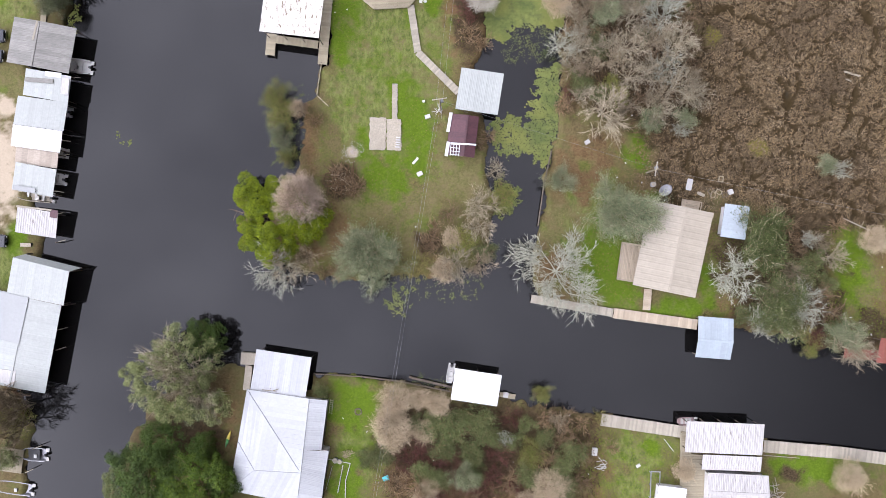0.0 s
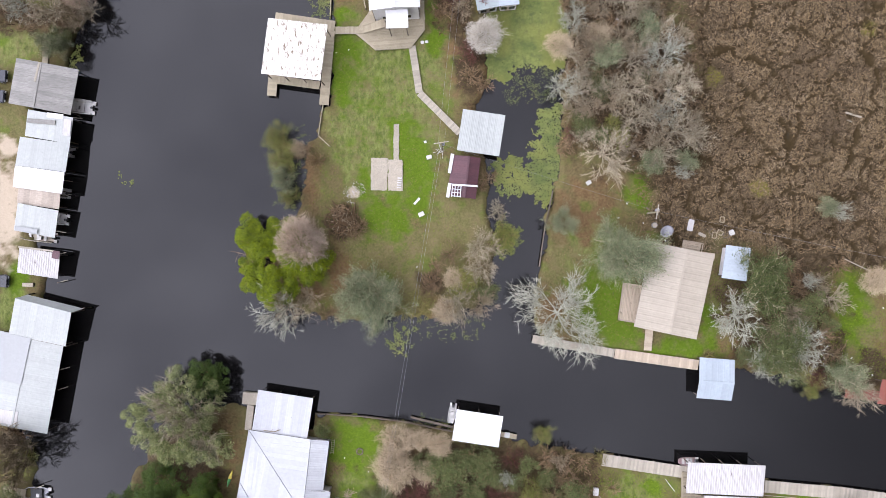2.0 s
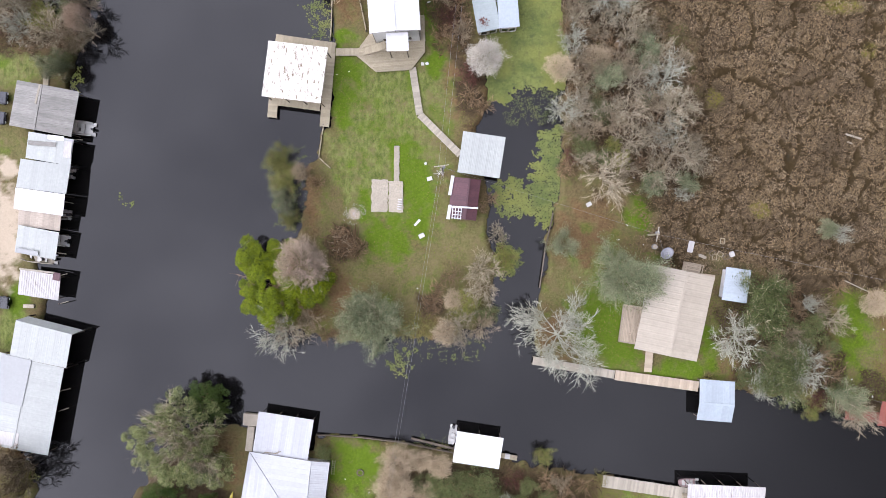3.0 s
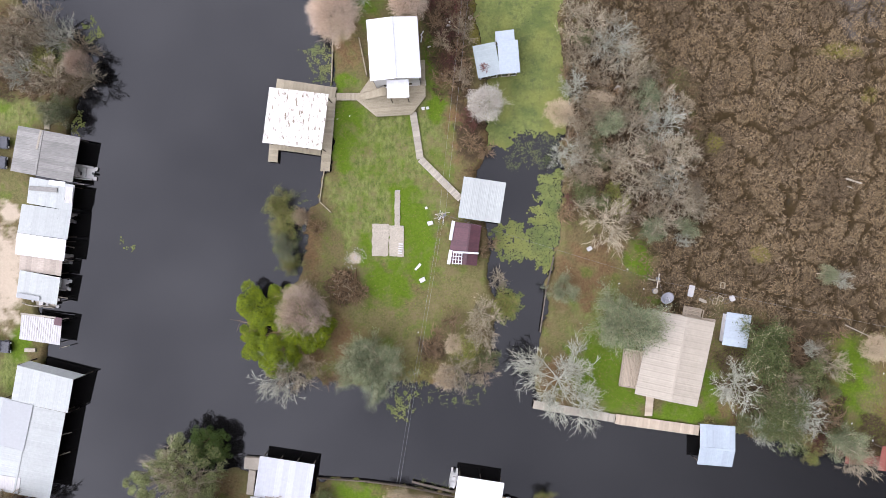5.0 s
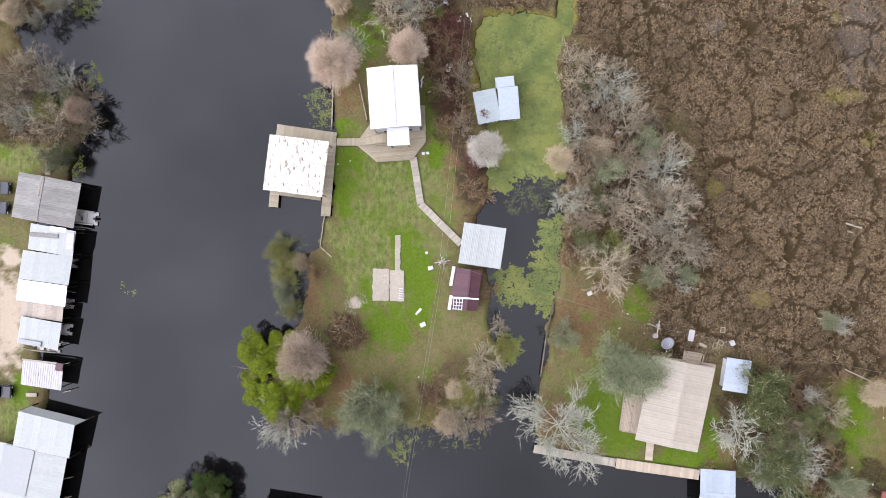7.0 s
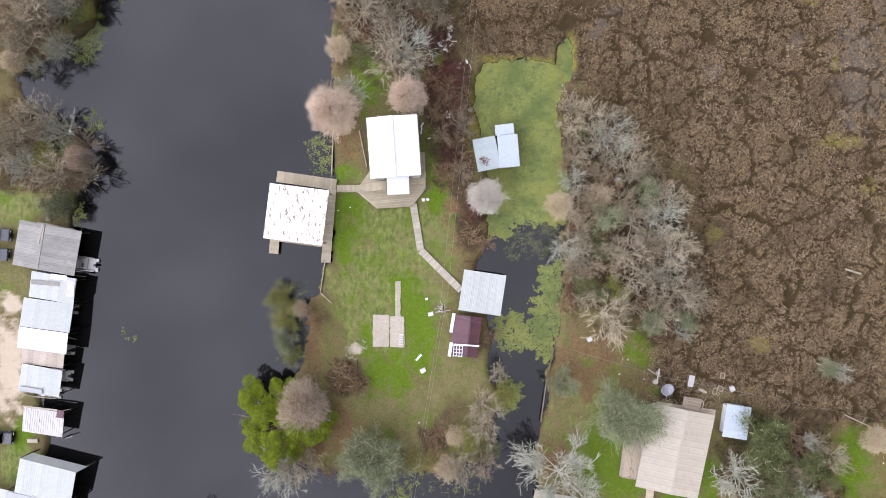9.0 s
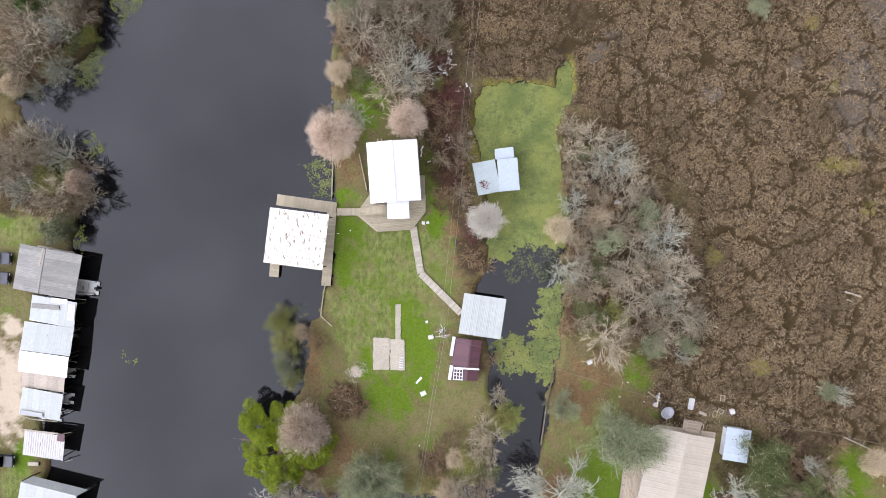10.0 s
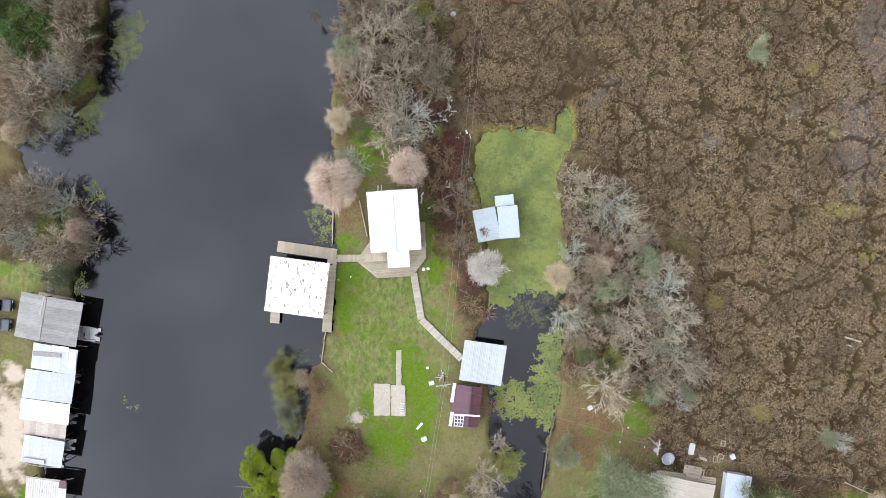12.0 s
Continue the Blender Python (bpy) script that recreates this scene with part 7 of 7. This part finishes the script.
P_MAIN, P_EAST, P_SOUTH, P_NORTH, P_FAR = (-1.66, 20.54), (30.53, 10.46), (-13.65, -49.69), (6.13, 90.11), (68.86, 2.48)
for (x, y), h, t in ((P_MAIN, 7.4, 8), (P_EAST, 5.4, 80), (P_SOUTH, 7.4, 8), (P_NORTH, 7.4, 5), (P_FAR, 5.4, 80)):
    pole(x, y, h, t)
for off in (-0.45, 0.45):
    wire("thin power line running north over the thicket", (P_MAIN[0] + off, P_MAIN[1], 7.6), (P_NORTH[0] + off, P_NORTH[1], 7.6), 0.8)
    wire("thin sagging power line over the canal", (P_MAIN[0] + 0.5 * off, P_MAIN[1], 7.6), (P_SOUTH[0] + 0.5 * off, P_SOUTH[1], 7.6), 0.8)
wire("thin power line across the inlet to the east bank", (*P_MAIN, 7.2), (*P_EAST, 5.6), 0.6)
wire("thin power line along the edge of the marsh", (*P_EAST, 5.6), (*P_FAR, 5.6), 0.6)
wire("thin service cable to the tan-roofed house", (*P_EAST, 5.4), (33.01, 4.45, 3.9), 0.2)
wire("thin service cable to the white-roofed shed", (*P_MAIN, 7.0), (2.56, 19.57, 2.75), 0.2)
fallen = thing("fallen_pole", "pale fallen pole along the marsh edge", "fallen pole", 63.04, 2.15, 0.45, -25.6)
rod_part("shaft", PALE_WOOD, fallen, (-2.28, 0, 0.14), (2.28, 0, 0.14), 0.1, 0.07, 8)
rod_part("crossarm", GREY_WOOD, fallen, (0.6, -0.5, 0.2), (0.8, 0.9, 0.15), 0.05, 0.04, 6)

# ---------------------------------------------------------------- things on the ground


def block(name, label, category, x, y, turn, sx, sy, sz, mat, z=None, bevel=0.03):
    ob = box_part(name, mat, None, 0, 0, 0, sx, sy, sz, 0, "", bevel)
    ob.matrix_basis = pose(x, y, Z_LAND - 0.02 if z is None else z, 0, 0, turn)
    return tagged(ob, label, category)


block("plank_board", "white painted board lying on the grass", "board", -5.67, 12.56, 48, 1.3, 0.38, 0.12, WHITE_PLASTIC)
block("white_tub", "small white tub lying on the lawn", "tub", -4.98, 10.52, 25, 0.9, 0.65, 0.35, WHITE_PLASTIC)
block("white_bucket", "white bucket near the utility pole", "bucket", -3.68, 19.45, 15, 0.85, 0.6, 0.4, WHITE_PLASTIC)
block("white_bucket", "small white can beside the pole", "bucket", -4.29, 21.84, 15, 0.4, 0.35, 0.35, WHITE_PLASTIC)
block("white_box", "white box in the litter under the pale tree", "box", 21.24, 15.28, 30, 0.75, 0.6, 0.5, WHITE_PLASTIC)
block("white_box", "white box among the bare trees", "box", 25.73, 40.22, -30, 0.85, 0.75, 0.6, WHITE_PLASTIC)
block("white_tub", "white plastic tub at the edge of the scrub", "tub", 22.26, -33.29, 85, 1.2, 0.8, 0.45, WHITE_PLASTIC)
block("white_rock", "pale lump lying on the lawn behind the dock", "rock", 29.08, -35.53, 30, 0.7, 0.45, 0.3, WHITE_PLASTIC)
block("float_box", "cream float box on the narrow landing", "box", 8.35, -24.31, -8, 0.8, 0.8, 0.35, WHITE_PLASTIC, 0.5)
block("white_stone", "round white stepping stone in the grass", "stone", -4.66, 37.42, 0, 0.55, 0.55, 0.12, WHITE_PLASTIC, bevel=0.05)
block("white_stone", "second white stepping stone in the grass", "stone", -3.99, 37.50, 20, 0.5, 0.45, 0.12, WHITE_PLASTIC, bevel=0.05)
for x, y, t, ln in ((-4.75, 49.18, 60, 0.9), (-4.33, 41.43, 95, 0.9), (-5.02, 42.77, -50, 0.9), (-3.63, 47.11, 20, 0.6), (-4.86, 48.29, 80, 1.0)):
    block("white_board", "scrap of white trim board beside the house", "board", x, y, t, ln, 0.2, 0.1, WHITE_PLASTIC, Z_LAND)
for x, y, t in ((-11.70, 49.99, 86), (-11.16, 49.98, 86)):
    block("trailer_rail", "pale rail sticking out behind the raised house", "rail", x, y, t, 1.6, 0.16, 0.2, PALE_WOOD, Z_LAND + 0.05)

pallet = thing("pallet", "weathered pale pallet lying on the concrete slab", "pallet", -8.39, 15.47, 0.61, 85)
for k in range(3):
    box_part("bearer", PALE_WOOD, pallet, 0, -0.28 + 0.28 * k, 0, 1.7, 0.08, 0.09)
for k in range(5):
    box_part("slat", WHITE_PLASTIC, pallet, -0.75 + 0.37 * k, 0, 0.09, 0.18, 0.66, 0.03)

chair = thing("lawn_chair", "cyan plastic chair tipped on the scrub edge", "chair", -10.64, -37.48, Z_LAND, 25)
box_part("seat", CYAN_PLASTIC, chair, 0, 0, 0.28, 1.0, 0.75, 0.06, 0, "", 0.02)
box_part("backrest", CYAN_PLASTIC, chair, 0.5, 0, 0.3, 0.07, 0.75, 0.55, 0, "", 0.02)
for sx in (-0.4, 0.4):
    for sy in (-0.3, 0.3):
        box_part("leg", CYAN_PLASTIC, chair, sx, sy, 0, 0.06, 0.06, 0.29)
kayak = thing("kayak", "yellow and green kayak lying on bare earth", "kayak", -35.65, -31.26, Z_LAND, 72)
for name, mat, x0, x1 in (("bow", YELLOW_PLASTIC, 0.0, 1.35), ("stern", GREEN_PLASTIC, 0.0, -1.35)):
    verts, faces = [], []
    for f, w in ((0, 0.26), (0.5, 0.22), (1, 0.05)):
        for k in range(8):
            a = 2 * math.pi * k / 8
            verts.append((x0 + (x1 - x0) * f, math.cos(a) * w, 0.16 + math.sin(a) * 0.16))
    faces = [(r * 8 + k, r * 8 + (k + 1) % 8, r * 8 + 8 + (k + 1) % 8, r * 8 + 8 + k) for r in range(2) for k in range(8)] + [tuple(range(16, 24)), tuple(range(7, -1, -1))]
    mesh_object(name, verts, faces, mat, kayak, smooth=True)
fire_ring = thing("fire_ring", "round grey fire ring on the bright lawn", "fire ring", -14.95, -26.98, Z_LAND, 0)
for k in range(10):
    a = 2 * math.pi * k / 10
    box_part("stone", POST_WOOD, fire_ring, 0.48 * math.cos(a), 0.48 * math.sin(a), -0.02, 0.28, 0.2, 0.2, math.degrees(a) + 90, "", 0.04)
ladder = thing("ladder", "pale wooden ladder lying along the house wall", "ladder", -19.24, -26.16, Z_LAND, 84)
for s in (-1, 1):
    box_part("rail", PALE_WOOD, ladder, 0, s * 0.22, 0.02, 2.3, 0.07, 0.08)
for k in range(7):
    box_part("rung", PALE_WOOD, ladder, -1.0 + 0.33 * k, 0, 0.04, 0.05, 0.4, 0.04)


def pipe_run(label, pts, r=0.06, z=0.62, mat=WHITE_PLASTIC):
    ob = thing("pipe", label, "pipe")
    for (ax, ay), (bx, by) in zip(pts, pts[1:]):
        rod_part("pipe_length", mat, ob, (ax, ay, z), (bx, by, z), r, r, 8)
    for x, y in pts:
        rod_part("stake", mat, ob, (x, y, 0.3), (x, y, z), r, r, 6)
    return ob


pipe_run("white plastic pipe running round the bright lawn", [(-20.03, -34.42), (-16.26, -35.14), (-17.00, -37.84), (-17.12, -41.44)])
pipe_run("white plastic pipe standing along the lawn", [(-17.43, -35.50), (-18.27, -39.82)])
pipe_run("grey pipe rail beside the white house", [(-19.14, -35.68), (-20.16, -39.46)], 0.04, 0.6, GREY_METAL)
pipe_run("long pale pole on the grass behind the dock", [(33.24, -31.43), (34.66, -33.30)], 0.05, 0.5)
pipe_run("pale kerb pipe edging the far lawn", [(48.77, -33.94), (54.31, -34.39)], 0.06, 0.5, PALE_WOOD)
for x, y, r in ((-18.59, -34.60, 0.42), (-17.88, -34.78, 0.38), (31.44, 8.58, 0.4)):
    tank = thing("round_tank", "round grey tank lid standing on the ground", "tank", x, y, Z_LAND, 0)
    rod_part("drum", GREY_METAL, tank, (0, 0, -0.05), (0, 0, 0.55), r, r, 20)
    rod_part("lid", PALE_WOOD, tank, (0, 0, 0.55), (0, 0, 0.6), r * 0.92, r * 0.85, 20)

dish = thing("satellite_dish", "large old grey satellite dish on a post", "satellite dish", 32.93, 7.60, Z_LAND, 35)
verts, faces = [], []
for r in range(5):
    for k in range(20):
        a, q = 2 * math.pi * k / 20, r / 4
        verts.append((1.05 * q * math.cos(a), 0.8 * q * math.sin(a), 1.35 + 0.32 * q * q - 0.25 * q * math.sin(a)))
faces = [(r * 20 + k, r * 20 + (k + 1) % 20, r * 20 + 20 + (k + 1) % 20, r * 20 + 20 + k) for r in range(4) for k in range(20)]
bowl = mesh_object("bowl", verts, faces, GREY_METAL, dish, smooth=True)
bowl.modifiers.new("thickness", "SOLIDIFY").thickness = 0.03
rod_part("mast", GREY_METAL, dish, (0, 0, -0.1), (0, 0, 1.33), 0.07, 0.06, 8)
rod_part("feed_arm", WHITE_PLASTIC, dish, (0, -0.6, 1.75), (0.05, 0.1, 2.1), 0.04, 0.03, 6)

block("metal_sheet", "crumpled pale metal sheet at the marsh edge", "metal sheet", 37.15, 8.55, 78, 1.8, 0.9, 0.2, STAINED_METAL, None, 0.08)
block("log", "pale sawn log at the marsh edge", "log", 38.90, 7.03, -25, 1.3, 0.45, 0.4, PALE_WOOD, None, 0.12)
block("white_bucket", "white bucket among junk by the blue shed", "bucket", 43.47, 7.36, 20, 0.7, 0.8, 0.5, WHITE_PLASTIC, None, 0.08)
for x, y, t, mat in ((40.48, 7.55, 40, POST_WOOD), (42.06, 9.39, 85, GREY_WOOD), (41.71, 7.37, -30, GREY_WOOD), (42.68, 6.92, 15, POST_WOOD), (40.83, 6.93, 80, GREY_WOOD)):
    fr = thing("scrap_frame", "broken frame lying among junk by the marsh", "scrap", x, y, Z_LAND, t)
    for k in (-1, 1):
        box_part("side_bar", mat, fr, 0, k * 0.32, 0.02, 0.9, 0.12, 0.12)
        box_part("end_bar", mat, fr, k * 0.42, 0, 0.02, 0.12, 0.52, 0.12)
block("marsh_log", "pale log lying on the marsh", "log", 62.38, 25.55, -18, 2.9, 0.28, 0.22, PALE_WOOD, 0.35, 0.14)
block("marsh_log", "short pale log beside the longer one", "log", 61.78, 24.60, -20, 1.1, 0.26, 0.2, PALE_WOOD, 0.35, 0.1)
block("blue_barrel", "blue barrel at the edge of the north wood", "barrel", 0.52, 77.27, 10, 0.8, 0.65, 0.6, BLUE_METAL, None, 0.15)


def stick_pile(name, label, x, y, count, spread_, length, r, mat, seed, lift=0.5, z=Z_LAND):
    """A heap of crossed sticks, each one a part."""
    rg = random.Random(seed)
    ob = thing(name, label, "pile", x, y, z, 0)
    for k in range(count):
        d, a, t = rg.random() ** 0.7 * spread_, rg.uniform(0, 6.283), rg.uniform(0, 6.283)
        ln, h = length * rg.uniform(0.5, 1.3), lift * (1 - d / spread_ * 0.8) * rg.random()
        c = Vector((d * math.cos(a), d * math.sin(a), h + r + 0.02))
        v = Vector((math.cos(t), math.sin(t), rg.uniform(-0.12, 0.12))) * ln / 2
        rod_part("stick", mat, ob, c - v, c + v, r * rg.uniform(0.6, 1.3), r * 0.5, 5)
    return ob


stick_pile("brush_pile", "burnt brown pile of cut branches on the grass", -17.27, 9.45, 130, 2.9, 1.8, 0.085, UNDERWOOD, 5, 0.7)
stick_pile("brush_pile", "few pale sticks on the burnt brush pile", -17.44, 9.72, 34, 2.2, 1.2, 0.065, BARK_GREY, 6, 0.9)
stick_pile("ash_heap", "pale grey heap of ash and bleached twigs", -15.54, 13.96, 220, 1.9, 0.32, 0.022, ASH, 7, 0.1)
stick_pile("board_heap", "heap of white boards at the scrub edge", 23.50, -35.53, 12, 0.9, 1.3, 0.06, WHITE_PLASTIC, 8, 0.3)
stick_pile("leaf_litter", "dark clot of twigs and leaves on the shed roof", 4.91, 43.11, 40, 0.75, 0.5, 0.04, LEAF_RED, 14, 0.03, 2.64)
stick_pile("stick_heap", "heap of grey sticks near the lawn", -16.70, -33.89, 26, 0.8, 1.1, 0.04, BARK_GREY, 9, 0.4)
stick_pile("twig_heap", "dark twig pile under the shrubs", -3.35, -0.15, 50, 1.6, 1.4, 0.04, BARK_BROWN, 10, 0.3)
stick_pile("lumber_heap", "boards and poles leaning by the corrugated cottage", 49.92, -39.82, 22, 1.6, 2.2, 0.06, PALE_WOOD, 12, 0.6)
stick_pile("pole_heap", "pale pole scraps beside the utility pole", -1.90, 20.76, 8, 0.9, 1.5, 0.04, WHITE_PLASTIC, 13, 0.2)


def debris(label, x, y, count, spread_, seed):
    rg = random.Random(seed)
    ob = thing("debris_heap", label, "debris", x, y, Z_LAND, 0)
    for k in range(count):
        d, a = rg.random() ** 0.6 * spread_, rg.uniform(0, 6.283)
        box_part("panel", (WHITE_PLASTIC, PALE_WOOD, WHITE_PLASTIC, POST_WOOD)[k % 4], ob, d * math.cos(a), d * math.sin(a), 0.02 + 0.08 * k % 0.6, rg.uniform(0.25, 1.0), rg.uniform(0.08, 0.35), 0.06, rg.uniform(0, 180))
    return ob


debris("heap of broken white panels in the north thicket", -0.56, 62.84, 18, 1.5, 21)
debris("smaller heap of white scraps in the thicket", -1.48, 60.91, 9, 0.9, 22)
debris("white boards scattered beside the thicket", 1.86, 58.56, 7, 1.2, 23)
debris("pale scraps among the brambles", -0.73, 50.89, 6, 0.7, 24)
block("tree_stump", "pale sawn stump in the thicket", "stump", 2.83, 51.46, 0, 0.75, 0.7, 0.4, PALE_WOOD, None, 0.15)

bench = thing("boat_lift", "dark railed boat lift beside the cottage", "boat lift", 31.55, -38.45, Z_LAND, -2)
for s in (-1, 1):
    box_part("rail", GREY_METAL, bench, s * 0.7, 0, 0.7, 0.12, 4.6, 0.1)
    for k in (-2, 0, 2):
        box_part("leg", GREY_METAL, bench, s * 0.7, k, -0.2, 0.12, 0.12, 0.9)
for k in (-2.2, 2.2):
    box_part("cross_bar", GREY_METAL, bench, 0, k, 0.75, 1.5, 0.12, 0.1)
building("shed", "small shed with a bright white roof by the cottage", "shed", [(31.74, -37.92), (36.16, -38.53), (35.55, -42.39), (31.21, -41.95)], 2.2, 2.4, BRIGHT_METAL, "x", 1, foot=0.4)
# mooring poles that lean out from the boathouses
for x, y, t in ((-59.02, 25.96, -5), (-60.69, 16.09, -10), (-60.90, 13.86, 5), (-61.88, 8.06, -8), (-61.75, 4.66, 12), (-61.63, 0.27, 14), (-61.54, -13.56, 15), (-61.86, -16.71, 18), (-65.88, -32.40, 20), (-67.30, -36.20, 25)):
    mp = thing("mooring_pole", "pale pole lying out over the water from a boathouse", "pole", x, y, 0.9, t, "mooring poles")
    rod_part("shaft", PALE_WOOD, mp, (-1.0, 0, 0), (0.8, 0, 0.15), 0.07, 0.06, 8)
    rod_part("pile", POST_WOOD, mp, (-0.8, 0, -2.2), (-0.8, 0, 0.25), 0.1, 0.09, 8)

# yellowing rush clumps at the water's edge
for x, y, r, n in ((-5.33, -3.69, 2.4, 420), (-7.56, -4.57, 1.4, 200), (-61.19, 64.51, 1.5, 260), (-69.04, 59.10, 1.6, 260), (-63.51, 62.59, 1.4, 220), (56.03, -15.49, 1.6, 240), (39.78, -12.07, 0.6, 60), (-69.46, -27.87, 2.6, 420), (2.25, -0.35, 2.0, 300), (22.99, -27.76, 1.0, 120)):
    a, d = rng.uniform(0, 6.283, n), r * rng.rand(n) ** 0.6
    px, py = x + d * np.cos(a), y + d * np.sin(a)
    ribbons("rushes", "clump of yellowing rushes at the water's edge", "rushes", np.stack([px, py, ground_height(px, py)], 1), rng, 0.9, 0.5, 0.03, REED_GREEN)

# small pale scraps and fallen bits scattered over the banks
scraps_v, scraps_f = [], []
rg = random.Random(77)
for ring, count in ((ISLAND, 5), (WOODS[0][0], 8), (WOODS[1][0], 12), (WOODS[4][0], 8), ([(15.14, 12.85), (31.88, 15.37), (46.79, 8.22), (45.93, -10.32), (14.18, -9.30)], 11), ([(58.17, 1.98), (67.60, 1.92), (67.66, -15.71), (57.34, -14.79)], 6), ([(-20.64, -21.68), (-9.91, -22.60), (-10.03, -40.72), (-19.00, -40.72)], 3)):
    xs_ = [p[0] for p in ring]
    ys_ = [p[1] for p in ring]
    for k in range(count):
        x, y = rg.uniform(min(xs_), max(xs_)), rg.uniform(min(ys_), max(ys_))
        spot = (np.array([x]), np.array([y]))
        if inside_distance(*spot, ring)[0] < 0 or land_distance(*spot)[0] < 0.4:
            continue
        z, t, l_, w_ = float(ground_height(*spot)[0]), rg.uniform(0, 6.283), rg.uniform(0.06, 0.16), rg.uniform(0.04, 0.09)
        c, s_ = math.cos(t), math.sin(t)
        base = len(scraps_v)
        for h in (-0.03, 0.09):
            scraps_v += [(x + c * a * l_ - s_ * b * w_, y + s_ * a * l_ + c * b * w_, z + h) for a, b in ((-1, -1), (1, -1), (1, 1), (-1, 1))]
        scraps_f += [tuple(base + i for i in f) for f in ((3, 2, 1, 0), (4, 5, 6, 7), (0, 1, 5, 4), (1, 2, 6, 5), (2, 3, 7, 6), (3, 0, 4, 7))]
tagged(mesh_object("scraps", scraps_v, scraps_f, WHITE_PLASTIC), "small pale scraps scattered over grass and woods", "scraps", kind="stuff")
